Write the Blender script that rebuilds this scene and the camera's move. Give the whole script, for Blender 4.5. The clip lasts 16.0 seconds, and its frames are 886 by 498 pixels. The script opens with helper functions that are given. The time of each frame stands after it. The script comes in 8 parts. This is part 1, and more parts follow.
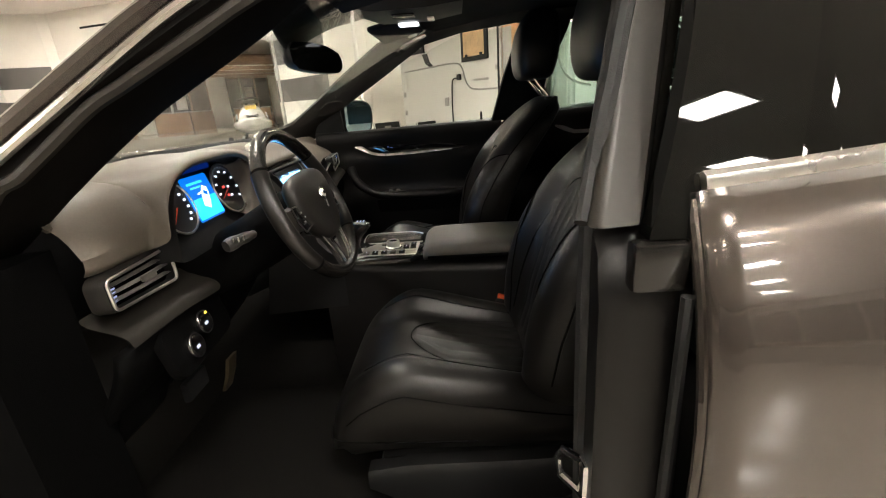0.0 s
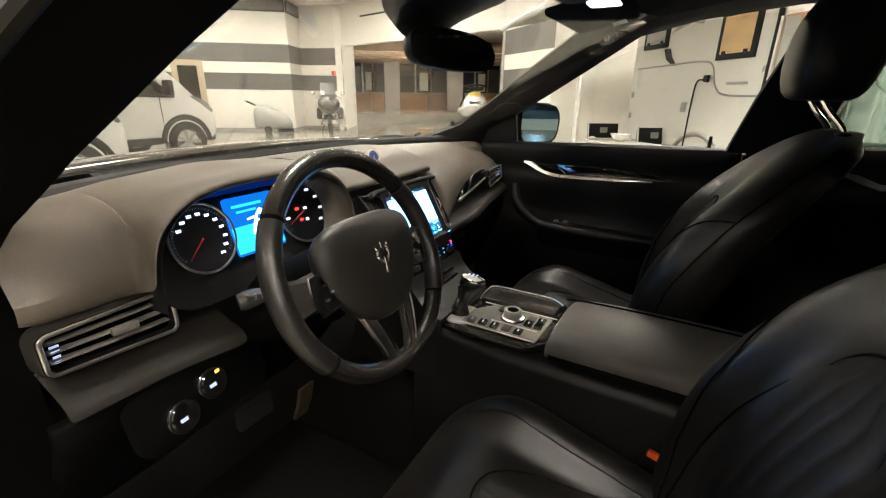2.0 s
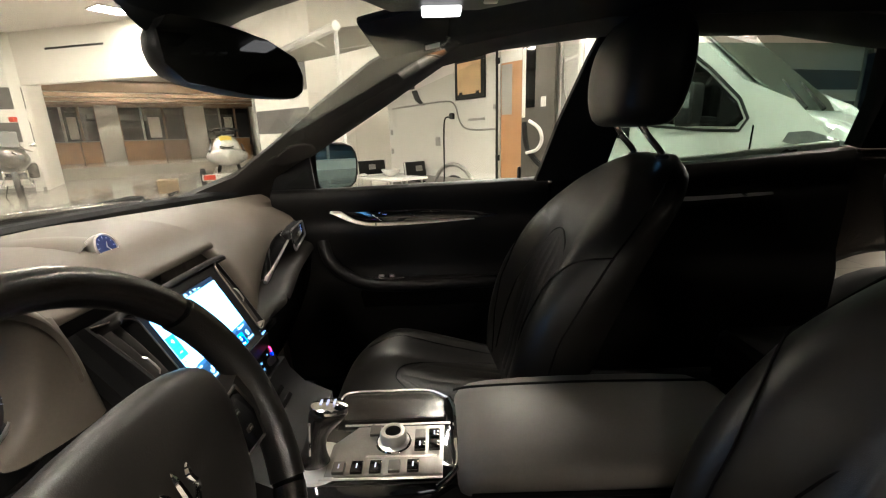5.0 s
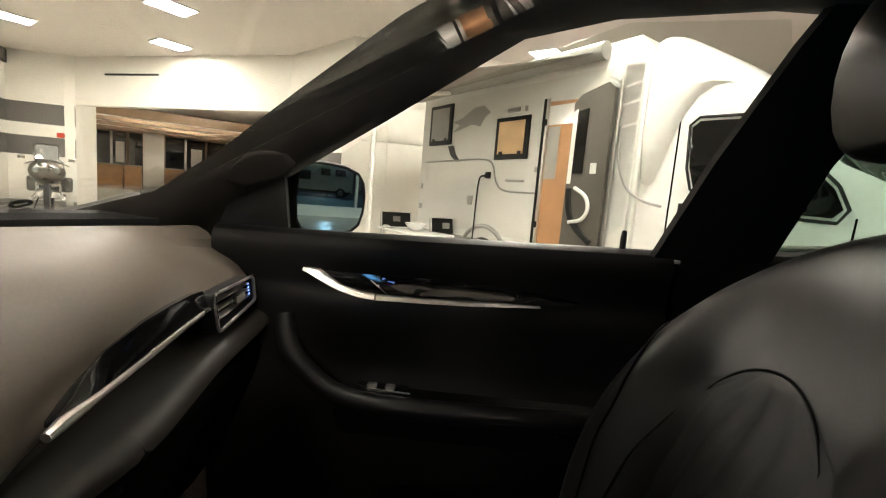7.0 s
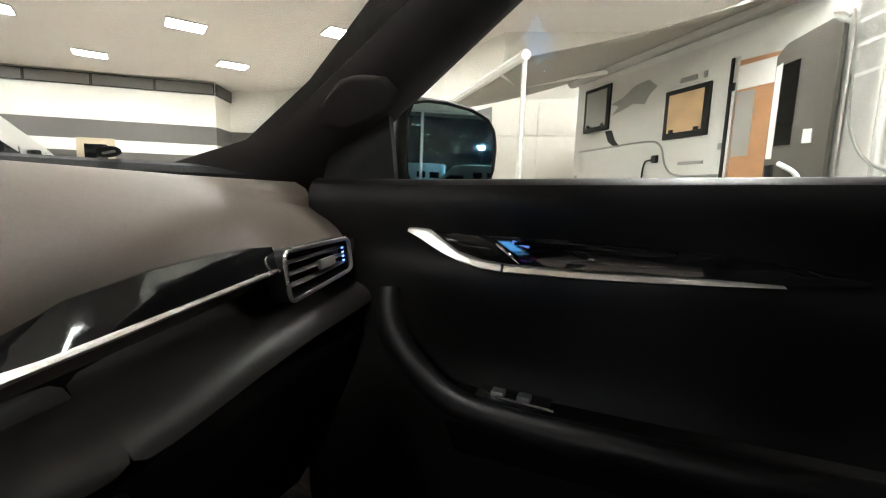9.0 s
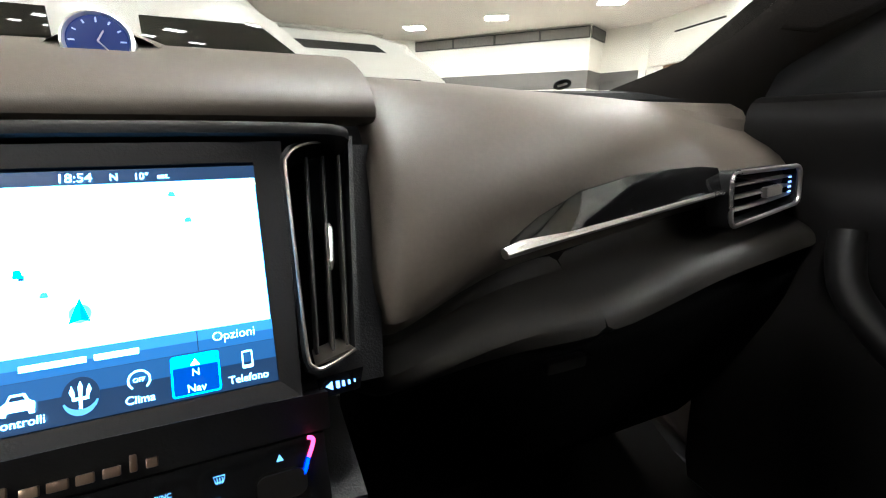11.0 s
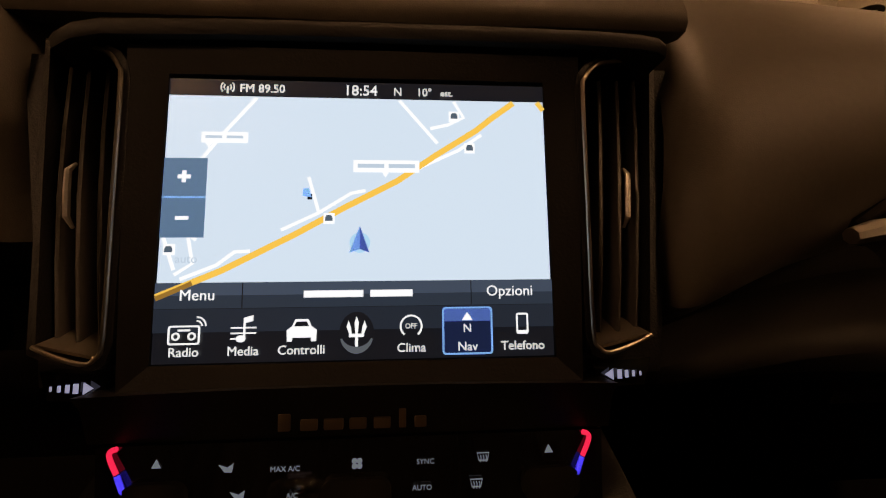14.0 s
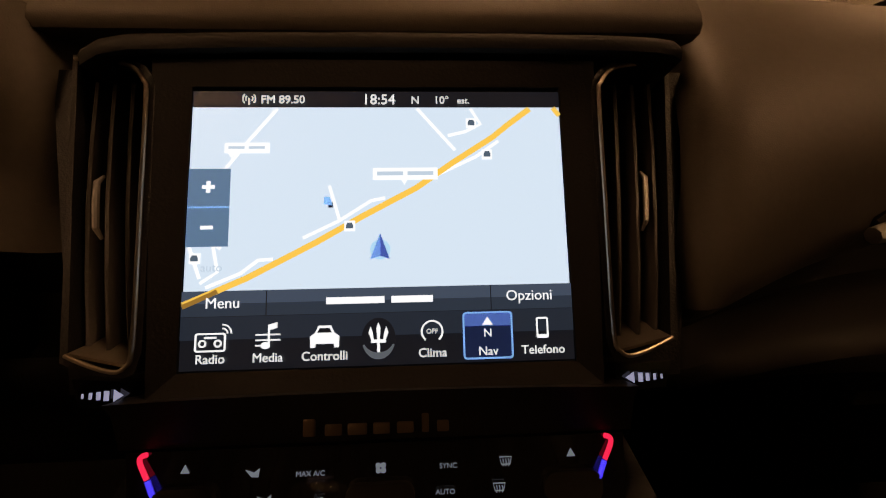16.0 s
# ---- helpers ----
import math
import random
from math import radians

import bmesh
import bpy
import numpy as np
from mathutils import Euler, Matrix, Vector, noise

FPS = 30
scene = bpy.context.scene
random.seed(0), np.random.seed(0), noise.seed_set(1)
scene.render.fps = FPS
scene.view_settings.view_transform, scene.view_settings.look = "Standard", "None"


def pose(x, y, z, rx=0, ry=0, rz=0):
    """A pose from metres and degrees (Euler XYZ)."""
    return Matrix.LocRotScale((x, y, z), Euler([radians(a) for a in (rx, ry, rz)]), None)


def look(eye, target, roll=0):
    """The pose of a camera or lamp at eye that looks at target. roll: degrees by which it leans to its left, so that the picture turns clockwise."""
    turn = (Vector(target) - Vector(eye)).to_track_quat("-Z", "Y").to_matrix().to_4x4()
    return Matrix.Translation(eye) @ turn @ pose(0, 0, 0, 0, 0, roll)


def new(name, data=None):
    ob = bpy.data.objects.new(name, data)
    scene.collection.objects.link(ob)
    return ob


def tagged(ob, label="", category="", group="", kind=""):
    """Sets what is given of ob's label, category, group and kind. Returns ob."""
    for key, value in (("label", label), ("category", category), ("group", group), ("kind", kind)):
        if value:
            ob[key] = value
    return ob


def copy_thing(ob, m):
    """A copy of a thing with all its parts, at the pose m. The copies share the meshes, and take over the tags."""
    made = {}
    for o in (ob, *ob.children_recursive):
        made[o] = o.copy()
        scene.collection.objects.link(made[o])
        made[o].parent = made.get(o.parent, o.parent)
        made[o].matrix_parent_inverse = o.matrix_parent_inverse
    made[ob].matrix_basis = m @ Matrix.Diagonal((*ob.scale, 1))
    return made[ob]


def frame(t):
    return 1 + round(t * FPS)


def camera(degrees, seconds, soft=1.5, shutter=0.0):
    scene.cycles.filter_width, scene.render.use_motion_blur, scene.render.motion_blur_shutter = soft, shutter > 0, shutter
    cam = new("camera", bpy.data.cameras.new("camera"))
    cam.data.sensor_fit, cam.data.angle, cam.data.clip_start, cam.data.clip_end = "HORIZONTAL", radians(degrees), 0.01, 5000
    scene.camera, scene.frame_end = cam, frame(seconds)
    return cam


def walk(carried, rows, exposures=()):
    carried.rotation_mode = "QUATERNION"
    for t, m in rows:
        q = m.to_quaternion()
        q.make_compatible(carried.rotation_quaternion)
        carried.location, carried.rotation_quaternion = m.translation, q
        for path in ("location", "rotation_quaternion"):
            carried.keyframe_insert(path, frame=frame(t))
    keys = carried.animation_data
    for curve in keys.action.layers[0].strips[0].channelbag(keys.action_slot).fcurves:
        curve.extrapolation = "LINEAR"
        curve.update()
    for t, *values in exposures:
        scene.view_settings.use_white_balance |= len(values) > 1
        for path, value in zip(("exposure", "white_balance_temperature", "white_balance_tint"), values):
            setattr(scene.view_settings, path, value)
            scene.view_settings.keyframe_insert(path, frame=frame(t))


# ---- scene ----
cam = camera(91.1, 16.0, soft=1.1)
PATH = [
    (0, (-1.347, -0.524, 1.215), (0.54, -0.435, 0.558), -4.0),
    (0.5, (-1.149, -0.501, 1.217), (0.73, -0.278, 0.568), -1.2),
    (1, (-0.981, -0.525, 1.234), (0.885, -0.218, 0.583), 0.6),
    (1.5, (-0.887, -0.545, 1.25), (0.933, -0.023, 0.603), 0.0),
    (2, (-0.885, -0.597, 1.255), (0.763, 0.32, 0.589), 0.7),
    (2.5, (-0.89, -0.621, 1.255), (0.629, 0.456, 0.523), -0.2),
    (3, (-0.878, -0.613, 1.254), (0.667, 0.407, 0.498), 0.3),
    (3.5, (-0.842, -0.547, 1.251), (0.942, -0.038, 0.505), 1.3),
    (4, (-0.841, -0.453, 1.256), (1.02, -0.397, 0.526), -0.7),
    (4.5, (-0.798, -0.418, 1.247), (1.081, -0.433, 0.562), -0.5),
    (5, (-0.621, -0.386, 1.249), (1.313, -0.402, 0.738), -1.7),
    (5.2, (-0.564, -0.368, 1.257), (1.386, -0.395, 0.815), -1.5),
    (7.3, (0.039, -0.339, 1.135), (2.022, -0.191, 0.915), 6.0),
    (7.5, (0.105, -0.340, 1.111), (2.074, -0.075, 0.888), 5.5),
    (8, (0.162, -0.333, 1.113), (2.095, 0.131, 0.893), 4.2),
    (8.2, (0.179, -0.336, 1.108), (2.107, 0.142, 0.886), 3.5),
    (10.3, (0.145, -0.306, 1.053), (1.414, 1.17, 0.593), 1.3),
    (10.5, (0.128, -0.302, 1.054), (1.27, 1.264, 0.559), 1.2),
    (11, (0.084, -0.285, 1.051), (0.858, 1.476, 0.503), 0.2),
    (11.5, (0.049, -0.277, 1.051), (0.547, 1.54, 0.38), 1.4),
    (12, (0.033, -0.262, 1.047), (0.322, 1.586, 0.34), 0.7),
    (12.5, (0.031, -0.251, 1.044), (0.217, 1.608, 0.331), -0.1),
    (13, (0.031, -0.226, 1.034), (0.196, 1.636, 0.324), 0.5),
    (13.5, (0.022, -0.223, 1.031), (0.183, 1.635, 0.308), 1.1),
    (14, (0.022, -0.216, 1.029), (0.173, 1.643, 0.307), 1.4),
    (14.5, (0.026, -0.221, 1.037), (0.164, 1.64, 0.318), 1.2),
    (15, (0.023, -0.22, 1.036), (0.153, 1.642, 0.318), 1.0),
    (15.5, (0.021, -0.22, 1.036), (0.139, 1.646, 0.327), 0.4),
    (16, (0.017, -0.217, 1.031), (0.129, 1.649, 0.319), 0.2),
]
walk(cam, [(t, look(eye, target, roll)) for t, eye, target, roll in PATH],
     [(0, 0.0, 6000, 11), (5.0, 0.0, 6100, 11), (7.5, 0.0, 6100, 11), (8.0, -0.12, 5650, 10), (8.4, -0.1, 5600, 10), (10.3, 0.75, 5200, 10), (11.0, 0.4, 5400, 10), (11.5, -0.35, 8200, 16), (12.0, -1.55, 14000, 30), (12.5, -2.5, 17000, 40), (13.0, -2.6, 20000, 46), (14.0, -2.55, 22000, 50), (16.0, -2.5, 22000, 50)])

# ---- world and light ----
world = bpy.data.worlds.new("world")
scene.world = world
world.use_nodes = True
world.node_tree.nodes["Background"].inputs[0].default_value = (0.02, 0.022, 0.03, 1)
world.node_tree.nodes["Background"].inputs[1].default_value = 0.3


# ---- materials ----
def material(name, colour, rough=0.5, metal=0.0, vary=0.15, scale=8.0, fine=120.0, bump=0.1, rvary=0.12, coat=0.0, random_tint=0.0, gain=0.002, spec=0.5):
    """Principled surface with two scales of variation in colour and gloss, and fine relief."""
    m = bpy.data.materials.new(name)
    m.use_nodes = True
    nt = m.node_tree
    b = nt.nodes["Principled BSDF"]
    b.inputs["Metallic"].default_value = metal
    b.inputs["Specular IOR Level"].default_value = spec
    b.inputs["Coat Weight"].default_value = coat
    b.inputs["Coat Roughness"].default_value = 0.04
    tc = nt.nodes.new("ShaderNodeTexCoord")
    big = nt.nodes.new("ShaderNodeTexNoise")
    big.inputs["Scale"].default_value = scale
    big.inputs["Detail"].default_value = 5
    small = nt.nodes.new("ShaderNodeTexNoise")
    small.inputs["Scale"].default_value = fine
    small.inputs["Detail"].default_value = 3
    nt.links.new(tc.outputs["Object"], big.inputs["Vector"])
    nt.links.new(tc.outputs["Object"], small.inputs["Vector"])
    mix = nt.nodes.new("ShaderNodeMix")
    mix.data_type = "FLOAT"
    mix.inputs[0].default_value = 0.4
    nt.links.new(big.outputs["Fac"], mix.inputs[2])
    nt.links.new(small.outputs["Fac"], mix.inputs[3])
    ramp = nt.nodes.new("ShaderNodeMapRange")
    ramp.inputs["From Min"].default_value, ramp.inputs["From Max"].default_value = 0.3, 0.7
    ramp.inputs["To Min"].default_value, ramp.inputs["To Max"].default_value = 1 - vary, 1 + vary
    nt.links.new(mix.outputs[0], ramp.inputs["Value"])
    col = nt.nodes.new("ShaderNodeVectorMath")
    col.operation = "SCALE"
    col.inputs[0].default_value = colour[:3]
    nt.links.new(ramp.outputs[0], col.inputs["Scale"])
    out = col.outputs[0]
    if random_tint:
        info = nt.nodes.new("ShaderNodeObjectInfo")
        rr = nt.nodes.new("ShaderNodeMapRange")
        rr.inputs["To Min"].default_value, rr.inputs["To Max"].default_value = 1 - random_tint, 1 + random_tint
        nt.links.new(info.outputs["Random"], rr.inputs["Value"])
        c2 = nt.nodes.new("ShaderNodeVectorMath")
        c2.operation = "SCALE"
        nt.links.new(out, c2.inputs[0])
        nt.links.new(rr.outputs[0], c2.inputs["Scale"])
        out = c2.outputs[0]
    nt.links.new(out, b.inputs["Base Color"])
    r = nt.nodes.new("ShaderNodeMapRange")
    r.inputs["From Min"].default_value, r.inputs["From Max"].default_value = 0.3, 0.7
    r.inputs["To Min"].default_value, r.inputs["To Max"].default_value = max(0.02, rough - rvary * rough), min(1, rough + rvary * rough)
    nt.links.new(big.outputs["Fac"], r.inputs["Value"])
    nt.links.new(r.outputs[0], b.inputs["Roughness"])
    if bump:
        bp = nt.nodes.new("ShaderNodeBump")
        bp.inputs["Strength"].default_value = bump
        bp.inputs["Distance"].default_value = gain
        nt.links.new(small.outputs["Fac"], bp.inputs["Height"])
        nt.links.new(bp.outputs[0], b.inputs["Normal"])
    return m


def leather(name, colour, rough=0.42, grain=900.0, depth=0.18, spec=0.4):
    """Grained leather: small cells as relief over soft creases."""
    m = material(name, colour, rough, vary=0.12, scale=9, fine=260, bump=0, rvary=0.08, spec=spec)
    nt = m.node_tree
    b = nt.nodes["Principled BSDF"]
    tc = next(n for n in nt.nodes if n.type == "TEX_COORD")
    v = nt.nodes.new("ShaderNodeTexVoronoi")
    v.feature = "DISTANCE_TO_EDGE"
    v.inputs["Scale"].default_value = grain
    crease = nt.nodes.new("ShaderNodeTexNoise")
    crease.inputs["Scale"].default_value = 22
    crease.inputs["Detail"].default_value = 4
    nt.links.new(tc.outputs["Object"], v.inputs["Vector"])
    nt.links.new(tc.outputs["Object"], crease.inputs["Vector"])
    b1 = nt.nodes.new("ShaderNodeBump")
    b1.inputs["Strength"].default_value, b1.inputs["Distance"].default_value = depth, 0.0004
    b2 = nt.nodes.new("ShaderNodeBump")
    b2.inputs["Strength"].default_value, b2.inputs["Distance"].default_value = 0.08, 0.002
    nt.links.new(v.outputs["Distance"], b1.inputs["Height"])
    nt.links.new(crease.outputs["Fac"], b2.inputs["Height"])
    nt.links.new(b2.outputs[0], b1.inputs["Normal"])
    nt.links.new(b1.outputs[0], b.inputs["Normal"])
    return m


def glow(name, colour, strength):
    m = bpy.data.materials.new(name)
    m.use_nodes = True
    b = m.node_tree.nodes["Principled BSDF"]
    b.inputs["Base Color"].default_value = (0.004, 0.004, 0.004, 1)
    b.inputs["Roughness"].default_value = 0.35
    b.inputs["Emission Color"].default_value = (*colour, 1)
    b.inputs["Emission Strength"].default_value = strength
    return m


def pane(name, tint, gloss=1.0):
    """Thin window glass: lets light through, and mirrors at a slant."""
    m = bpy.data.materials.new(name)
    m.use_nodes = True
    nt = m.node_tree
    nt.nodes.clear()
    out = nt.nodes.new("ShaderNodeOutputMaterial")
    tr = nt.nodes.new("ShaderNodeBsdfTransparent")
    tr.inputs[0].default_value = (*tint, 1)
    gl = nt.nodes.new("ShaderNodeBsdfGlossy")
    gl.inputs["Roughness"].default_value = 0.01
    fr = nt.nodes.new("ShaderNodeLayerWeight")
    fr.inputs[0].default_value = 0.5
    pw = nt.nodes.new("ShaderNodeMath")
    pw.operation = "POWER"
    pw.inputs[1].default_value = 5.0
    nt.links.new(fr.outputs["Facing"], pw.inputs[0])
    k = nt.nodes.new("ShaderNodeMath")
    k.operation = "MULTIPLY_ADD"
    k.inputs[1].default_value, k.inputs[2].default_value = 0.7 * gloss, 0.035 * gloss
    nt.links.new(pw.outputs[0], k.inputs[0])
    mix = nt.nodes.new("ShaderNodeMixShader")
    nt.links.new(k.outputs[0], mix.inputs[0])
    nt.links.new(tr.outputs[0], mix.inputs[1])
    nt.links.new(gl.outputs[0], mix.inputs[2])
    nt.links.new(mix.outputs[0], out.inputs[0])
    return m


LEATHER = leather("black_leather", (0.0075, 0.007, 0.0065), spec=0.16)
LEATHER_SEAT = leather("seat_leather", (0.0066, 0.0060, 0.0052), 0.39, 700, 0.3, spec=0.27)
DASH = leather("dash_leather", (0.086, 0.0735, 0.058), 0.50, 800, spec=0.25)
LOWER = leather("lower_dash_leather", (0.020, 0.018, 0.015), 0.5, 800, spec=0.25)
WHEEL_LEATHER = leather("wheel_leather", (0.011, 0.0096, 0.0082), 0.24, 900, 0.3, 0.75)
PERFORATED = leather("perforated_leather", (0.010, 0.0088, 0.0075), 0.33, 420, 0.8, 0.55)
PLASTIC = material("black_plastic", (0.0065, 0.0065, 0.0065), 0.48, vary=0.2, bump=0.25, fine=700, spec=0.3)
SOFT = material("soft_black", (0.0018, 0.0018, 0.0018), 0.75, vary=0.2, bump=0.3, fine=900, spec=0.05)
HEADLINER = material("headliner_cloth", (0.006, 0.0065, 0.008), 0.95, vary=0.25, fine=600, bump=0.4, spec=0.1)
CARPET = material("carpet", (0.006, 0.0056, 0.005), 0.98, vary=0.4, fine=900, bump=0.8, spec=0.05)
PIANO = material("piano_black", (0.006, 0.006, 0.006), 0.06, vary=0.3, bump=0.0, coat=0.5)
CHROME = material("satin_chrome", (0.78, 0.76, 0.73), 0.30, 1.0, vary=0.06, bump=0.03, fine=500)
BRIGHT = material("bright_chrome", (0.85, 0.84, 0.82), 0.08, 1.0, vary=0.04, bump=0.0)
DARKMETAL = material("dark_metal", (0.16, 0.15, 0.14), 0.3, 1.0, vary=0.1, bump=0.03)
PAINT = material("grey_car_paint", (0.068, 0.056, 0.047), 0.26, 0.55, vary=0.03, scale=2, fine=2500, bump=0.0, rvary=0.03, coat=1.0)
# pale metal for the added strip that imitates lights mirrored in the pillar's paint
HIGHLIGHT_METAL = material("pillar_highlight_metal", (0.62, 0.60, 0.56), 0.22, 1.0, vary=0.05, bump=0.01)
PILLAR = material("pillar_paint", (0.018, 0.0155, 0.0122), 0.45, vary=0.08, bump=0.02, spec=0.3)
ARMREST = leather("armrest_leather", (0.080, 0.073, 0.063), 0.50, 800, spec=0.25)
RUBBER = material("rubber", (0.012, 0.012, 0.012), 0.75, vary=0.3, bump=0.4, fine=300)
GLASS = pane("window_glass", (0.93, 0.95, 0.93))
SIDE_PANE = pane("side_glass", (0.93, 0.95, 0.93), 0.35)
GREEN_GLASS = pane("green_glass", (0.64, 0.75, 0.70))
DARK_GLASS = material("dark_glass", (0.004, 0.0042, 0.0038), 0.03, vary=0.1, bump=0, spec=0.3)
MIRROR = material("mirror_silver", (0.42, 0.58, 0.64), 0.015, 1.0, vary=0.01, bump=0)
ORANGE = material("orange_plastic", (0.95, 0.13, 0.03), 0.4, vary=0.08, bump=0.05)
STALK = material("stalk_grey", (0.045, 0.042, 0.038), 0.4, vary=0.1, bump=0.05)
BRASS = material("pedal_metal", (0.50, 0.40, 0.24), 0.35, 0.9, vary=0.12, bump=0.05)
RED = material("red_plastic", (0.75, 0.07, 0.03), 0.4, vary=0.1, bump=0.1)
WHITE_PAINT = material("white_wall_paint", (0.80, 0.77, 0.71), 0.6, vary=0.05, scale=1.2, fine=60, bump=0.15)
GREY_STRIPE = material("grey_wall_paint", (0.115, 0.108, 0.10), 0.55, vary=0.10, scale=1.5, fine=60, bump=0.15)
CEILING = material("ceiling_board", (0.66, 0.62, 0.58), 0.8, vary=0.05, scale=0.6, fine=30, bump=0.1)
VAN_WHITE = material("van_white", (0.78, 0.77, 0.74), 0.25, vary=0.04, scale=1.5, bump=0.02, coat=0.6)
VAN_GREY = material("van_grey", (0.30, 0.29, 0.27), 0.35, vary=0.06, bump=0.02)
WOOD = material("honey_wood", (0.36, 0.19, 0.075), 0.45, vary=0.25, scale=3, fine=40, bump=0.1)
ALU = material("aluminium", (0.62, 0.61, 0.58), 0.35, 0.9, vary=0.08, bump=0.03)
CANVAS = material("awning_canvas", (0.30, 0.285, 0.25), 0.8, vary=0.1, scale=2, bump=0.2)
VENT_SLAT = material("vent_slat_grey", (0.12, 0.112, 0.10), 0.32, vary=0.1, bump=0.05)
SWITCH_GLOW = glow("switch_white", (0.8, 0.85, 1.0), 1.0)
LED_WHITE = glow("led_white", (0.189, 0.437, 1.000), 4.06)
LED_SOFT = glow("led_soft", (0.60, 0.68, 1.0), 0.9)
PULL_BLUE = glow("pull_blue", (0.25, 0.4, 1.0), 0.5)
LED_BLUE = glow("led_blue", (0.25, 0.4, 1.0), 2.0)
AMBER = glow("led_amber", (1.0, 0.55, 0.05), 3.0)


# ---- building helpers ----
def part(name, bm, mat, parent=None, label="", smooth=35, sub=0, weld=True):
    """Links a bmesh as one mesh object under a thing or a part."""
    if weld:
        bmesh.ops.remove_doubles(bm, verts=bm.verts, dist=0.00005)
    bmesh.ops.recalc_face_normals(bm, faces=bm.faces)
    me = bpy.data.meshes.new(name)
    bm.to_mesh(me)
    bm.free()
    me.materials.append(mat)
    if smooth:
        for p in me.polygons:
            p.use_smooth = True
        me.set_sharp_from_angle(angle=radians(smooth))
    ob = new(name, me)
    if sub:
        s = ob.modifiers.new("round", "SUBSURF")
        s.levels = s.render_levels = sub
    if parent is not None:
        ob.parent = parent
    if label:
        tagged(ob, label)
    return ob


def empty(name, at, label, category, group=""):
    ob = new(name)
    ob.location = at
    return tagged(ob, label, category, group)


def B():
    return bmesh.new()


def box(bm, c, s, bevel=0.0, m=None, seg=2):
    """A box of size s at c, its edges rounded, turned by m."""
    r = bmesh.ops.create_cube(bm, size=1.0)
    vs = r["verts"]
    bmesh.ops.scale(bm, vec=s, verts=vs)
    if bevel:
        es = list({e for v in vs for e in v.link_edges})
        r = bmesh.ops.bevel(bm, geom=es, offset=bevel, segments=seg, affect="EDGES", profile=0.6)
        vs = list({v for f in r["faces"] for v in f.verts} | {v for v in vs if v.is_valid})
    bmesh.ops.transform(bm, matrix=Matrix.Translation(c) @ (m.to_4x4() if m else Matrix.Identity(4)), verts=vs)
    return bm


def loft(bm, rings, closed=True, caps=True):
    """Skins rings of equally many points."""
    vr = [[bm.verts.new(p) for p in ring] for ring in rings]
    n = len(rings[0])
    for a, b in zip(vr, vr[1:]):
        for i in range(n if closed else n - 1):
            j = (i + 1) % n
            bm.faces.new((a[i], a[j], b[j], b[i]))
    if caps and closed:
        bm.faces.new(vr[0][::-1])
        bm.faces.new(vr[-1])
    return bm


def sweep(bm, pts, r, n=10, closed=False, flat=1.0, up=None):
    """A tube along points; r may be a list; flat squeezes it along up."""
    pts = [Vector(p) for p in pts]
    rs = r if isinstance(r, (list, tuple)) else [r] * len(pts)
    rings = []
    ref = Vector(up) if up else None
    for i, p in enumerate(pts):
        a = pts[i - 1] if (i or closed) else p
        b = pts[(i + 1) % len(pts)] if (i < len(pts) - 1 or closed) else p
        t = (b - a).normalized()
        if ref is None:
            ref = Vector((0, 0, 1)) if abs(t.z) < 0.9 else Vector((0, 1, 0))
        u = (ref - t * ref.dot(t)).normalized()
        if up is None:
            ref = u
        w = t.cross(u)
        rings.append([p + rs[i] * (math.cos(k) * w + flat * math.sin(k) * u) for k in (2 * math.pi * j / n for j in range(n))])
    if closed:
        rings.append(rings[0])
    return loft(bm, rings, caps=not closed)


def smooth_path(pts, k=6, closed=False):
    """A Catmull-Rom curve through points."""
    pts = [Vector(p) for p in pts]
    n = len(pts)
    out = []
    for i in range(n if closed else n - 1):
        g = (lambda j: pts[j % n]) if closed else (lambda j: pts[max(0, min(n - 1, j))])
        a, b, c, d = g(i - 1), g(i), g(i + 1), g(i + 2)
        for j in range(k):
            t = j / k
            out.append(0.5 * (2 * b + (c - a) * t + (2 * a - 5 * b + 4 * c - d) * t * t + (3 * b - a - 3 * c + d) * t ** 3))
    if not closed:
        out.append(pts[-1])
    return out


def prism(bm, outline, depth, m=None, bevel=0.0, seg=2):
    """An outline in its own x-y plane, raised by depth along z, then placed by m."""
    m = m or Matrix.Identity(4)
    lo = [bm.verts.new((x, y, 0)) for x, y in outline]
    hi = [bm.verts.new((x, y, depth)) for x, y in outline]
    n = len(lo)
    fs = [bm.faces.new(lo[::-1]), bm.faces.new(hi)]
    for i in range(n):
        fs.append(bm.faces.new((lo[i], lo[(i + 1) % n], hi[(i + 1) % n], hi[i])))
    vs = lo + hi
    if bevel:
        es = [e for e in fs[1].edges]
        r = bmesh.ops.bevel(bm, geom=es, offset=bevel, segments=seg, affect="EDGES", profile=0.6)
        vs = list({v for v in vs if v.is_valid} | {v for f in r["faces"] for v in f.verts})
    bmesh.ops.transform(bm, matrix=m, verts=vs)
    return bm


def ring_frame(bm, outer, inner, depth, m=None):
    """A flat frame between two outlines of equally many points."""
    m = m or Matrix.Identity(4)
    n = len(outer)
    v = [[bm.verts.new(m @ Vector((x, y, z))) for x, y in o] for o, z in ((outer, 0), (outer, depth), (inner, depth), (inner, 0))]
    for a, b in ((0, 1), (1, 2), (2, 3), (3, 0)):
        for i in range(n):
            j = (i + 1) % n
            bm.faces.new((v[a][i], v[a][j], v[b][j], v[b][i]))
    return bm


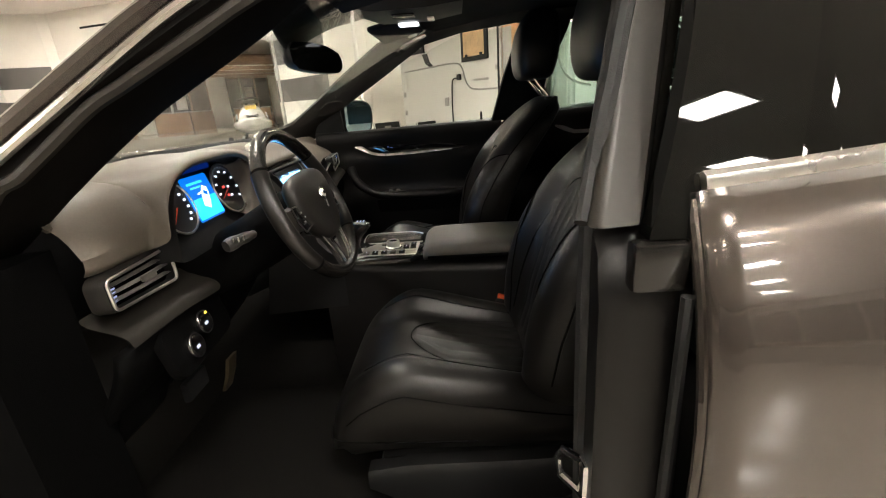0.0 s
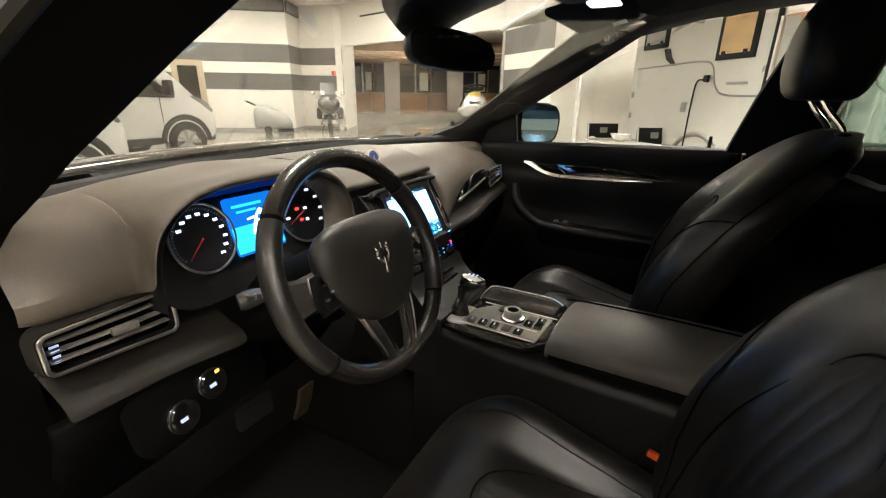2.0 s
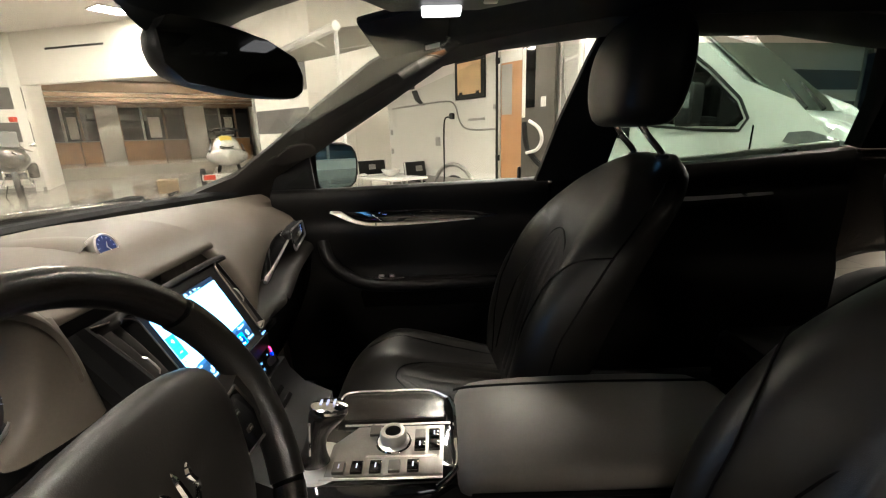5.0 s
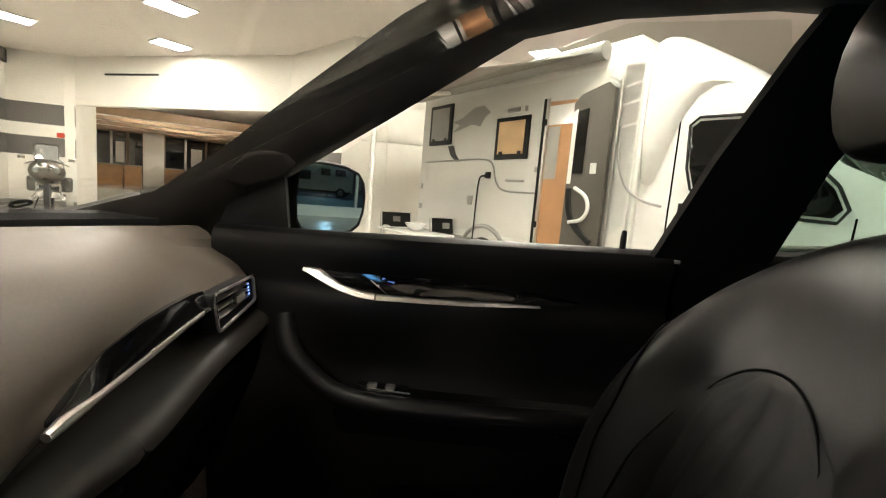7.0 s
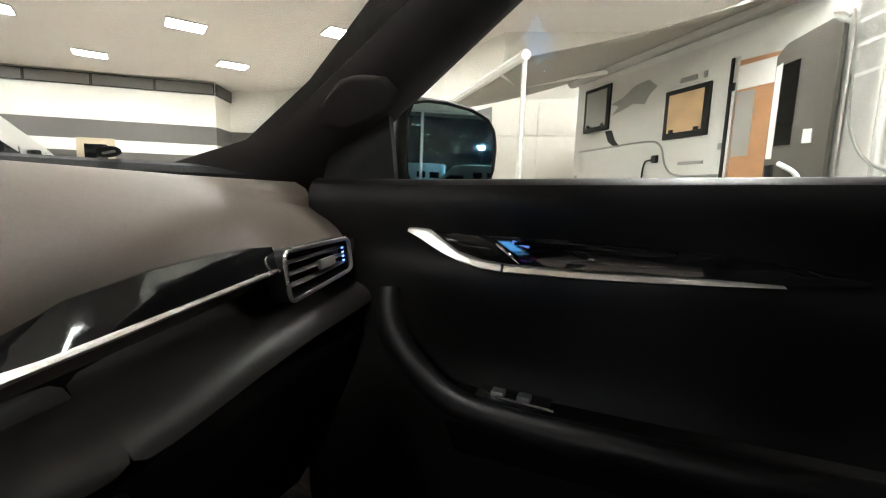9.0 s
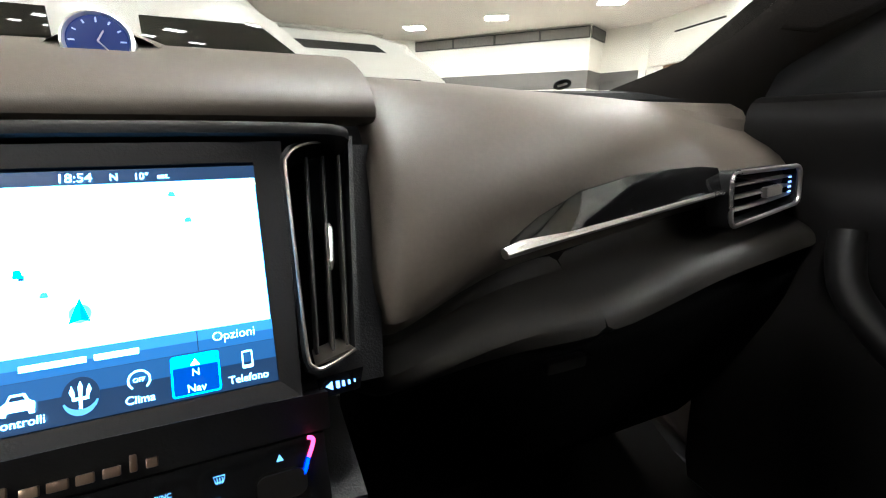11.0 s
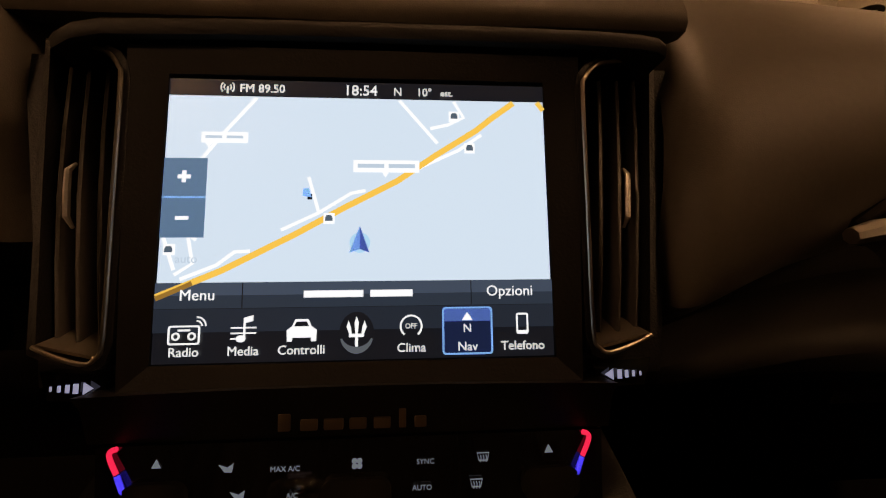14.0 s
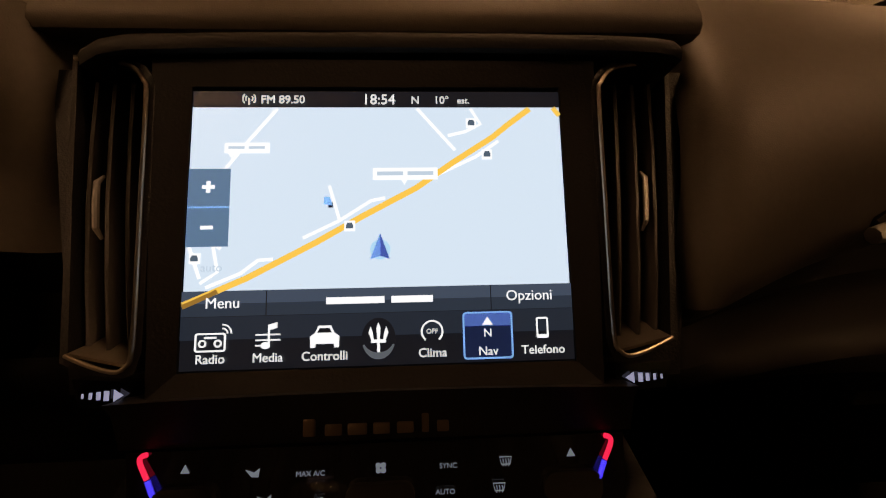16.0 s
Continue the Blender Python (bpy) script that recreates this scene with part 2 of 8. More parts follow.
def rounded(w, h, r, n=4, cx=0.0, cy=0.0):
    """A rounded rectangle's outline."""
    out = []
    for k, (sx, sy) in enumerate(((1, 1), (-1, 1), (-1, -1), (1, -1))):
        for j in range(n + 1):
            a = math.pi / 2 * (k + j / n)
            out.append((cx + sx * (w / 2 - r) + r * math.cos(a), cy + sy * (h / 2 - r) + r * math.sin(a)))
    return out


def disc(r, n=24, cx=0.0, cy=0.0, ry=None):
    return [(cx + r * math.cos(2 * math.pi * i / n), cy + (ry or r) * math.sin(2 * math.pi * i / n)) for i in range(n)]


def lathe(bm, prof, n=24, m=None):
    """Turns a profile of (radius, height) about the z axis of m."""
    m = m or Matrix.Identity(4)
    rings = [[m @ Vector((r * math.cos(2 * math.pi * i / n), r * math.sin(2 * math.pi * i / n), z)) for i in range(n)] for r, z in prof]
    return loft(bm, rings)


def patch(bm, f, nu, nv):
    """A sheet f(u, v) for u and v from 0 to 1."""
    g = [[bm.verts.new(f(i / nu, j / nv)) for j in range(nv + 1)] for i in range(nu + 1)]
    for i in range(nu):
        for j in range(nv):
            bm.faces.new((g[i][j], g[i + 1][j], g[i + 1][j + 1], g[i][j + 1]))
    return bm


def thicken(ob, t, offset=-1):
    s = ob.modifiers.new("thickness", "SOLIDIFY")
    s.thickness, s.offset = t, offset
    return ob


def axes(o, x, y):
    """A matrix with origin o whose x and y axes point along x and y."""
    x = Vector(x).normalized()
    y = Vector(y)
    y = (y - x * y.dot(x)).normalized()
    z = x.cross(y)
    m = Matrix((x, y, z)).transposed().to_4x4()
    m.translation = Vector(o)
    return m


def lerp(a, b, t):
    return a + (b - a) * t


def table(rows, x):
    """Linear interpolation in rows of (x, values...)."""
    if x <= rows[0][0]:
        return rows[0][1:]
    for a, b in zip(rows, rows[1:]):
        if x <= b[0]:
            t = (x - a[0]) / (b[0] - a[0])
            return tuple(lerp(p, q, t) for p, q in zip(a[1:], b[1:]))
    return rows[-1][1:]


def words(name, s, size, m, mat, parent, align="CENTER", label="", depth=0.0002):
    """Writing in the built-in font as a thin mesh; m places its plane."""
    c = bpy.data.curves.new(name, "FONT")
    c.body, c.size, c.align_x, c.align_y, c.extrude = s, size, align, "CENTER", depth
    c.resolution_u = 3
    tmp = new(name, c)
    me = bpy.data.meshes.new_from_object(tmp.evaluated_get(bpy.context.evaluated_depsgraph_get()))
    bpy.data.objects.remove(tmp)
    bpy.data.curves.remove(c)
    me.transform(m)
    me.materials.clear()
    me.materials.append(mat)
    ob = new(name, me)
    if parent is not None:
        ob.parent = parent
    if label:
        tagged(ob, label)
    return ob

# ---- showroom ----
TOP = 4.2
P1, P1B, P2 = Vector((10.62, 11.9, 0)), Vector((11.72, 12.5, 0)), Vector((12.22, 10.95, 0))


def tile_floor():
    m = material("polished_floor", (0.34, 0.315, 0.275), 0.16, vary=0.08, scale=0.7, fine=25, bump=0.02)
    nt = m.node_tree
    b = nt.nodes["Principled BSDF"]
    br = nt.nodes.new("ShaderNodeTexBrick")
    br.offset = 0.0
    br.inputs["Scale"].default_value = 1.0
    br.inputs["Brick Width"].default_value = br.inputs["Row Height"].default_value = 0.6
    br.inputs["Mortar Size"].default_value = 0.004
    br.inputs["Color1"].default_value = (1, 1, 1, 1)
    br.inputs["Color2"].default_value = (0.93, 0.93, 0.93, 1)
    br.inputs["Mortar"].default_value = (0.6, 0.6, 0.6, 1)
    tc = next(n for n in nt.nodes if n.type == "TEX_COORD")
    nt.links.new(tc.outputs["Object"], br.inputs["Vector"])
    old = b.inputs["Base Color"].links[0].from_socket
    mul = nt.nodes.new("ShaderNodeVectorMath")
    mul.operation = "MULTIPLY"
    nt.links.new(old, mul.inputs[0])
    nt.links.new(br.outputs["Color"], mul.inputs[1])
    nt.links.new(mul.outputs[0], b.inputs["Base Color"])
    return m


FLOOR = tile_floor()
bm = box(B(), (10, 6, -0.1), (60, 52, 0.2))
tagged(part("floor", bm, FLOOR, smooth=0), "polished beige tile floor of the showroom", "floor", kind="structure")
bm = box(B(), (10, 6, TOP + 0.1), (60, 52, 0.2))
tagged(part("ceiling", bm, CEILING, smooth=0), "white plasterboard showroom ceiling", "ceiling", kind="structure")


def wall(name, a, b, z0=0.0, z1=TOP, thick=0.25, mat=WHITE_PAINT, stripes=True, side=1, label="white showroom wall with broad grey horizontal stripes"):
    """A wall from a to b seen from its side; the stripes are painted bands 4 mm proud."""
    a, b = Vector((a[0], a[1], 0)), Vector((b[0], b[1], 0))
    d = (b - a).normalized()
    n = Vector((-d.y, d.x, 0)) * side
    m = axes((a + b) / 2, d, (0, 0, 1))
    L = (b - a).length
    bm = box(B(), (0, 0, 0), (L, z1 - z0, thick))
    bmesh.ops.transform(bm, matrix=Matrix.Translation(n * -thick / 2 + Vector((0, 0, (z0 + z1) / 2))) @ m, verts=bm.verts)
    ob = tagged(part(name, bm, mat, smooth=0), label, "wall", kind="structure")
    if stripes:
        for lo, hi in ((1.37, 1.90), (2.25, 2.82)):
            bm = box(B(), (0, 0, 0), (L, hi - lo, 0.006))
            bmesh.ops.transform(bm, matrix=Matrix.Translation(n * 0.002 + Vector((0, 0, (lo + hi) / 2))) @ m, verts=bm.verts)
            part("stripe", bm, GREY_STRIPE, ob, "dark grey painted stripe", smooth=0)
        bm = box(B(), (0, 0, 0), (L, 0.10, 0.02))
        bmesh.ops.transform(bm, matrix=Matrix.Translation(n * 0.008 + Vector((0, 0, 0.05))) @ m, verts=bm.verts)
        part("baseboard", bm, VAN_GREY, ob, smooth=0)
    return ob


PA = Vector((6.55, 17.1, 0))
wall("wall_striped_1", PA, P1, side=-1)
wall("wall_striped_2", P1, P1B, side=-1)
wall("wall_striped_3", P1B, P2, side=-1)
wall("wall_return", P2, P2 + Vector((2.2, 1.3, 0)), side=-1, stripes=False, label="plain white wall end at the passage")
wall("wall_left_front", (-22, 18.5), PA, side=-1)
# unseen west wall, made dark to cut fill light and darken the door's reflections
DARK_WALL = material("dark_wall_gloss", (0.012, 0.016, 0.02), 0.08, vary=0.2, scale=0.5, bump=0)
wall("wall_west", (-22, -14), (-22, 18.5), side=-1, stripes=False, mat=DARK_WALL, label="unseen west wall, kept dark to cut the fill light")
wall("wall_south_sill", (14, -14), (-22, -14), 0.0, 0.35, side=-1, stripes=False, label="low white sill wall under the glazed front")
wall("wall_south_head", (14, -14), (-22, -14), 3.5, TOP, side=-1, stripes=False, label="white wall over the glazed front")
gf = tagged(part("window_front", box(B(), (-4, -14.02, 3.46), (36, 0.10, 0.08)), ALU, smooth=0), "glazed showroom front looking onto the dark yard", "window", kind="structure")
for k in range(13):
    part("mullion", box(B(), (-22 + 3 * k, -14.02, 1.92), (0.08, 0.10, 3.12)), ALU, gf, smooth=0)
    if k < 12:
        gp = part("pane", box(B(), (-20.5 + 3 * k, -14.02, 1.92), (2.9, 0.012, 3.1)), GLASS, gf, smooth=0)
        gp.visible_shadow = False
ASPHALT = material("asphalt", (0.05, 0.05, 0.052), 0.85, vary=0.2, scale=2, fine=200, bump=0.4)
tagged(part("ground", box(B(), (0, -44, -0.12), (120, 59.6, 0.2)), ASPHALT, smooth=0), "dark asphalt yard outside the glazed front", "ground", kind="structure")
wall("wall_east_1", (10.6, 4.05), (9.0, 2.1), side=-1)
wall("wall_east_2", (9.0, 2.1), (14.0, -14), side=-1)
wall("wall_passage", (30, 30), (34, 8), side=-1, stripes=False, label="far wall behind the reception counters")
wall("wall_passage_side", (34, 8), (10.6, 4.05), side=-1, stripes=False, label="plain side wall of the passage")
wall("wall_passage_left", P2 + Vector((2.2, 1.3, 0)), (30, 30), side=-1, stripes=False, label="plain side wall of the passage")
# ledge of grey display panels at the head of the striped wall
for a, b in ((PA, P1), (P1, P1B)):
    d = (b - a).normalized()
    n = Vector((d.y, -d.x, 0))
    L = (b - a).length
    k = max(1, round(L / 1.5))
    for i in range(k):
        c = a + d * L * (i + 0.5) / k + n * 0.03 + Vector((0, 0, 3.97))
        bm = box(B(), (0, 0, 0), (L / k - 0.01, 0.36, 0.05), 0.006)
        bmesh.ops.transform(bm, matrix=axes(c, d, (0, 0, 1)), verts=bm.verts)
        ob = tagged(part("wall_panel", bm, GREY_STRIPE), "grey panel with a dark frame under the ceiling", "wall panel", "ledge panels", "structure")
        bm = ring_frame(B(), rounded(L / k - 0.01, 0.36, 0.01, 1), rounded(L / k - 0.07, 0.30, 0.01, 1), 0.012)
        bmesh.ops.transform(bm, matrix=axes(c + n * 0.025, d, (0, 0, 1)), verts=bm.verts)
        part("frame", bm, PLASTIC, ob, "dark frame", smooth=0)

LIGHT = glow("lamp_diffuser", (1.0, 0.885, 0.72), 150.0)
LAMP_FRAME = material("lamp_frame", (0.7, 0.68, 0.64), 0.5, vary=0.05)


def ceiling_lamp():
    lamp = empty("ceiling_light", (0, 0, TOP), "bright rectangular ceiling panel light with a white frame", "ceiling light", "ceiling lights")
    bm = ring_frame(B(), rounded(0.74, 0.62, 0.01, 1), rounded(0.68, 0.56, 0.01, 1), 0.03, Matrix.Translation((0, 0, -0.03)))
    part("frame", bm, LAMP_FRAME, lamp, smooth=0)
    bm = box(B(), (0, 0, -0.012), (0.68, 0.56, 0.012))
    part("diffuser", bm, LIGHT, lamp, "glowing white diffuser", smooth=0)
    return lamp


# (-2.3, -1.35) and (-2.2, -4.6): unseen lamps added to brighten driver's cushion and dashboard;
# (5.6, -1.2): another added lamp, which brightens the motorhome
LAMPS = [(6.75, 8.1), (9.25, 9.6), (8.1, 5.3), (4.85, 10.85), (5.65, 14.8), (7.4, 12.4), (10.4, 6.9), (0.60, 0.80), (-2.3, -1.35), (5.6, -1.2), (3.3, -0.9), (5.6, 3.8), (-5.75, 0.6),
         (-3.95, -3.2), (-6.4, -4.75), (-9.1, -6.6), (-11.9, -8.5), (-14.6, -10.4), (-2.2, -4.6), (-4.2, 6.4), (-6.7, 4.9), (2.4, -5.2), (6.6, -8.4), (9.3, -1.8), (14.6, 8.6), (16.6, 12.0), (17.6, 9.0), (19.0, 12.2)]
first = None
for x, y in LAMPS:
    mm = pose(x, y, TOP, rz=-32)
    if first is None:
        first = ceiling_lamp()
        first.matrix_basis = mm
    else:
        copy_thing(first, mm)

# ---- the car ----
car = empty("car", (0, 0, 0), "dark grey luxury SUV with a black leather interior, driver's door open", "car")

# exterior
def side_x(z, y):
    """Half width of the body at height z."""
    w = 0.94 - (0.80 if z > 0.76 else 0.20) * (z - 0.76) ** 2
    if y > 0.9:
        w -= 0.16 * ((y - 0.9) / 0.9) ** 2
    if y < -2.2:
        w -= 0.14 * ((-2.2 - y) / 1.0) ** 2
    return w


def belt(y):
    return table([(-3.2, 1.12), (-1.7, 1.17), (-0.7, 1.085), (0.2, 1.05), (1.0, 1.0), (1.8, 0.82)], y)[0]


def side_panel(name, s, y0, y1, z0=0.34, top=None, label="", cut=None):
    def f(u, v):
        y = lerp(y0, y1, u)
        zt = top(y) if top else belt(y)
        z = lerp(z0, zt, v)
        if cut:
            cy, cr = cut
            if abs(y - cy) < cr:
                z = max(z, lerp(0.36 + math.sqrt(max(0, cr * cr - (y - cy) ** 2)), zt, v))
        return Vector((s * side_x(z, y), y, z))
    ob = part(name, patch(B(), f, 24, 12), PAINT, car, label)
    return thicken(ob, 0.03, 0)


for s in (-1, 1):
    side_panel("fender", s, 0.2, 1.75, cut=(0.95, 0.40), label="glossy dark grey front wing")
    if s > 0:
        side_panel("front_door_skin", s, -0.745, 0.195, label="glossy dark grey closed front door")
    side_panel("rear_door_skin", s, -1.70, -0.79, label="glossy dark grey closed rear door")
    side_panel("quarter_panel", s, -3.1, -1.71, cut=(-2.05, 0.42), label="glossy dark grey rear wing")
    bm = sweep(B(), [(s * 0.885, 1.2, 0.30), (s * 0.89, 0.3, 0.30), (s * 0.89, -1.5, 0.30)], 0.06, 12, flat=0.8)
    part("sill", bm, PLASTIC, car, "black door sill")
    # belt line chrome of the rear door
    bm = sweep(B(), [(s * (side_x(belt(y), y) + 0.004), y, belt(y) + 0.010) for y in (-0.797, -1.0, -1.3, -1.69)], 0.010, 8, flat=1.6, up=(0, 0, 1))
    part("belt_moulding", bm, CHROME, car, "bright metal window moulding")
    for y in (0.95, -2.05):
        w = part("wheel", lathe(B(), [(0.20, -0.11), (0.33, -0.12), (0.36, -0.08), (0.36, 0.08), (0.33, 0.12), (0.22, 0.11)], 32,
                                axes((s * 0.84, y, 0.36), (0, 1, 0), (0, 0, 1))), RUBBER, car, "black tyre on an alloy rim")
        bm = lathe(B(), [(0.225, -0.08), (0.23, 0.1), (0.20, 0.09), (0.06, 0.07), (0.02, 0.08)], 24, axes((s * 0.84, y, 0.36), (0, s, 0), (0, 0, 1)))
        part("rim", bm, ALU, w)

bm = patch(B(), lambda u, v: Vector((lerp(-0.9, 0.9, u) * (1 - 0.12 * v), lerp(0.56, 1.72, v), lerp(1.06, 0.86, v ** 1.6) + 0.05 * (1 - (2 * u - 1) ** 2))), 16, 12)
thicken(part("bonnet", bm, PAINT, car, "glossy dark grey bonnet"), 0.02)
bm = loft(B(), [[Vector((x * (1 - 0.1 * k), 1.70 + 0.12 * math.cos(x * 1.5) * k, z)) for x, z in
                 ((-0.9, 0.35), (-0.5, 0.3), (0.5, 0.3), (0.9, 0.35), (0.88, 0.8), (0.4, 0.85), (-0.4, 0.85), (-0.88, 0.8))] for k in (0, 1)])
part("front_bumper", bm, PAINT, car)
bm = loft(B(), [[Vector((x, y, z)) for x, z in ((-0.88, 0.4), (0.88, 0.4), (0.86, 1.05), (-0.86, 1.05))] for y in (-3.1, -3.2)])
part("tailgate", bm, PAINT, car)
bm = patch(B(), lambda u, v: Vector((lerp(-0.60, 0.60, u), lerp(-0.40, -2.75, v), 1.50 + 0.10 * math.sin(math.pi * min(1, v * 0.9 + 0.12)) - 0.03 * (2 * u - 1) ** 2 - 0.12 * max(0, v - 0.7))), 10, 20)
thicken(part("roof", bm, PAINT, car, "glossy dark grey roof"), 0.025, 1)
bm = patch(B(), lambda u, v: Vector((lerp(-0.575, 0.575, u), lerp(-0.36, -2.6, v), 1.465 + 0.085 * math.sin(math.pi * min(1, v + 0.05)) - 0.02 * (2 * u - 1) ** 2)), 10, 16)
thicken(part("headliner", bm, HEADLINER, car, "dark cloth roof lining"), 0.01)
bm = patch(B(), lambda u, v: Vector((lerp(-0.7, 0.7, u) * lerp(1, 0.85, v), lerp(-3.12, -2.6, v), lerp(1.0, 1.52, v))), 6, 6)
thicken(part("rear_window", bm, DARK_GLASS, car), 0.006)

# floor and bulkhead
bm = patch(B(), lambda u, v: Vector((lerp(-0.86, 0.86, u), lerp(0.75, -3.1, v), 0.34 + (0.5 * ((0.18 - v) / 0.18) ** 2 if v < 0.18 else 0))), 4, 30)
thicken(part("carpet", bm, CARPET, car, "black carpeted floor"), 0.03)
bm = box(B(), (0, 0.62, 0.72), (1.7, 0.05, 0.72), 0.01)
part("bulkhead", bm, SOFT, car)
bm = box(B(), (-0.42, -0.03, 0.378), (0.42, 0.62, 0.012), 0.005)
part("floor_mat", bm, CARPET, car, "black carpet floor mat")

# pillars, built from their two edges
LABEL = material("printed_label", (0.55, 0.54, 0.50), 0.5, vary=0.2, scale=60)
# driver's windscreen pillar cloth, darkened: its shade is put into the colour
PILLAR_SHADED = material("pillar_cloth_shaded", (0.0045, 0.004, 0.0035), 0.9, vary=0.15, fine=500, bump=0.25, spec=0.06)
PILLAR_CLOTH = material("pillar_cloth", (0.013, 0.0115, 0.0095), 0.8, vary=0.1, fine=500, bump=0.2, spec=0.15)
# same cloth on the passenger's side, lightened: its light is put into the colour
PILLAR_LIT = material("pillar_cloth_lit", (0.040, 0.036, 0.032), 0.8, vary=0.15, fine=500, bump=0.25, spec=0.2)


def band(name, rows, mat, label="", th=0.05, bulge=0.25):
    """A padded band between two edges: rows of (edge a, edge b); th is the depth outwards."""
    rings = []
    for a, b in rows:
        a, b = Vector(a), Vector(b)
        out = Vector((math.copysign(1, a.x), 0.25, 0.25)).normalized() * th
        mid = (a + b) / 2 - out * bulge
        rings.append([a, lerp(a, mid, 0.5) - out * 0.48 * bulge, mid, lerp(b, mid, 0.5) - out * 0.48 * bulge, b, b + out, a + out])
    return part(name, loft(B(), rings), mat, car, label, smooth=50)


# driver's pillar: inner edge, outer ridge, edge beside the bright highlight strip
DRIVER_PILLAR = [((-0.719, 0.18, 1.02), (-0.838, 0.15, 1.055), (-0.840, 0.18, 1.07)), ((-0.718, 0.111, 1.069), (-0.812, 0.085, 1.12), (-0.815, 0.105, 1.14)),
                 ((-0.709, 0.065, 1.108), (-0.797, 0.045, 1.153), (-0.797, 0.065, 1.175)), ((-0.688, 0.027, 1.144), (-0.783, 0.010, 1.183), (-0.786, 0.022, 1.200)),
                 ((-0.667, -0.029, 1.190), (-0.764, -0.050, 1.232), (-0.770, -0.054, 1.248)), ((-0.647, -0.075, 1.226), (-0.756, -0.095, 1.256), (-0.763, -0.096, 1.274)),
                 ((-0.638, -0.133, 1.259), (-0.750, -0.135, 1.277), (-0.756, -0.128, 1.294)), ((-0.628, -0.190, 1.292), (-0.737, -0.195, 1.310), (-0.742, -0.185, 1.328)),
                 ((-0.612, -0.240, 1.324), (-0.715, -0.265, 1.352), (-0.720, -0.255, 1.370)), ((-0.575, -0.310, 1.380), (-0.675, -0.370, 1.405), (-0.685, -0.360, 1.422)),
                 ((-0.520, -0.380, 1.450), (-0.625, -0.520, 1.445), (-0.635, -0.520, 1.465)), ((-0.480, -0.780, 1.500), (-0.585, -0.780, 1.475), (-0.600, -0.780, 1.490)),
                 ((-0.480, -1.300, 1.500), (-0.585, -1.300, 1.470), (-0.600, -1.300, 1.490)), ((-0.500, -1.900, 1.460), (-0.620, -1.700, 1.420), (-0.635, -1.700, 1.440)),
                 ((-0.550, -2.800, 1.250), (-0.750, -2.700, 1.200), (-0.765, -2.700, 1.220))]
rings = []
for a, g, r in DRIVER_PILLAR:
    a, g, r = Vector(a), Vector(g), Vector(r)
    rings.append([a, a.lerp(g, 0.08) + Vector((0, -0.006, 0)), a.lerp(g, 0.5) + Vector((0, -0.012, 0)), a.lerp(g, 0.92) + Vector((0, -0.006, 0)), g, g.lerp(r, 0.5) + Vector((0.004, 0.006, 0)), r, r + Vector((0.008, 0.03, 0)), a + Vector((-0.025, 0.05, 0.012))])
part("windscreen_pillar", loft(B(), rings), PILLAR_SHADED, car, "black windscreen pillar trim running into the roof rail", smooth=50)
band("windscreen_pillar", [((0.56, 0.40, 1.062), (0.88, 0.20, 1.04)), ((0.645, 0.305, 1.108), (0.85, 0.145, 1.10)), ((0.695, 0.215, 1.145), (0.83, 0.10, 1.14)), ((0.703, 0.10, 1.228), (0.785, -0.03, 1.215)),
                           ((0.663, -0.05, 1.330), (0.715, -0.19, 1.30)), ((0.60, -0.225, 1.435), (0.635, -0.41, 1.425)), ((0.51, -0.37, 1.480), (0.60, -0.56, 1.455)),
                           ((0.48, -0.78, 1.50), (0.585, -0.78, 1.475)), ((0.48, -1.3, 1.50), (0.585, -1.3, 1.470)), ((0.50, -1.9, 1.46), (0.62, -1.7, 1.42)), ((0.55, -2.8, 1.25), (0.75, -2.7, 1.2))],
     PILLAR_LIT, "black windscreen pillar trim running into the roof rail", 0.05, 0.25)
# added bright strip in place of the ceiling's reflection in the pillar paint
HIGHLIGHT_LINE = [(-0.820, 0.18, 1.092), (-0.800, 0.075, 1.169), (-0.777, -0.018, 1.234), (-0.753, -0.110, 1.298), (-0.735, -0.180, 1.344), (-0.700, -0.280, 1.402), (-0.655, -0.430, 1.468)]
bm = sweep(B(), smooth_path(HIGHLIGHT_LINE, 5), 0.0085, 10)
part("pillar_highlight", bm, HIGHLIGHT_METAL, car, "bright strip standing in for the reflection on the windscreen pillar")
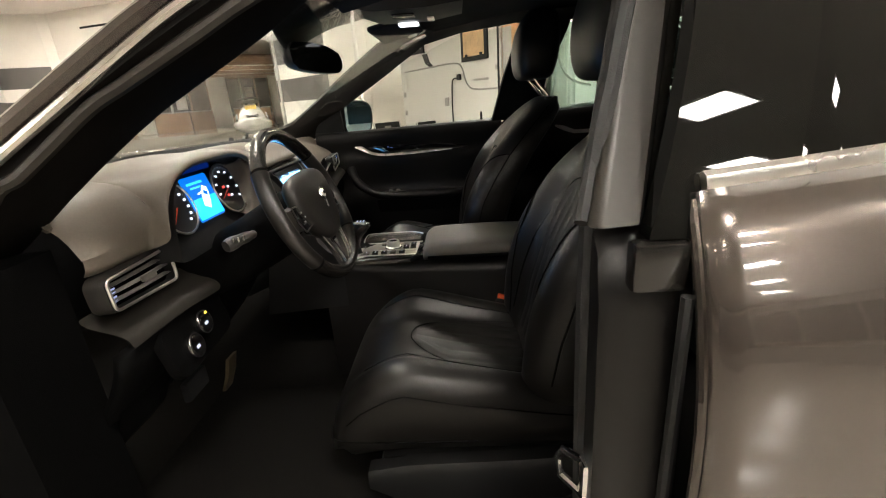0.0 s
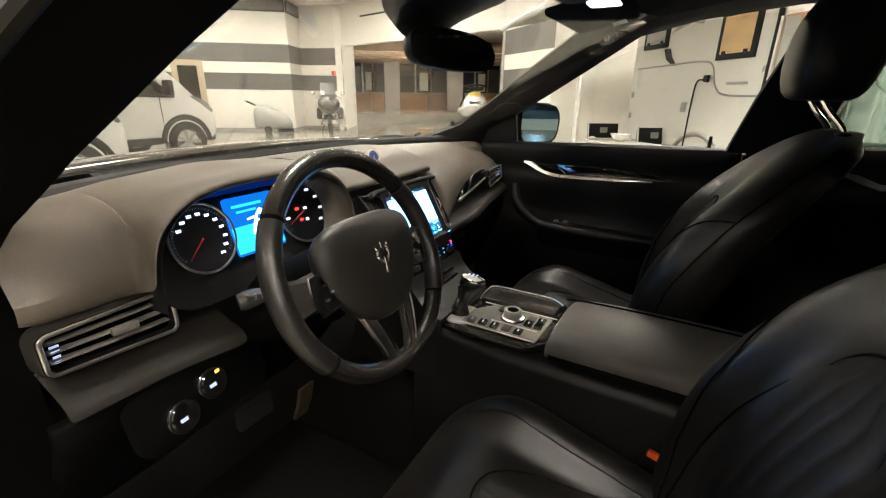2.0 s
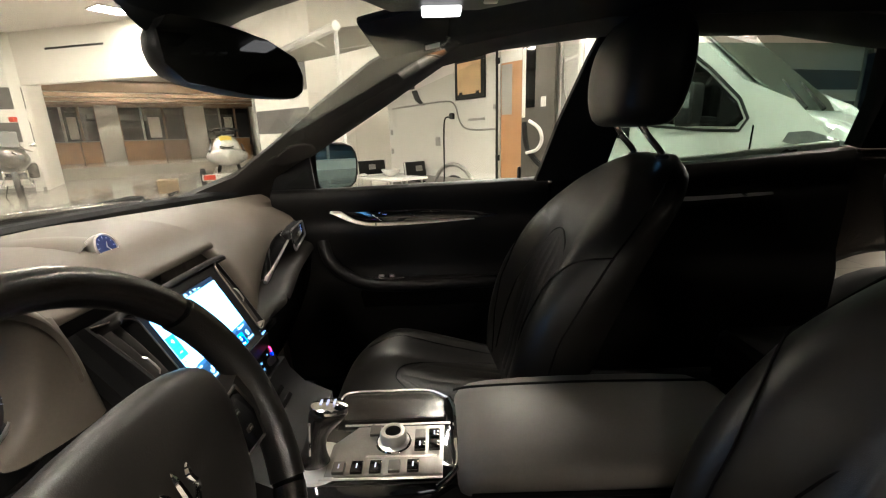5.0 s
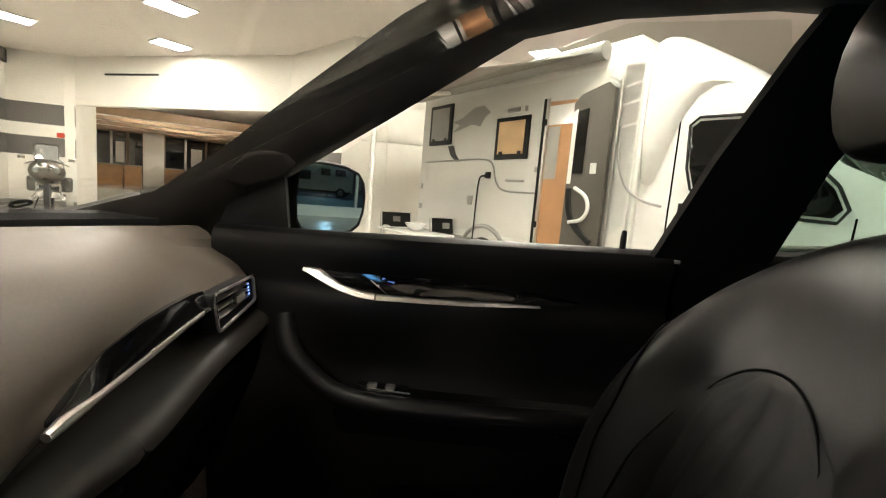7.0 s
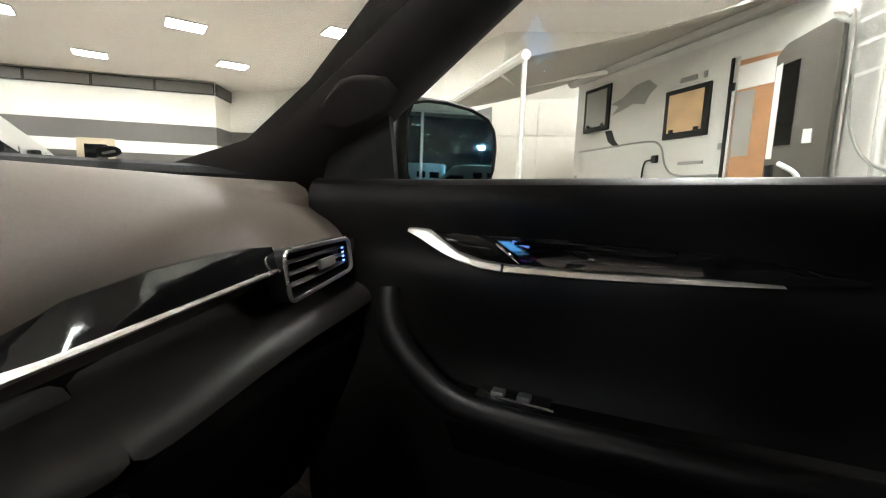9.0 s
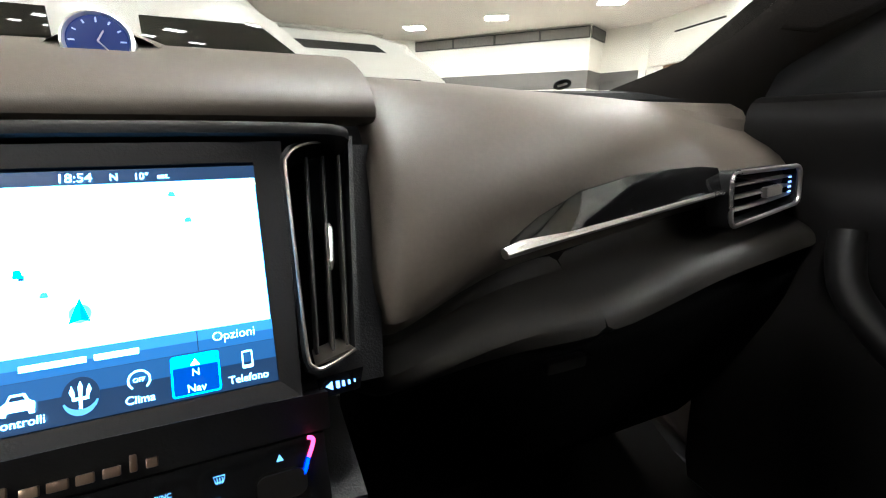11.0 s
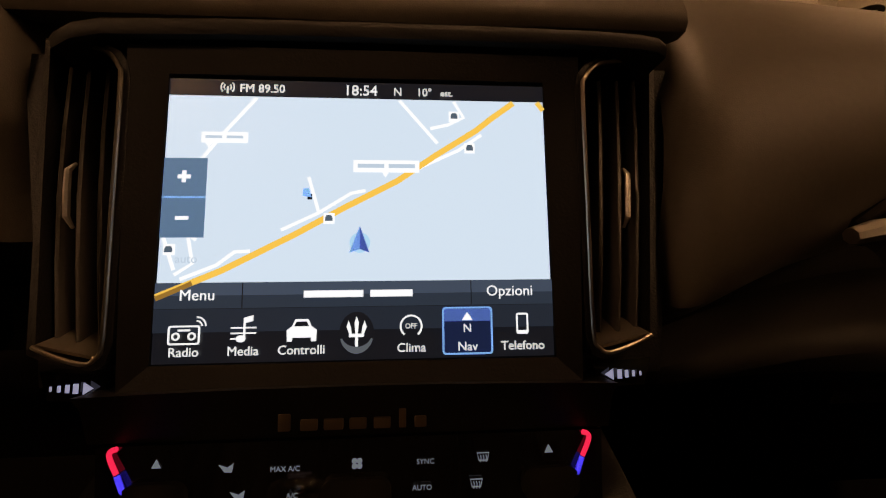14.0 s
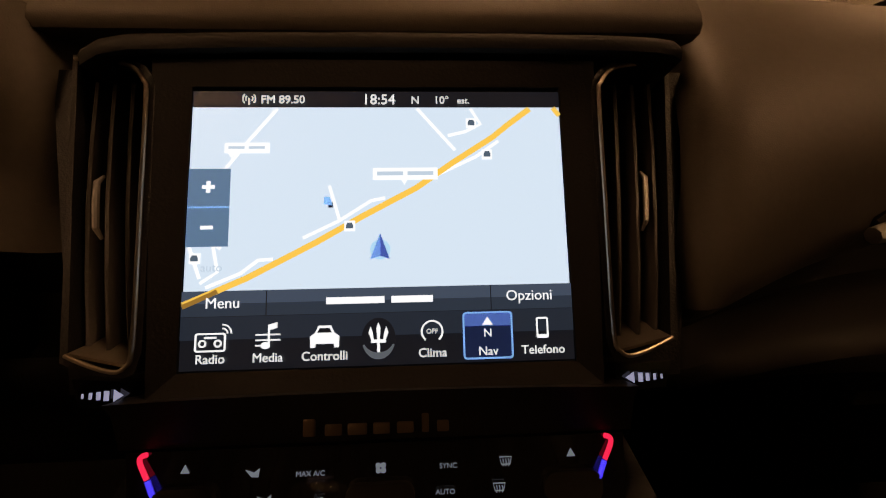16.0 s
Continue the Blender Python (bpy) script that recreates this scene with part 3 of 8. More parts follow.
for s in (-1, 1):
    # painted outer skin of the pillar
    line = [(0.90, 0.42, 1.03), (0.845, 0.20, 1.155), (0.735, -0.10, 1.315), (0.66, -0.34, 1.45)] if s > 0 else [(0.805, 0.42, 1.03)] + [(-x - 0.013, y + 0.040, z + 0.004) for x, y, z in HIGHLIGHT_LINE[:-1]]
    bm = sweep(B(), smooth_path([(s * x, y, z) for x, y, z in line + [(0.625, -0.60, 1.515), (0.61, -1.2, 1.53), (0.63, -1.9, 1.48)]], 4), 0.025 if s > 0 else 0.0165, 10, flat=1.0)
    part("roof_rail", bm, PAINT, car, "painted windscreen pillar and roof rail")
    if s > 0:
        band("centre_pillar", [((0.735, -0.692, 1.10), (0.745, -0.90, 1.10)), ((0.668, -0.738, 1.27), (0.68, -0.93, 1.28)), ((0.60, -0.793, 1.43), (0.60, -1.0, 1.46)), ((0.56, -0.82, 1.50), (0.56, -1.0, 1.50))],
             PILLAR_CLOTH, "taupe cloth centre pillar trim", 0.014)
    band("rear_pillar", [((s * 0.73, -1.69, 1.17), (s * 0.75, -2.6, 1.15)), ((s * 0.66, -1.66, 1.3), (s * 0.68, -2.5, 1.3)), ((s * 0.58, -1.59, 1.43), (s * 0.6, -2.3, 1.45)), ((s * 0.55, -1.50, 1.50), (s * 0.55, -2.2, 1.50))],
         SOFT, "dark rear pillar trim", 0.05)

tweeter = [(0.734, 0.114, 1.195), (0.728, 0.096, 1.208), (0.717, 0.057, 1.235), (0.721, 0.032, 1.242), (0.739, -0.006, 1.244), (0.762, -0.012, 1.226), (0.780, 0.005, 1.204), (0.768, 0.085, 1.175), (0.745, 0.118, 1.183)]
TN = Vector((-0.621, -0.320, -0.715))
mid = sum((Vector(p) for p in tweeter), Vector()) / len(tweeter)
bm = loft(B(), [[mid + (Vector(p) - mid) * k + TN * h for p in tweeter] for k, h in ((1.0, 0.004), (1.0, 0.013), (0.95, 0.0155), (0.80, 0.016))])
part("tweeter_panel", bm, PILLAR_LIT, car, "dark cloth speaker panel on the pillar", smooth=50)
part("door_gap_filler", box(B(), (0.80, -0.785, 0.735), (0.06, 0.09, 0.71), 0.01), SOFT, car, "black lower centre pillar behind the door panels")

# glass
def glass(name, pts, mat, label=""):
    bm = B()
    bm.faces.new([bm.verts.new(p) for p in pts])
    ob = thicken(part(name, bm, mat, car, label, smooth=0), 0.004)
    ob.visible_shadow = False
    return ob


bm = patch(B(), lambda u, v: Vector((lerp(-1, 1, u) * lerp(0.76, 0.53, v), lerp(0.47, -0.32, v) - 0.14 * (2 * u - 1) ** 2, lerp(1.09, 1.465, v))), 14, 10)
ob = thicken(part("windscreen", bm, GLASS, car, "clear windscreen"), 0.005)
ob.visible_shadow = False
ST = axes((0.564, 0.328, 1.118), (0.961, -0.276, 0.0), (-0.09, -0.87, 0.48))
sticker = part("windscreen_sticker", prism(B(), disc(0.0145, 24), 0.0006, ST @ Matrix.Translation((0, 0, 0.003))), PLASTIC, ob, "round dark sticker with a pale mark", smooth=0)
part("sticker_mark", prism(B(), rounded(0.016, 0.006, 0.002, 3), 0.0004, ST @ Matrix.Rotation(radians(35), 4, "Z") @ Matrix.Translation((0, 0, 0.0038))), LABEL, sticker, smooth=0)
SIDE_GLASS = [(0.805, 0.12, 1.09), (0.70, -0.27, 1.35), (0.625, -0.56, 1.455), (0.615, -0.78, 1.47), (0.63, -0.80, 1.43), (0.775, -0.71, 1.10)]
glass("side_window", SIDE_GLASS, SIDE_PANE, "clear front side window")
glass("rear_side_window", [(0.78, -0.90, 1.10), (0.64, -1.0, 1.47), (0.62, -1.56, 1.45), (0.72, -1.74, 1.19)], GREEN_GLASS, "green tinted rear side window")


def tumble(z):
    """Half width of the driver's side glass, which leans in more towards the roof."""
    d = z - 1.085
    return 0.852 - 0.30 * d - 0.70 * d * d


bm = patch(B(), lambda u, v: (lambda z: Vector((-tumble(z) + 0.03 * u * u, lerp(-0.88, -1.70, u) - 0.07 * (z - 1.085), z)))(lerp(lerp(1.085, 1.165, u), lerp(1.475, 1.44, u), v)), 10, 12)
thicken(part("rear_side_window", bm, DARK_GLASS, car, "dark reflecting rear side window"), 0.004)
bm = loft(B(), [[Vector(p) for p in ((x, y, z), (x, y - 0.145, z), (x + 0.03, y - 0.145, z), (x + 0.03, y, z))] for x, y, z in [(-tumble(z) - 0.006, -0.738 - 0.30 * (z - 1.045), z) for z in (1.045, 1.08, 1.13, 1.19, 1.25, 1.31, 1.37, 1.43, 1.475)]])
part("window_pillar", bm, DARK_GLASS, car, "glossy black rear door window pillar")

# door opening on the driver's side
SHUT = material("shut_face", (0.006, 0.0055, 0.005), 0.35, vary=0.1, bump=0.0, spec=0.3)
CAP = material("door_cap", (0.008, 0.0072, 0.0062), 0.24, vary=0.1, bump=0.0, coat=0.35)
bm = loft(B(), [[Vector((x + (0 if x > -0.75 else dx), y, z)) for x, y in ((-0.72, -0.71), (-0.790, -0.689), (-0.822, -0.691), (-0.830, -0.702), (-0.835, -0.748), (-0.835, -0.80), (-0.74, -0.86))] for z, dx in ((0.34, -0.04), (0.7, -0.04), (0.95, -0.03), (1.02, -0.012), (1.0575, 0.028))])
part("pillar_foot", bm, SHUT, car, "black painted lower centre pillar")
part("pillar_cap", box(B(), (-0.862, -0.753, 1.012), (0.03, 0.066, 0.062), 0.008), CAP, car, "dark grey cap between the doors")
part("pillar_seal", sweep(B(), [(-0.885, -0.781, z) for z in (0.40, 0.7, 0.98)], 0.008, 8), RUBBER, car, "black rubber door seal")
bm = sweep(B(), [(-side_x(z, -0.79) + 0.004, -0.792, z) for z in [lerp(0.36, 1.085, i / 14) for i in range(15)]], 0.009, 10)
part("door_edge", bm, PAINT, car, "rounded front edge of the rear door")
for k, (dz, w, h) in enumerate(((0.845, 0.016, 0.020), (0.815, 0.013, 0.024), (0.785, 0.015, 0.024), (0.752, 0.014, 0.030), (0.722, 0.010, 0.016))):
    part("pillar_label", box(B(), (-0.826 - 0.006 * math.sin(k), -0.6985, dz), (w, 0.001, h)), LABEL, car, "small white printed label", smooth=0)
def lean_in(pts, z):
    """The upper pillar's section at height z: (x, y, lean) at the belt line."""
    d = z - 1.10
    return [Vector((x + k * d, y - 0.33 * d, z)) for x, y, k in pts]


LEVELS = (1.058, 1.07, 1.10, 1.20, 1.30, 1.40, 1.49)
bm = loft(B(), [lean_in(((-0.812, -0.690, 0.68), (-0.820, -0.691, 0.69), (-0.826, -0.697, 0.70), (-0.826, -0.706, 0.70), (-0.818, -0.748, 0.70), (-0.74, -0.79, 0.60), (-0.74, -0.70, 0.60)), z) for z in LEVELS])
part("pillar_head", bm, PILLAR, car, "dark taupe painted upper centre pillar", smooth=40)
bm = loft(B(), [lean_in(((-0.790, -0.688, 0.62), (-0.760, -0.694, 0.55), (-0.728, -0.708, 0.47), (-0.715, -0.725, 0.45), (-0.715, -0.78, 0.45), (-0.78, -0.78, 0.62)), z) for z in LEVELS])
part("pillar_trim", bm, PILLAR_CLOTH, car, "taupe cloth-covered centre pillar trim", smooth=50)
bm = sweep(B(), [lean_in(((-0.801, -0.686, 0.65),), z)[0] for z in LEVELS], 0.010, 8)
part("pillar_seal", bm, RUBBER, car, "black rubber door seal")
bm = sweep(B(), smooth_path([(-0.80, -0.70, 0.40), (-0.80, -0.690, 1.04), (-0.715, -0.74, 1.25), (-0.60, -0.79, 1.44), (-0.595, -0.66, 1.462), (-0.625, -0.53, 1.447)], 5), 0.013, 8)
part("door_seal", bm, RUBBER, car, "black rubber door seal")
bm = sweep(B(), smooth_path([(-0.628, -0.52, 1.447)] + [g for a, g, r in DRIVER_PILLAR[9:0:-1]] + [(-0.86, 0.15, 0.95), (-0.87, 0.14, 0.40)], 4), 0.0095, 8)
part("front_door_seal", bm, PILLAR, car, "taupe door seal along the windscreen pillar")
bm = box(B(), (-0.835, -0.692, 0.655), (0.03, 0.02, 0.075), 0.006)
part("door_striker", bm, BRIGHT, car, "bright metal door latch striker")
bm = sweep(B(), [(-0.83, -0.69, 0.685), (-0.805, -0.665, 0.685), (-0.79, -0.660, 0.655), (-0.795, -0.664, 0.625), (-0.83, -0.69, 0.62)], 0.007, 8)
part("striker_loop", bm, BRIGHT, car)
bm = box(B(), (-0.875, -0.27, 0.36), (0.13, 0.86, 0.05), 0.02)
part("scuff_plate", bm, SOFT, car, "black door sill cover")
bm = loft(B(), [[Vector((x, y, z)) for x, y in ((-0.72, 0.12), (-0.88, 0.10), (-0.92, 0.2), (-0.80, 0.4))] for z in (0.34, 0.7, 1.03)])
part("hinge_pillar", bm, SOFT, car, "black trim of the front door pillar")

# open driver's door
H = Vector((-0.93, 0.19, 0))
DIR = Vector((-0.88, 0.47, 0)).normalized()
door_m = axes(H, DIR, (0, 0, 1))
bm = box(B(), (0.50, 0.72, 0), (0.96, 0.74, 0.11), 0.03, seg=3)
bmesh.ops.transform(bm, matrix=door_m, verts=bm.verts)
odoor = part("open_door", bm, SOFT, car, "open driver's door with a black inner trim")
bm = sweep(B(), [(door_m @ Vector(p)) for p in ((0.03, 1.08, 0), (0.45, 1.40, 0.10), (0.70, 1.46, 0.13), (0.92, 1.44, 0.12), (0.95, 1.08, 0))], 0.03, 8)
part("window_frame", bm, PLASTIC, odoor)
bm = B()
bm.faces.new([bm.verts.new(door_m @ Vector(p)) for p in ((0.03, 1.08, 0), (0.45, 1.40, 0.10), (0.70, 1.46, 0.13), (0.92, 1.44, 0.12), (0.95, 1.08, 0))])
ob = thicken(part("door_glass", bm, GLASS, odoor, smooth=0), 0.004)
ob.visible_shadow = False

# ---- dashboard ----
def face_y(x):
    return table([(-0.75, 0.07), (-0.60, 0.065), (-0.2, 0.0), (-0.17, -0.01), (0.17, -0.015), (0.25, -0.008), (0.36, 0.008), (0.56, 0.042), (0.75, 0.05)], x)[0]


def dash_profile(x):
    a = abs(x)
    wb = 0.43 - 0.20 * (a / 0.74) ** 2
    f = face_y(x)
    zc = table([(-0.75, 1.035), (-0.66, 1.058), (-0.60, 1.070), (-0.2, 1.075), (-0.17, 1.06), (0.17, 1.055), (0.3, 1.051), (0.55, 1.042), (0.74, 1.010)], x)[0]
    low = table([(-0.75, 0.86), (-0.55, 0.862), (-0.2, 0.85), (0.17, 0.855), (0.25, 0.878), (0.40, 0.884), (0.56, 0.898), (0.74, 0.915)], x)[0]
    fall = 0.012 * max(0.0, min(1.0, (x - 0.2) / 0.3))
    pts = [(wb, 1.085 - fall), (wb - 0.06, 1.105 - fall), (lerp(wb, f, 0.55), zc + 0.045), (f + 0.10, zc + 0.035), (f + 0.05, zc + 0.015), (f + 0.02, zc - 0.01),
            (f + 0.002, zc - 0.05), (f + 0.004, low + 0.10), (f + 0.02, low + 0.06), (f + 0.05, low + 0.045), (f + 0.045, low + 0.03),
            (f - 0.01, low + 0.016), (f - 0.028, low + 0.004), (f - 0.03, low - 0.012), (f - 0.005, low - 0.03), (f + 0.03, low - 0.06), (0.10, 0.70), (0.16, 0.58), (0.35, 0.55)]
    k = max(0.0, min(1.0, (0.34 - x) / 0.16)) if x > 0 else 0.0

    def wrap(y, z):
        if not (0.8 < z < 1.075 and y < 0.2):
            return y
        turn = lerp(0.945, 0.905, k)
        return y + k * (0.5 * (z - 1.0) if z > turn else 0.5 * (turn - 1.0) + 1.6 * (turn - z))
    return [(wrap(y, z), z) for y, z in pts]


def dash_piece(name, xs, mat, label, lo, hi):
    rings = [[Vector((x - max(0.0, 1 - abs(x - 0.165) / 0.12) * max(0.0, 1.05 - z) * 0.12 if x > 0 else x, y + (0.022 * max(0.0, (0.186 - x) / 0.020) ** 2 if 0 < x and y < 0.2 else 0.0), z)) for y, z in dash_profile(x)[lo:hi]] for x in xs]
    bm = loft(B(), rings, closed=False)
    return part(name, bm, mat, car, label, smooth=60, sub=1)


KNEE = leather("knee_leather", (0.014, 0.0125, 0.011), 0.5, 800, spec=0.25)
RX = [0.165, 0.167, 0.170, 0.174, 0.179, 0.187, 0.21, 0.25, 0.30, 0.36, 0.43, 0.50, 0.57, 0.64, 0.70, 0.735, 0.75]
LX = [-0.722, -0.715, -0.69, -0.66, -0.63, -0.605, -0.590, -0.580]
dash_piece("passenger_dashboard", RX, DASH, "dark taupe leather passenger dashboard", 0, 10)
dash_piece("passenger_lower_dashboard", RX[9:], LOWER, "black leather lower dashboard roll", 9, 14)
dash_piece("console_side_panel", RX[:10], LOWER, "black panel between dashboard and console", 9, 14)
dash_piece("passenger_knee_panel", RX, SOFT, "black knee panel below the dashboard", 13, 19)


def brow(x):
    """Height of the lip over the instruments, an arch with steep ends; None beside it."""
    c = abs(x + 0.398) / 0.205
    if c >= 1:
        return None
    return max(1.006, 0.964 + 0.165 * math.sqrt(max(0.0, 1 - c ** 3.226)) ** 0.62)


def driver_profile(x):
    wb = 0.43 - 0.20 * (abs(x) / 0.74) ** 2 - 2.0 * max(0.0, -0.665 - x)
    top = table([(-0.735, 1.080), (-0.70, 1.102), (-0.62, 1.115), (-0.55, 1.128), (-0.40, 1.140), (-0.25, 1.128), (-0.18, 1.112)], x)[0]
    zl = brow(x)
    drop = 0.9 * max(0.0, -0.70 - x)
    back = [(wb, 1.085 - drop), (wb - 0.05 * min(1, wb / 0.3), 1.102 - drop), (lerp(wb, 0.12, 0.5), lerp(1.105, top, 0.7) - drop), (min(0.15, wb), top)]
    if zl is None:
        f = table([(-0.735, 0.064), (-0.66, 0.058), (-0.625, 0.045), (-0.603, 0.016), (-0.193, 0.016), (-0.18, 0.034)], x)[0]
        v = 0.046 - 0.0235 * (x + 0.64) + max(0.0, -0.715 - x) * 0.9
        return back + [(f + 0.065, top - 0.004), (f + 0.034, top - 0.016), (f + 0.012, top - 0.042), (lerp(f, v, 0.45), top - 0.078), (lerp(f, v, 0.85), 1.020), (v, 0.992), (v + 0.012, 0.984)]
    z = lambda k: lerp(zl, max(zl, top), k)
    return back + [(0.095, z(0.95)), (0.060, z(0.80)), (0.034, z(0.55) + 0.004), (0.016, z(0.25) + 0.004), (0.006, zl + 0.003), (0.003, zl - 0.003), (0.010, zl - 0.010)]


DX = [-0.732, -0.726, -0.712, -0.69, -0.665, -0.645, -0.625, -0.612, -0.6045] + [-0.398 + 0.2045 * math.sin(math.pi / 2 * k / 16) for k in range(-16, 17)]
bm = loft(B(), [[Vector((x, y, zz)) for y, zz in driver_profile(x)] for x in DX], closed=False)
part("driver_dashboard", bm, DASH, car, "dark taupe leather dashboard rising into a hood over the instruments", smooth=70, sub=1)
dash_piece("driver_lower_dashboard", LX + [-0.56, -0.53, -0.50, -0.475], LOWER, "black leather lower dashboard roll", 9, 14)
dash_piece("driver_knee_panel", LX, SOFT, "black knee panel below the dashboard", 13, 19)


def centre_profile(x, top):
    wb = 0.43 - 0.20 * (abs(x) / 0.74) ** 2
    return [(wb, 1.085), (wb - 0.06, 1.105), (0.22, 1.118), (0.14, 1.112), (0.09, 1.098), (0.055, 1.082), (0.037, 1.066), (0.034, 1.056), (0.05, 1.05), (0.12, 1.05)]


bm = loft(B(), [[Vector((x, y, z)) for y, z in centre_profile(x, 0)] for x in (-0.185, -0.18, -0.172, -0.12, -0.06, 0, 0.06, 0.12, 0.165, 0.172)], closed=False)
part("centre_dashboard", bm, DASH, car, "dark taupe leather dashboard top over the screen", smooth=60, sub=1)
bm = sweep(B(), [(lerp(-0.74, 0.74, t), 0.455 - 0.21 * (2 * t - 1) ** 2, 1.092) for t in [i / 24 for i in range(25)]], 0.014, 8)
part("windscreen_seal", bm, RUBBER, car, "black rubber windscreen edge")

# ---- steering wheel ----
HUB = material("hub_cover", (0.014, 0.0124, 0.0105), 0.42, vary=0.1, scale=6, fine=900, bump=0.12, rvary=0.04, spec=0.4)
SPOKE = material("spoke_satin", (0.030, 0.027, 0.023), 0.36, 0.3, vary=0.08, fine=600, bump=0.05)
W = axes((-0.388, -0.185, 1.0065), (1, 0, 0), (0, 0.394, 0.919))
wheel = part("steering_wheel", lathe(B(), [(0.03, -0.10), (0.035, -0.03), (0.06, -0.01), (0.05, 0.0)], 20, W), PLASTIC, car, "black leather three-spoke steering wheel")


def arc(bm, a0, a1, r, tube, n=24, dz=0.0, ring=14):
    pts = []
    for i in range(n + 1):
        a = radians(lerp(a0, a1, i / n))
        k = 1 - 0.03 * max(0, -math.sin(a)) ** 6
        pts.append(W @ Vector((r * math.cos(a), r * k * math.sin(a), dz)))
    return sweep(bm, pts, tube, ring, flat=1.12, up=W.to_3x3() @ Vector((0, 0, 1)))


part("rim_top", arc(B(), 38, 142, 0.170, 0.0148), WHEEL_LEATHER, wheel, "smooth black leather rim")
part("rim_grip", arc(B(), 144, 216, 0.170, 0.0157), PERFORATED, wheel, "perforated leather grip")
part("rim_grip", arc(B(), -36, 36, 0.170, 0.0157), PERFORATED, wheel, "perforated leather grip")
part("rim_bottom", arc(B(), 218, 322, 0.170, 0.0148), WHEEL_LEATHER, wheel, "smooth black leather rim")
for a in (37, 143, 217, 323):
    part("rim_seam", arc(B(), a - 1, a + 1, 0.170, 0.0142, 2), SOFT, wheel)
hub = [(0.0, 0.066), (0.040, 0.065), (0.068, 0.058), (0.083, 0.042), (0.084, 0.018), (0.074, -0.018), (0.058, -0.048), (0.034, -0.070), (0, -0.077)]
hub = hub + [(-x, y) for x, y in hub[-2:0:-1]]
rings = [[W @ Vector((x * k * 1.34, y * k * 1.18 - 0.002, z + 0.006 * max(0.0, y / 0.066))) for x, y in hub] for k, z in ((0.95, -0.014), (1.0, 0.004), (0.985, 0.015), (0.93, 0.023), (0.78, 0.029), (0.45, 0.032), (0.15, 0.033))]
part("airbag_cover", loft(B(), rings), HUB, wheel, "black leather airbag cover", smooth=60, sub=1)
bs = part("badge_bar", box(B(), W @ Vector((0, -0.004, 0.036)), (0.019, 0.005, 0.004), 0.001, W.to_3x3()), BRIGHT, wheel, "small chrome badge on the airbag cover")
for pts in (((0, -0.022, 0.034), (0, -0.008, 0.037), (0, 0.010, 0.0385), (0, 0.026, 0.039)), ((-0.004, -0.006, 0.0365), (-0.013, 0.004, 0.0375), (-0.011, 0.014, 0.038), (-0.014, 0.022, 0.0385)), ((0.004, -0.006, 0.0365), (0.013, 0.004, 0.0375), (0.011, 0.014, 0.038), (0.014, 0.022, 0.0385))):
    part("badge_prong", sweep(B(), smooth_path([W @ Vector(p) for p in pts], 3), [0.0020] * 4 + [0.0026] * 3 + [0.0024, 0.0018, 0.0005], 6), BRIGHT, bs)
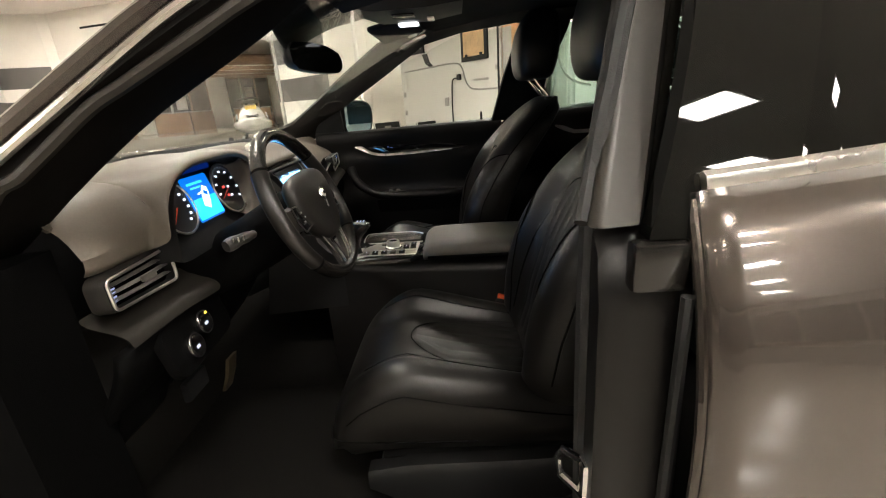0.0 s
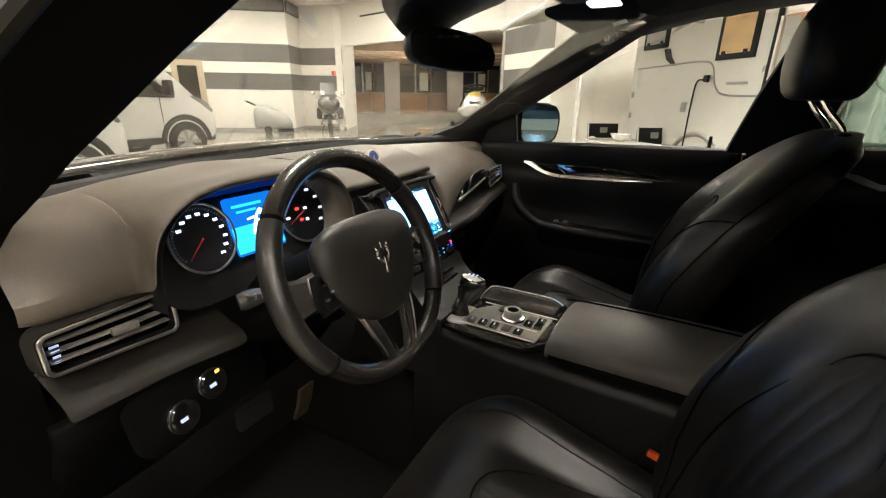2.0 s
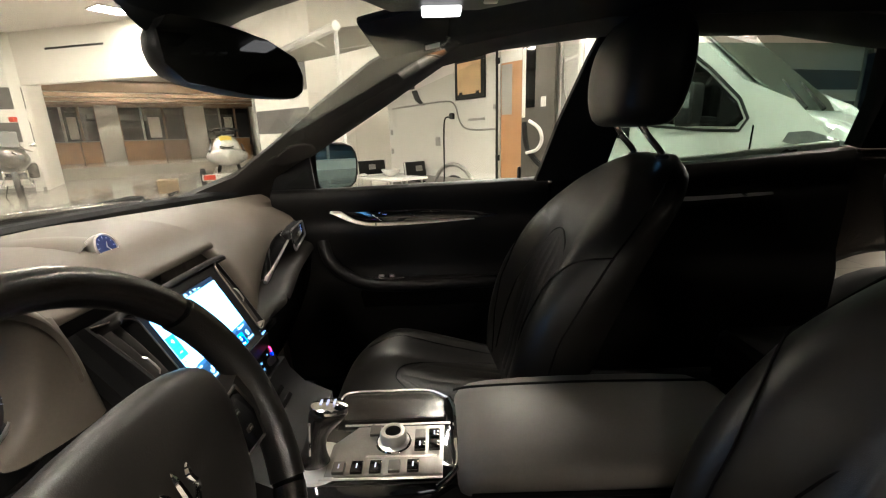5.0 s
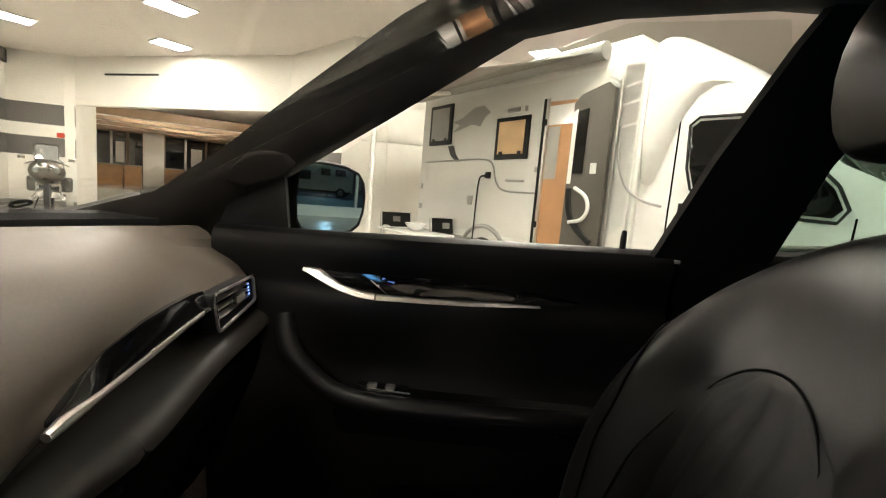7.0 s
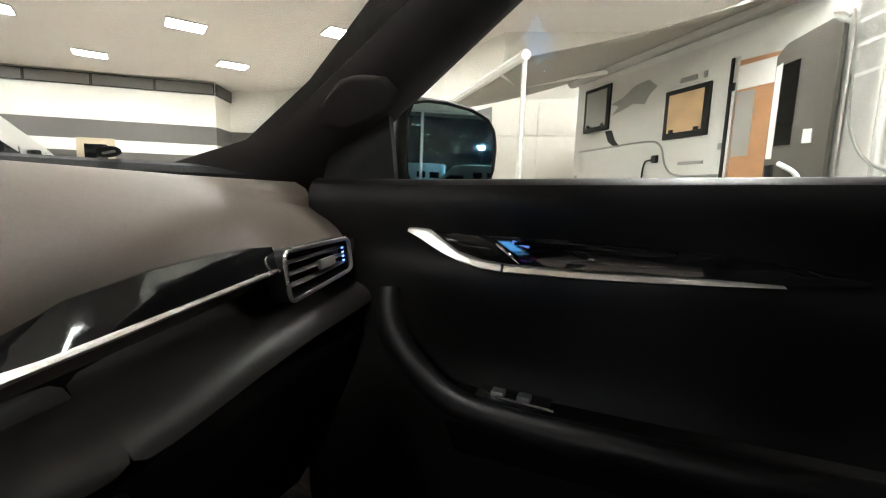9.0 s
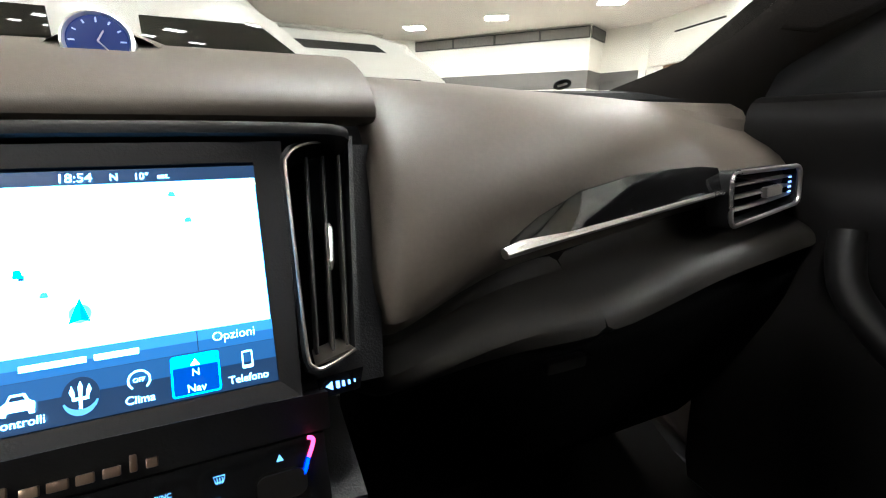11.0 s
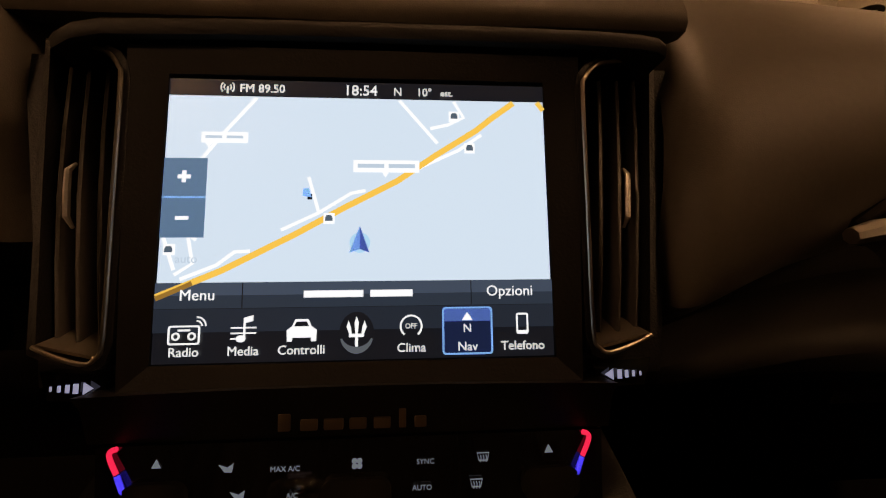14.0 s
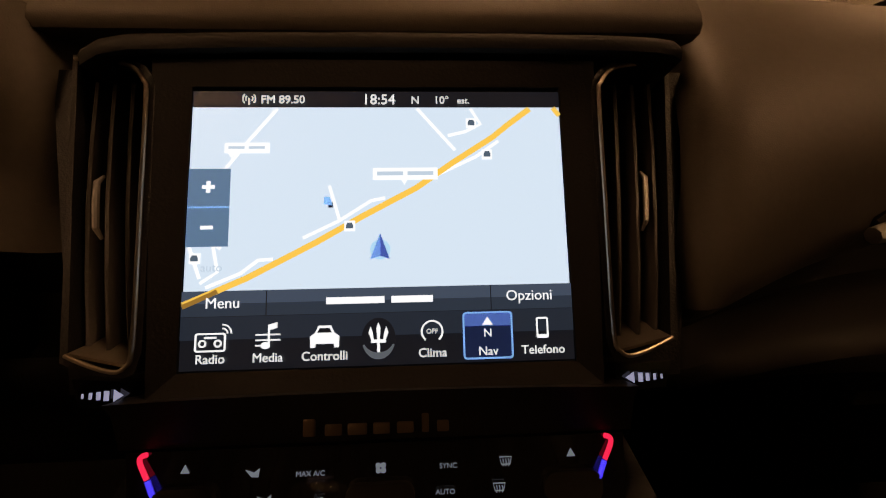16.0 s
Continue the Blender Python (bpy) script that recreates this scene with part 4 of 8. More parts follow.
for s in (-1, 1):
    rings = []
    for x, y0, y1, z in ((0.060, -0.040, 0.030, 0.006), (0.095, -0.036, 0.022, 0.006), (0.130, -0.032, 0.020, 0.003), (0.160, -0.036, 0.026, -0.001)):
        rings.append([W @ Vector((s * x, y, zz)) for y, zz in ((y0, z - 0.01), (y0 + 0.006, z + 0.004), ((y0 + y1) / 2, z + 0.006), (y1 - 0.006, z + 0.004), (y1, z - 0.01))])
    part("spoke", loft(B(), rings), SPOKE, wheel, "satin dark grey side spoke", smooth=60)
    m = W @ Matrix.Translation((s * 0.102, -0.008, 0.010))
    pad = [(-0.026, -0.020), (0.020, -0.024), (0.027, -0.004), (0.022, 0.020), (-0.020, 0.016)]
    pad = [(s * x * 1.15, y * 1.2) for x, y in pad]
    if s < 0:
        pad = pad[::-1]
    part("switch_pad", prism(B(), pad, 0.005, m, 0.0015), PIANO, wheel, "gloss black switch pad")
    bm = sweep(B(), [m @ Vector((x * 1.06, y * 1.06, 0.004)) for x, y in pad], 0.0018, 6, closed=True)
    part("pad_trim", bm, DARKMETAL, wheel, "dark satin metal trim")
    for k, (x, y) in enumerate(((-0.012, 0.008), (0.006, 0.008), (-0.004, -0.004), (0.010, -0.012))):
        bm = box(B(), m @ Vector((s * x, y, 0.0062)), (0.009, 0.005, 0.002), 0.0008, W.to_3x3())
        part("switch", bm, DARKMETAL, wheel)
        bm = box(B(), m @ Vector((s * x, y, 0.0073)), (0.005, 0.0014, 0.0004), 0, W.to_3x3())
        part("switch_mark", bm, SWITCH_GLOW if k % 2 == 0 else CHROME, wheel, "lit white switch mark")
    # lower spoke
    rings = []
    for x, y, w, z in ((0.050, -0.052, 0.013, 0.004), (0.043, -0.085, 0.011, 0.006), (0.031, -0.125, 0.010, 0.006), (0.024, -0.156, 0.011, 0.002)):
        rings.append([W @ Vector((s * (x + dx), y, z + dz)) for dx, dz in ((-w, -0.006), (-w * 0.8, 0.004), (0, 0.006), (w * 0.8, 0.004), (w, -0.006))])
    part("lower_spoke", loft(B(), rings), DARKMETAL, wheel, "dark metal lower spoke", smooth=60)
    bm = sweep(B(), smooth_path([W @ Vector((s * x, y, z)) for x, y, z in ((0.036, -0.055, 0.010), (0.030, -0.09, 0.013), (0.020, -0.13, 0.013), (0.012, -0.152, 0.008))], 4), 0.0018, 6)
    part("spoke_trim", bm, BRIGHT, wheel, "bright metal spoke edge")
    bm = sweep(B(), smooth_path([W @ Vector((s * x, y, z)) for x, y, z in ((0.064, -0.050, 0.008), (0.055, -0.09, 0.011), (0.042, -0.13, 0.011), (0.036, -0.152, 0.006))], 4), 0.0016, 6)
    part("spoke_trim", bm, CHROME, wheel)
# column shroud, stalk
bm = loft(B(), [[Vector((-0.39 + rx * math.cos(a), y, z + rz * math.sin(a))) for a in [2 * math.pi * i / 16 for i in range(16)]] for y, z, rx, rz in ((-0.15, 0.985, 0.045, 0.05), (-0.12, 0.965, 0.07, 0.075), (0.0, 0.90, 0.085, 0.075), (0.12, 0.85, 0.09, 0.07))])
part("column_shroud", bm, SOFT, car, "black steering column shroud", smooth=60)
bm = sweep(B(), smooth_path([(-0.43, -0.09, 0.965), (-0.465, -0.072, 0.963), (-0.49, -0.057, 0.961), (-0.520, -0.043, 0.957)], 3), [0.009] * 4 + [0.012] * 3 + [0.0145] * 2 + [0.012], 10)
stalk = part("indicator_stalk", bm, STALK, car, "dark grey indicator stalk with white marks")
for k in range(3):
    bm = box(B(), (-0.496 - 0.009 * k, -0.070 + 0.006 * k, 0.966), (0.004, 0.002, 0.010), 0)
    part("stalk_mark", bm, CHROME, stalk)

# ---- instrument cluster ----
UPC = Vector((0, 0.30, 0.954))
bm = B()
NA = 28
rings = []
for y, k, dz in ((0.008, 0.985, 0.003), (0.016, 0.965, 0.0), (0.06, 0.955, -0.004), (0.115, 0.94, -0.01)):
    ring = []
    for i in range(4, NA + 1):
        a = math.pi * i / NA
        c, sn = math.cos(a), math.sin(a)
        x = 0.205 * k * math.copysign(abs(c) ** 0.62, c)
        z = 0.165 * k * abs(sn) ** 0.62
        ring.append(Vector((-0.398 + x, y + 0.012 * c, 0.958 + z + dz)))
    rings.append(ring)
part("hood_lining", loft(bm, rings, closed=False), PLASTIC, car, "dark lining under the instrument hood", smooth=60, sub=1)
# leather cheek that curls round the second dial and runs over to the screen
rings = []
for i in range(19):
    a = radians(lerp(-78, 72, i / 18))
    ring = [Vector((-0.302 + r * math.cos(a), y, 1.036 + r * math.sin(a))) for r, y in ((0.060, 0.055), (0.064, 0.030), (0.070, 0.016), (0.079, 0.013))]
    end = Vector((lerp(-0.162, -0.172, i / 18), lerp(0.008, 0.034, i / 18), lerp(0.945, 1.066, i / 18)))
    ring += [ring[-1].lerp(end, k) + Vector((0, -0.006 * math.sin(math.pi * k), 0)) for k in (0.35, 0.7)] + [end, end + Vector((0.004, 0.03, 0))]
    rings.append(ring)
part("dial_cheek", loft(B(), rings, closed=False), DASH, car, "dark taupe leather beside the instruments", smooth=70, sub=1)
IC = axes((-0.396, 0.050, 1.034), (1, 0, 0), UPC)
bm = prism(B(), rounded(0.39, 0.20, 0.06, 5, 0, 0.0), 0.006, IC @ Matrix.Translation((0, 0, -0.012)))
cluster = part("instrument_panel", bm, PLASTIC, car, "lit instrument cluster with two dials and a blue display")
BLUE = glow("blue_display", (0.012, 0.22, 0.90), 0.95)
CYAN = glow("cyan_display", (0.04, 0.55, 1.0), 1.9)
DIMBLUE = glow("dim_blue", (0.01, 0.06, 0.5), 0.22)
WLIT = glow("dial_white", (0.8, 0.88, 1.0), 2.4)
RLIT = glow("dial_red", (1.0, 0.04, 0.03), 2.5)
DIAL_TICK = glow("dial_tick", (0.6, 0.7, 0.9), 0.35)
DIALFACE = material("dial_face", (0.008, 0.008, 0.010), 0.35, vary=0.1)
for sx, big in ((-0.105, True), (0.106, False)):
    m = IC @ Matrix.Translation((sx, 0.004, 0.0)) @ Matrix.Diagonal((0.87, 0.90, 1, 1) if big else (1, 1, 1, 1))
    d = part("dial", lathe(B(), [(0.060, -0.005), (0.0625, 0.0), (0.060, 0.004), (0.058, 0.001), (0.0, 0.0005)], 40, m), DIALFACE, cluster, "round dial with white figures and a red needle")
    bm = sweep(B(), [m @ Vector((0.0615 * math.cos(a), 0.0615 * math.sin(a), 0.004)) for a in [2 * math.pi * i / 40 for i in range(40)]], 0.0022, 6, closed=True)
    part("dial_ring", bm, CHROME, cluster, "chrome dial ring")
    n = 10 if big else 8
    for i in range(n):
        a = radians((150 if big else 190) - i * (200 if big else 225) / (n - 1))
        for dx, w in ((-0.0032, 0.0019), (0.0, 0.0022), (0.0033, 0.0019)):
            c = m @ Vector((0.043 * math.cos(a) + dx, 0.043 * math.sin(a), 0.0018))
            part("dial_figure", box(B(), c, (w, 0.0044, 0.0004), 0, IC.to_3x3()), WLIT, cluster, smooth=0)
    bm = B()
    for i in range(41):
        a = radians(215 - i * 250 / 40)
        L = 0.005 if i % 5 == 0 else 0.0028
        mm = m @ Matrix.Translation(((0.0545 - L / 2) * math.cos(a), (0.0545 - L / 2) * math.sin(a), 0.0014)) @ Matrix.Rotation(a, 4, "Z")
        box(bm, (0, 0, 0), (L, 0.0008, 0.0003))
        bmesh.ops.transform(bm, matrix=mm, verts=bm.verts[-8:])
    part("dial_scale", bm, DIAL_TICK, cluster, smooth=0)
    a = radians(222 if big else 205)
    bm = sweep(B(), [m @ Vector((0, 0, 0.003)), m @ Vector((0.046 * math.cos(a), 0.046 * math.sin(a), 0.003))], [0.0016, 0.0007], 6)
    part("needle", bm, RED, cluster, "red needle")
    if not big:
        for x, y in ((-0.016, 0.006), (-0.012, -0.016), (0.002, -0.018), (0.004, 0.004)):
            bm = box(B(), m @ Vector((x, y, 0.0018)), (0.008, 0.005, 0.0004), 0, IC.to_3x3())
            part("warning_lamp", bm, RLIT if x < 0 else WLIT, cluster, "small lit warning lamp", smooth=0)
DM = IC @ Matrix.Translation((-0.008, 0.006, 0.002))
part("blue_display", prism(B(), rounded(0.100, 0.100, 0.006), 0.002, DM, 0.0005), BLUE, cluster, "glowing blue driver display")
part("display_band", prism(B(), rounded(0.096, 0.046, 0.002, 2, 0, -0.023), 0.0004, DM @ Matrix.Translation((0, 0, 0.0022))), CYAN, cluster, "brighter lower field of the display", smooth=0)
part("display_band", prism(B(), rounded(0.060, 0.005, 0.001, 2, -0.006, 0.034), 0.0004, DM @ Matrix.Translation((0, 0, 0.0022))), CYAN, cluster, smooth=0)
part("display_band", prism(B(), rounded(0.040, 0.004, 0.001, 2, -0.010, 0.024), 0.0004, DM @ Matrix.Translation((0, 0, 0.0022))), CYAN, cluster, smooth=0)
CAR = DM @ Matrix.Translation((0.010, 0.0, 0.0027)) @ Matrix.Rotation(radians(-28), 4, "Z")
carshape = [(-0.010, -0.026), (-0.0125, -0.008), (-0.0115, 0.012), (-0.007, 0.024), (0.007, 0.024), (0.0115, 0.012), (0.0125, -0.008), (0.010, -0.026)]
part("car_symbol", prism(B(), carshape[::-1], 0.0004, CAR), WLIT, cluster, "white top view of a car with an open door", smooth=0)
part("car_symbol_glass", prism(B(), [(-0.008, 0.004), (-0.006, 0.013), (0.006, 0.013), (0.008, 0.004)][::-1], 0.0004, CAR @ Matrix.Translation((0, 0, 0.0005))), BLUE, cluster, smooth=0)
part("car_symbol_door", prism(B(), [(-0.013, 0.008), (-0.026, -0.002), (-0.025, -0.005), (-0.0125, 0.003)], 0.0004, CAR), WLIT, cluster, smooth=0)
# glowing strip put in for the blue reflection inside the instrument hood
part("hood_reflection", prism(B(), rounded(0.17, 0.022, 0.008), 0.002, IC @ Matrix.Translation((-0.005, 0.075, 0.0))), DIMBLUE, cluster, "dim glowing blue strip standing for the reflection under the hood", smooth=0)

# ---- air vents of the driver and passenger ends ----
def slatted_vent(name, m, w, h, n, thumb=True, label="", taper=0.0):
    """A horizontal vent in the plane of m: dark pocket, chrome rim, curved slats."""
    out = rounded(w, h, 0.010, 4)
    out = [(x, y * (1 - taper * x / w)) for x, y in out]
    v = part(name, prism(B(), out, 0.004, m @ Matrix.Translation((0, 0, -0.020)), 0), SOFT, car, label)
    bm = ring_frame(B(), [(x * 1.05, y * 1.10) for x, y in out], out, 0.026, m @ Matrix.Translation((0, 0, -0.022)))
    part("vent_shell", bm, PLASTIC, v)
    bm = sweep(B(), [m @ Vector((x * 1.02, y * 1.03, 0.005)) for x, y in out], 0.003, 6, closed=True)
    part("vent_rim", bm, CHROME, v, "satin chrome vent rim")
    for i in range(n):
        y = h * (-0.5 + (i + 1) / (n + 1))
        bm = loft(B(), [[m @ Vector((x, y * (1 - taper * x / w) + dy, dz - 0.002 + 0.004 * (1 - (2 * x / w) ** 2))) for dy, dz in ((-0.0016, -0.012), (0.0010, -0.014), (0.0014, -0.001), (0, 0.001), (-0.0013, -0.001))] for x in [w * 0.47 * t for t in (-1, -0.5, 0, 0.5, 1)]])
        part("slat", bm, VENT_SLAT, v, smooth=50)
    if thumb:
        bm = box(B(), m @ Vector((0.012, 0.0, 0.004)), (0.034, 0.013, 0.008), 0.003, m.to_3x3())
        part("thumb_tab", bm, VENT_SLAT, v, "grey sliding tab")
    return v


LV = axes((-0.648, 0.047, 0.947), (0.170, -0.004, 0.000), (0.0, 0.06, 1.0))
v = slatted_vent("end_vent", LV, 0.153, 0.057, 3, label="slatted air vent with a chrome rim", taper=-0.22)
for i in range(4):
    bm = box(B(), LV @ Vector((-0.064, 0.008 - 0.007 * i, -0.002)), (0.010 - 0.001 * i, 0.003, 0.001), 0, LV.to_3x3())
    part("vent_mark", bm, LED_SOFT, v, "lit white vent mark", smooth=0)
hole = [(x * 1.05, y * 1.10 * (1 + 0.22 * x / 0.153)) for x, y in rounded(0.153, 0.057, 0.010, 4)]
rim = [(x * 1.13, y * 1.25 * (1 + 0.22 * x / 0.153)) for x, y in rounded(0.153, 0.057, 0.016, 4)]
bm = B()
levels = [[LV @ Vector((lerp(a[0], b[0], k), lerp(a[1], b[1], k), z)) for a, b in zip(hole, rim)] for k, z in ((0, 0.002), (0.3, 0.003), (0.7, -0.001), (1.0, -0.012), (1.1, -0.03))]
loft(bm, levels, caps=False)
part("vent_surround", bm, KNEE, v, "black leather around the vent", smooth=60)
RV = axes((0.638, 0.034, 0.976), (0.155, 0.012, 0.012), (0.0, 0.10, 1.0))
v = slatted_vent("end_vent", RV, 0.140, 0.052, 3, label="slatted air vent with a chrome rim", taper=0.28)
for i in range(4):
    bm = box(B(), RV @ Vector((0.062, 0.010 - 0.006 * i, -0.001)), (0.006, 0.0022, 0.001), 0, RV.to_3x3())
    part("vent_mark", bm, LED_BLUE, v, "lit blue vent mark", smooth=0)
# trim strip left of the passenger vent: gloss panel over a chrome blade
bm = loft(B(), [[Vector((x, face_y(x) - 0.009, z0)), Vector((x, face_y(x) - 0.004, lerp(z0, z1, 0.5))), Vector((x, face_y(x) + 0.002, z1)), Vector((x, face_y(x) + 0.016, z1)), Vector((x, face_y(x) + 0.016, z0))]
                for x, z0, z1 in ((0.266, 0.958, 0.963), (0.292, 0.958, 0.979), (0.342, 0.962, 0.997), (0.409, 0.968, 1.006), (0.472, 0.973, 1.009), (0.53, 0.978, 1.009), (0.566, 0.981, 1.006))])
part("gloss_trim", bm, PIANO, car, "gloss black dashboard trim panel", smooth=60)
bm = sweep(B(), [(x, face_y(x) - 0.010, z) for x, z in ((0.252, 0.958), (0.27, 0.961), (0.32, 0.9635), (0.40, 0.969), (0.48, 0.9745), (0.565, 0.980))], [0.0045, 0.006, 0.0035, 0.003, 0.003, 0.003], 8, flat=1.0)
part("chrome_blade", bm, CHROME, car, "satin chrome trim blade")

# lower left panel with light switches
SW = axes((-0.545, 0.030, 0.790), (1, 0.1, 0), (0, 0.25, 1))
part("switch_panel", prism(B(), rounded(0.24, 0.11, 0.03), 0.02, SW @ Matrix.Translation((0.0, 0, -0.028)), 0.006), SOFT, car, "black lower dashboard panel")
for dx, dy, r in ((-0.055, -0.012, 0.026), (0.005, 0.010, 0.026)):
    m = SW @ Matrix.Translation((dx, dy, -0.004))
    k = part("rotary_switch", lathe(B(), [(r, -0.004), (r, 0.006), (r * 0.8, 0.012), (r * 0.75, 0.012), (0.0, 0.012)], 28, m), PIANO, car, "round black light switch")
    bm = sweep(B(), [m @ Vector((r * 0.93 * math.cos(a), r * 0.93 * math.sin(a), 0.009)) for a in [2 * math.pi * i / 28 for i in range(28)]], 0.0012, 6, closed=True)
    part("switch_ring", bm, DARKMETAL, k)
    part("switch_mark", box(B(), m @ Vector((-0.004, -0.002, 0.0125)), (0.012, 0.006, 0.001), 0, m.to_3x3()), SWITCH_GLOW, k, smooth=0)
    if dx > 0:
        part("switch_lamp", box(B(), m @ Vector((0.010, 0.016, 0.012)), (0.008, 0.005, 0.001), 0, m.to_3x3()), AMBER, k, "amber lit mark", smooth=0)
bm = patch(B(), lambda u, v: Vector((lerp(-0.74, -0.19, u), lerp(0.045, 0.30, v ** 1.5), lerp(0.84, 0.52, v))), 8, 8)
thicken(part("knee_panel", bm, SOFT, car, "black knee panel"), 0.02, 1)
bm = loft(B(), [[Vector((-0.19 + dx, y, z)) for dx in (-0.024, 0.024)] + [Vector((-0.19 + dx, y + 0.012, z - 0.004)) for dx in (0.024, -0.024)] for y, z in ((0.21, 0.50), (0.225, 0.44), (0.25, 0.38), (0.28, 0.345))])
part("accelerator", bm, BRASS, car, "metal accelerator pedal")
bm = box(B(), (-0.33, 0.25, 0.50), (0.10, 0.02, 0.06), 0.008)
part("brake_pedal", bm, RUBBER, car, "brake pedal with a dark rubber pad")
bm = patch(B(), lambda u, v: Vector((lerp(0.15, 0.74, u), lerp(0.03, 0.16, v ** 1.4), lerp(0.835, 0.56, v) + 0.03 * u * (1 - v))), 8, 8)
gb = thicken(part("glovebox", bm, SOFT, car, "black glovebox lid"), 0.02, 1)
part("glovebox_latch", box(B(), (0.36, 0.030, 0.815), (0.05, 0.012, 0.014), 0.004), DARKMETAL, gb, "small metal latch")

# ---- centre stack: screen, vents, climate panel ----
S = axes((0, 0.0, 1.02), (1, 0, 0), (0, 0.475, 0.88))


def at(u, v, h=0.0):
    """A point of the screen's plane: millimetres right, millimetres down, metres out."""
    return S @ Vector((u / 1000, -v / 1000, h))


def flat(pts, h, depth=0.0003):
    """A thin raised shape in the screen's plane from (u, v) millimetres."""
    out = [(u / 1000, -v / 1000) for u, v in pts]
    area = sum(a[0] * b[1] - b[0] * a[1] for a, b in zip(out, out[1:] + out[:1]))
    if area < 0:
        out = out[::-1]
    return prism(B(), out, depth, S @ Matrix.Translation((0, 0, h)))


def ribbon(pts, w, h, depth=0.0003):
    """A road of width w millimetres along (u, v) points."""
    P = [Vector(p) for p in pts]
    l, r = [], []
    for i, p in enumerate(P):
        d = (P[min(i + 1, len(P) - 1)] - P[max(i - 1, 0)]).normalized()
        n = Vector((-d.y, d.x)) * w / 2
        l.append(tuple(p + n))
        r.append(tuple(p - n))
    return flat(l + r[::-1], h, depth)


def rect(u0, v0, u1, v1):
    return [(u0, v0), (u1, v0), (u1, v1), (u0, v1)]


bez = [(-172, -34), (172, -34), (150, 131), (98, 131), (60, 134), (0, 136), (-60, 134), (-98, 131), (-150, 131)]
BEZEL = material("bezel_black", (0.0075, 0.007, 0.0065), 0.5, vary=0.2, bump=0.1, fine=700, spec=0.18)
BEZEL_BAR = material("bezel_satin", (0.012, 0.011, 0.010), 0.62, vary=0.15, bump=0.1, fine=700, spec=0.2)
COPPER = material("copper_metal", (0.28, 0.20, 0.14), 0.36, 1.0, vary=0.1, bump=0.02)
bm = flat(bez, -0.045, 0.018)
stack = part("centre_panel", bm, PLASTIC, car, "black centre stack around the screen")
inner = [(-86, -10), (86, -10), (86.5, 119), (-86.5, 119)]
outer = [(-103, -22), (103, -22), (97, 129), (-97, 129)]
bm = ring_frame(B(), [(u / 1000, -v / 1000) for u, v in outer], [(u / 1000, -v / 1000) for u, v in inner], 0.003, S @ Matrix.Translation((0, 0, -0.002)))
for v in bm.verts:
    p = S.inverted() @ v.co
    if abs(p.x) > 0.09 or p.y > 0.015 or p.y < -0.122:
        v.co = S @ Vector((p.x, p.y, p.z + (0.003 if p.z > 0 else -0.03)))
part("screen_bezel", bm, BEZEL, stack, "raised black screen surround", smooth=20)
top_bar = [[at(u, v0 + dv, h) for dv, h in ((9, 0.0085), (5, 0.0100), (1.5, 0.0085), (0, 0.004), (0, -0.03), (9, -0.03))] for u, v0 in ((-131, -25), (-124, -30), (-112, -32.5), (-60, -34), (0, -34.5), (60, -34.5), (110, -34), (132, -33), (141, -31.5), (144, -29))]
part("upper_bezel", loft(B(), top_bar), BEZEL_BAR, stack, "smooth black bar over the screen and vents", smooth=60)
bm = loft(B(), [[at(u, 129 - 1.5 * (1 - (u / 98) ** 2), 0.010), at(u, 136 + 3 * (1 - (u / 98) ** 2), 0.004), at(u, 150, -0.002), at(u, 150, -0.02), at(u, 129, -0.02)] for u in (-110, -80, -40, 0, 40, 80, 110)])
part("lower_bezel", bm, BEZEL, stack, "black lip below the screen", smooth=60)
for u0, w, hh in ((-30, 5, 7), (-20, 7, 4.5), (-10, 8, 4.5), (0, 7, 4.5), (10, 7, 4.5), (18.5, 3, 8), (26, 5, 4.5)):
    part("nameplate_bar", box(B(), at(u0, 146 - hh / 2, 0.0035), (w / 1000, hh / 1000, 0.0022), 0.0007, S.to_3x3(), 2), COPPER, stack, "dark copper-coloured metal bar")

RIM_METAL = material("vent_rim_metal", (0.36, 0.32, 0.27), 0.34, 1.0, vary=0.08, bump=0.03, fine=500)
DARK_SLAT = material("vent_slat_dark", (0.035, 0.032, 0.029), 0.4, vary=0.1, bump=0.05)


# vertical vents: their outer edges lie further back
def av(u, v, h=0.0):
    k = max(0.0, (abs(u) - 104) / 41) * max(0.0, min(1.0, 1 - (v + 21) / 135))
    return at(u + math.copysign(8 * k, u), v - 11 * k, h - 0.018 * k)


def wall_ring(bm, o, i, h0, h1):
    """A raised frame between two outlines on the warped face."""
    n = len(o)
    vv = [[bm.verts.new(av(u, v, h)) for u, v in q] for q, h in ((o, h0), (o, h1), (i, h1), (i, h0))]
    for a, b in ((0, 1), (1, 2), (2, 3)):
        for k in range(n):
            bm.faces.new((vv[a][k], vv[a][(k + 1) % n], vv[b][(k + 1) % n], vv[b][k]))
    return bm


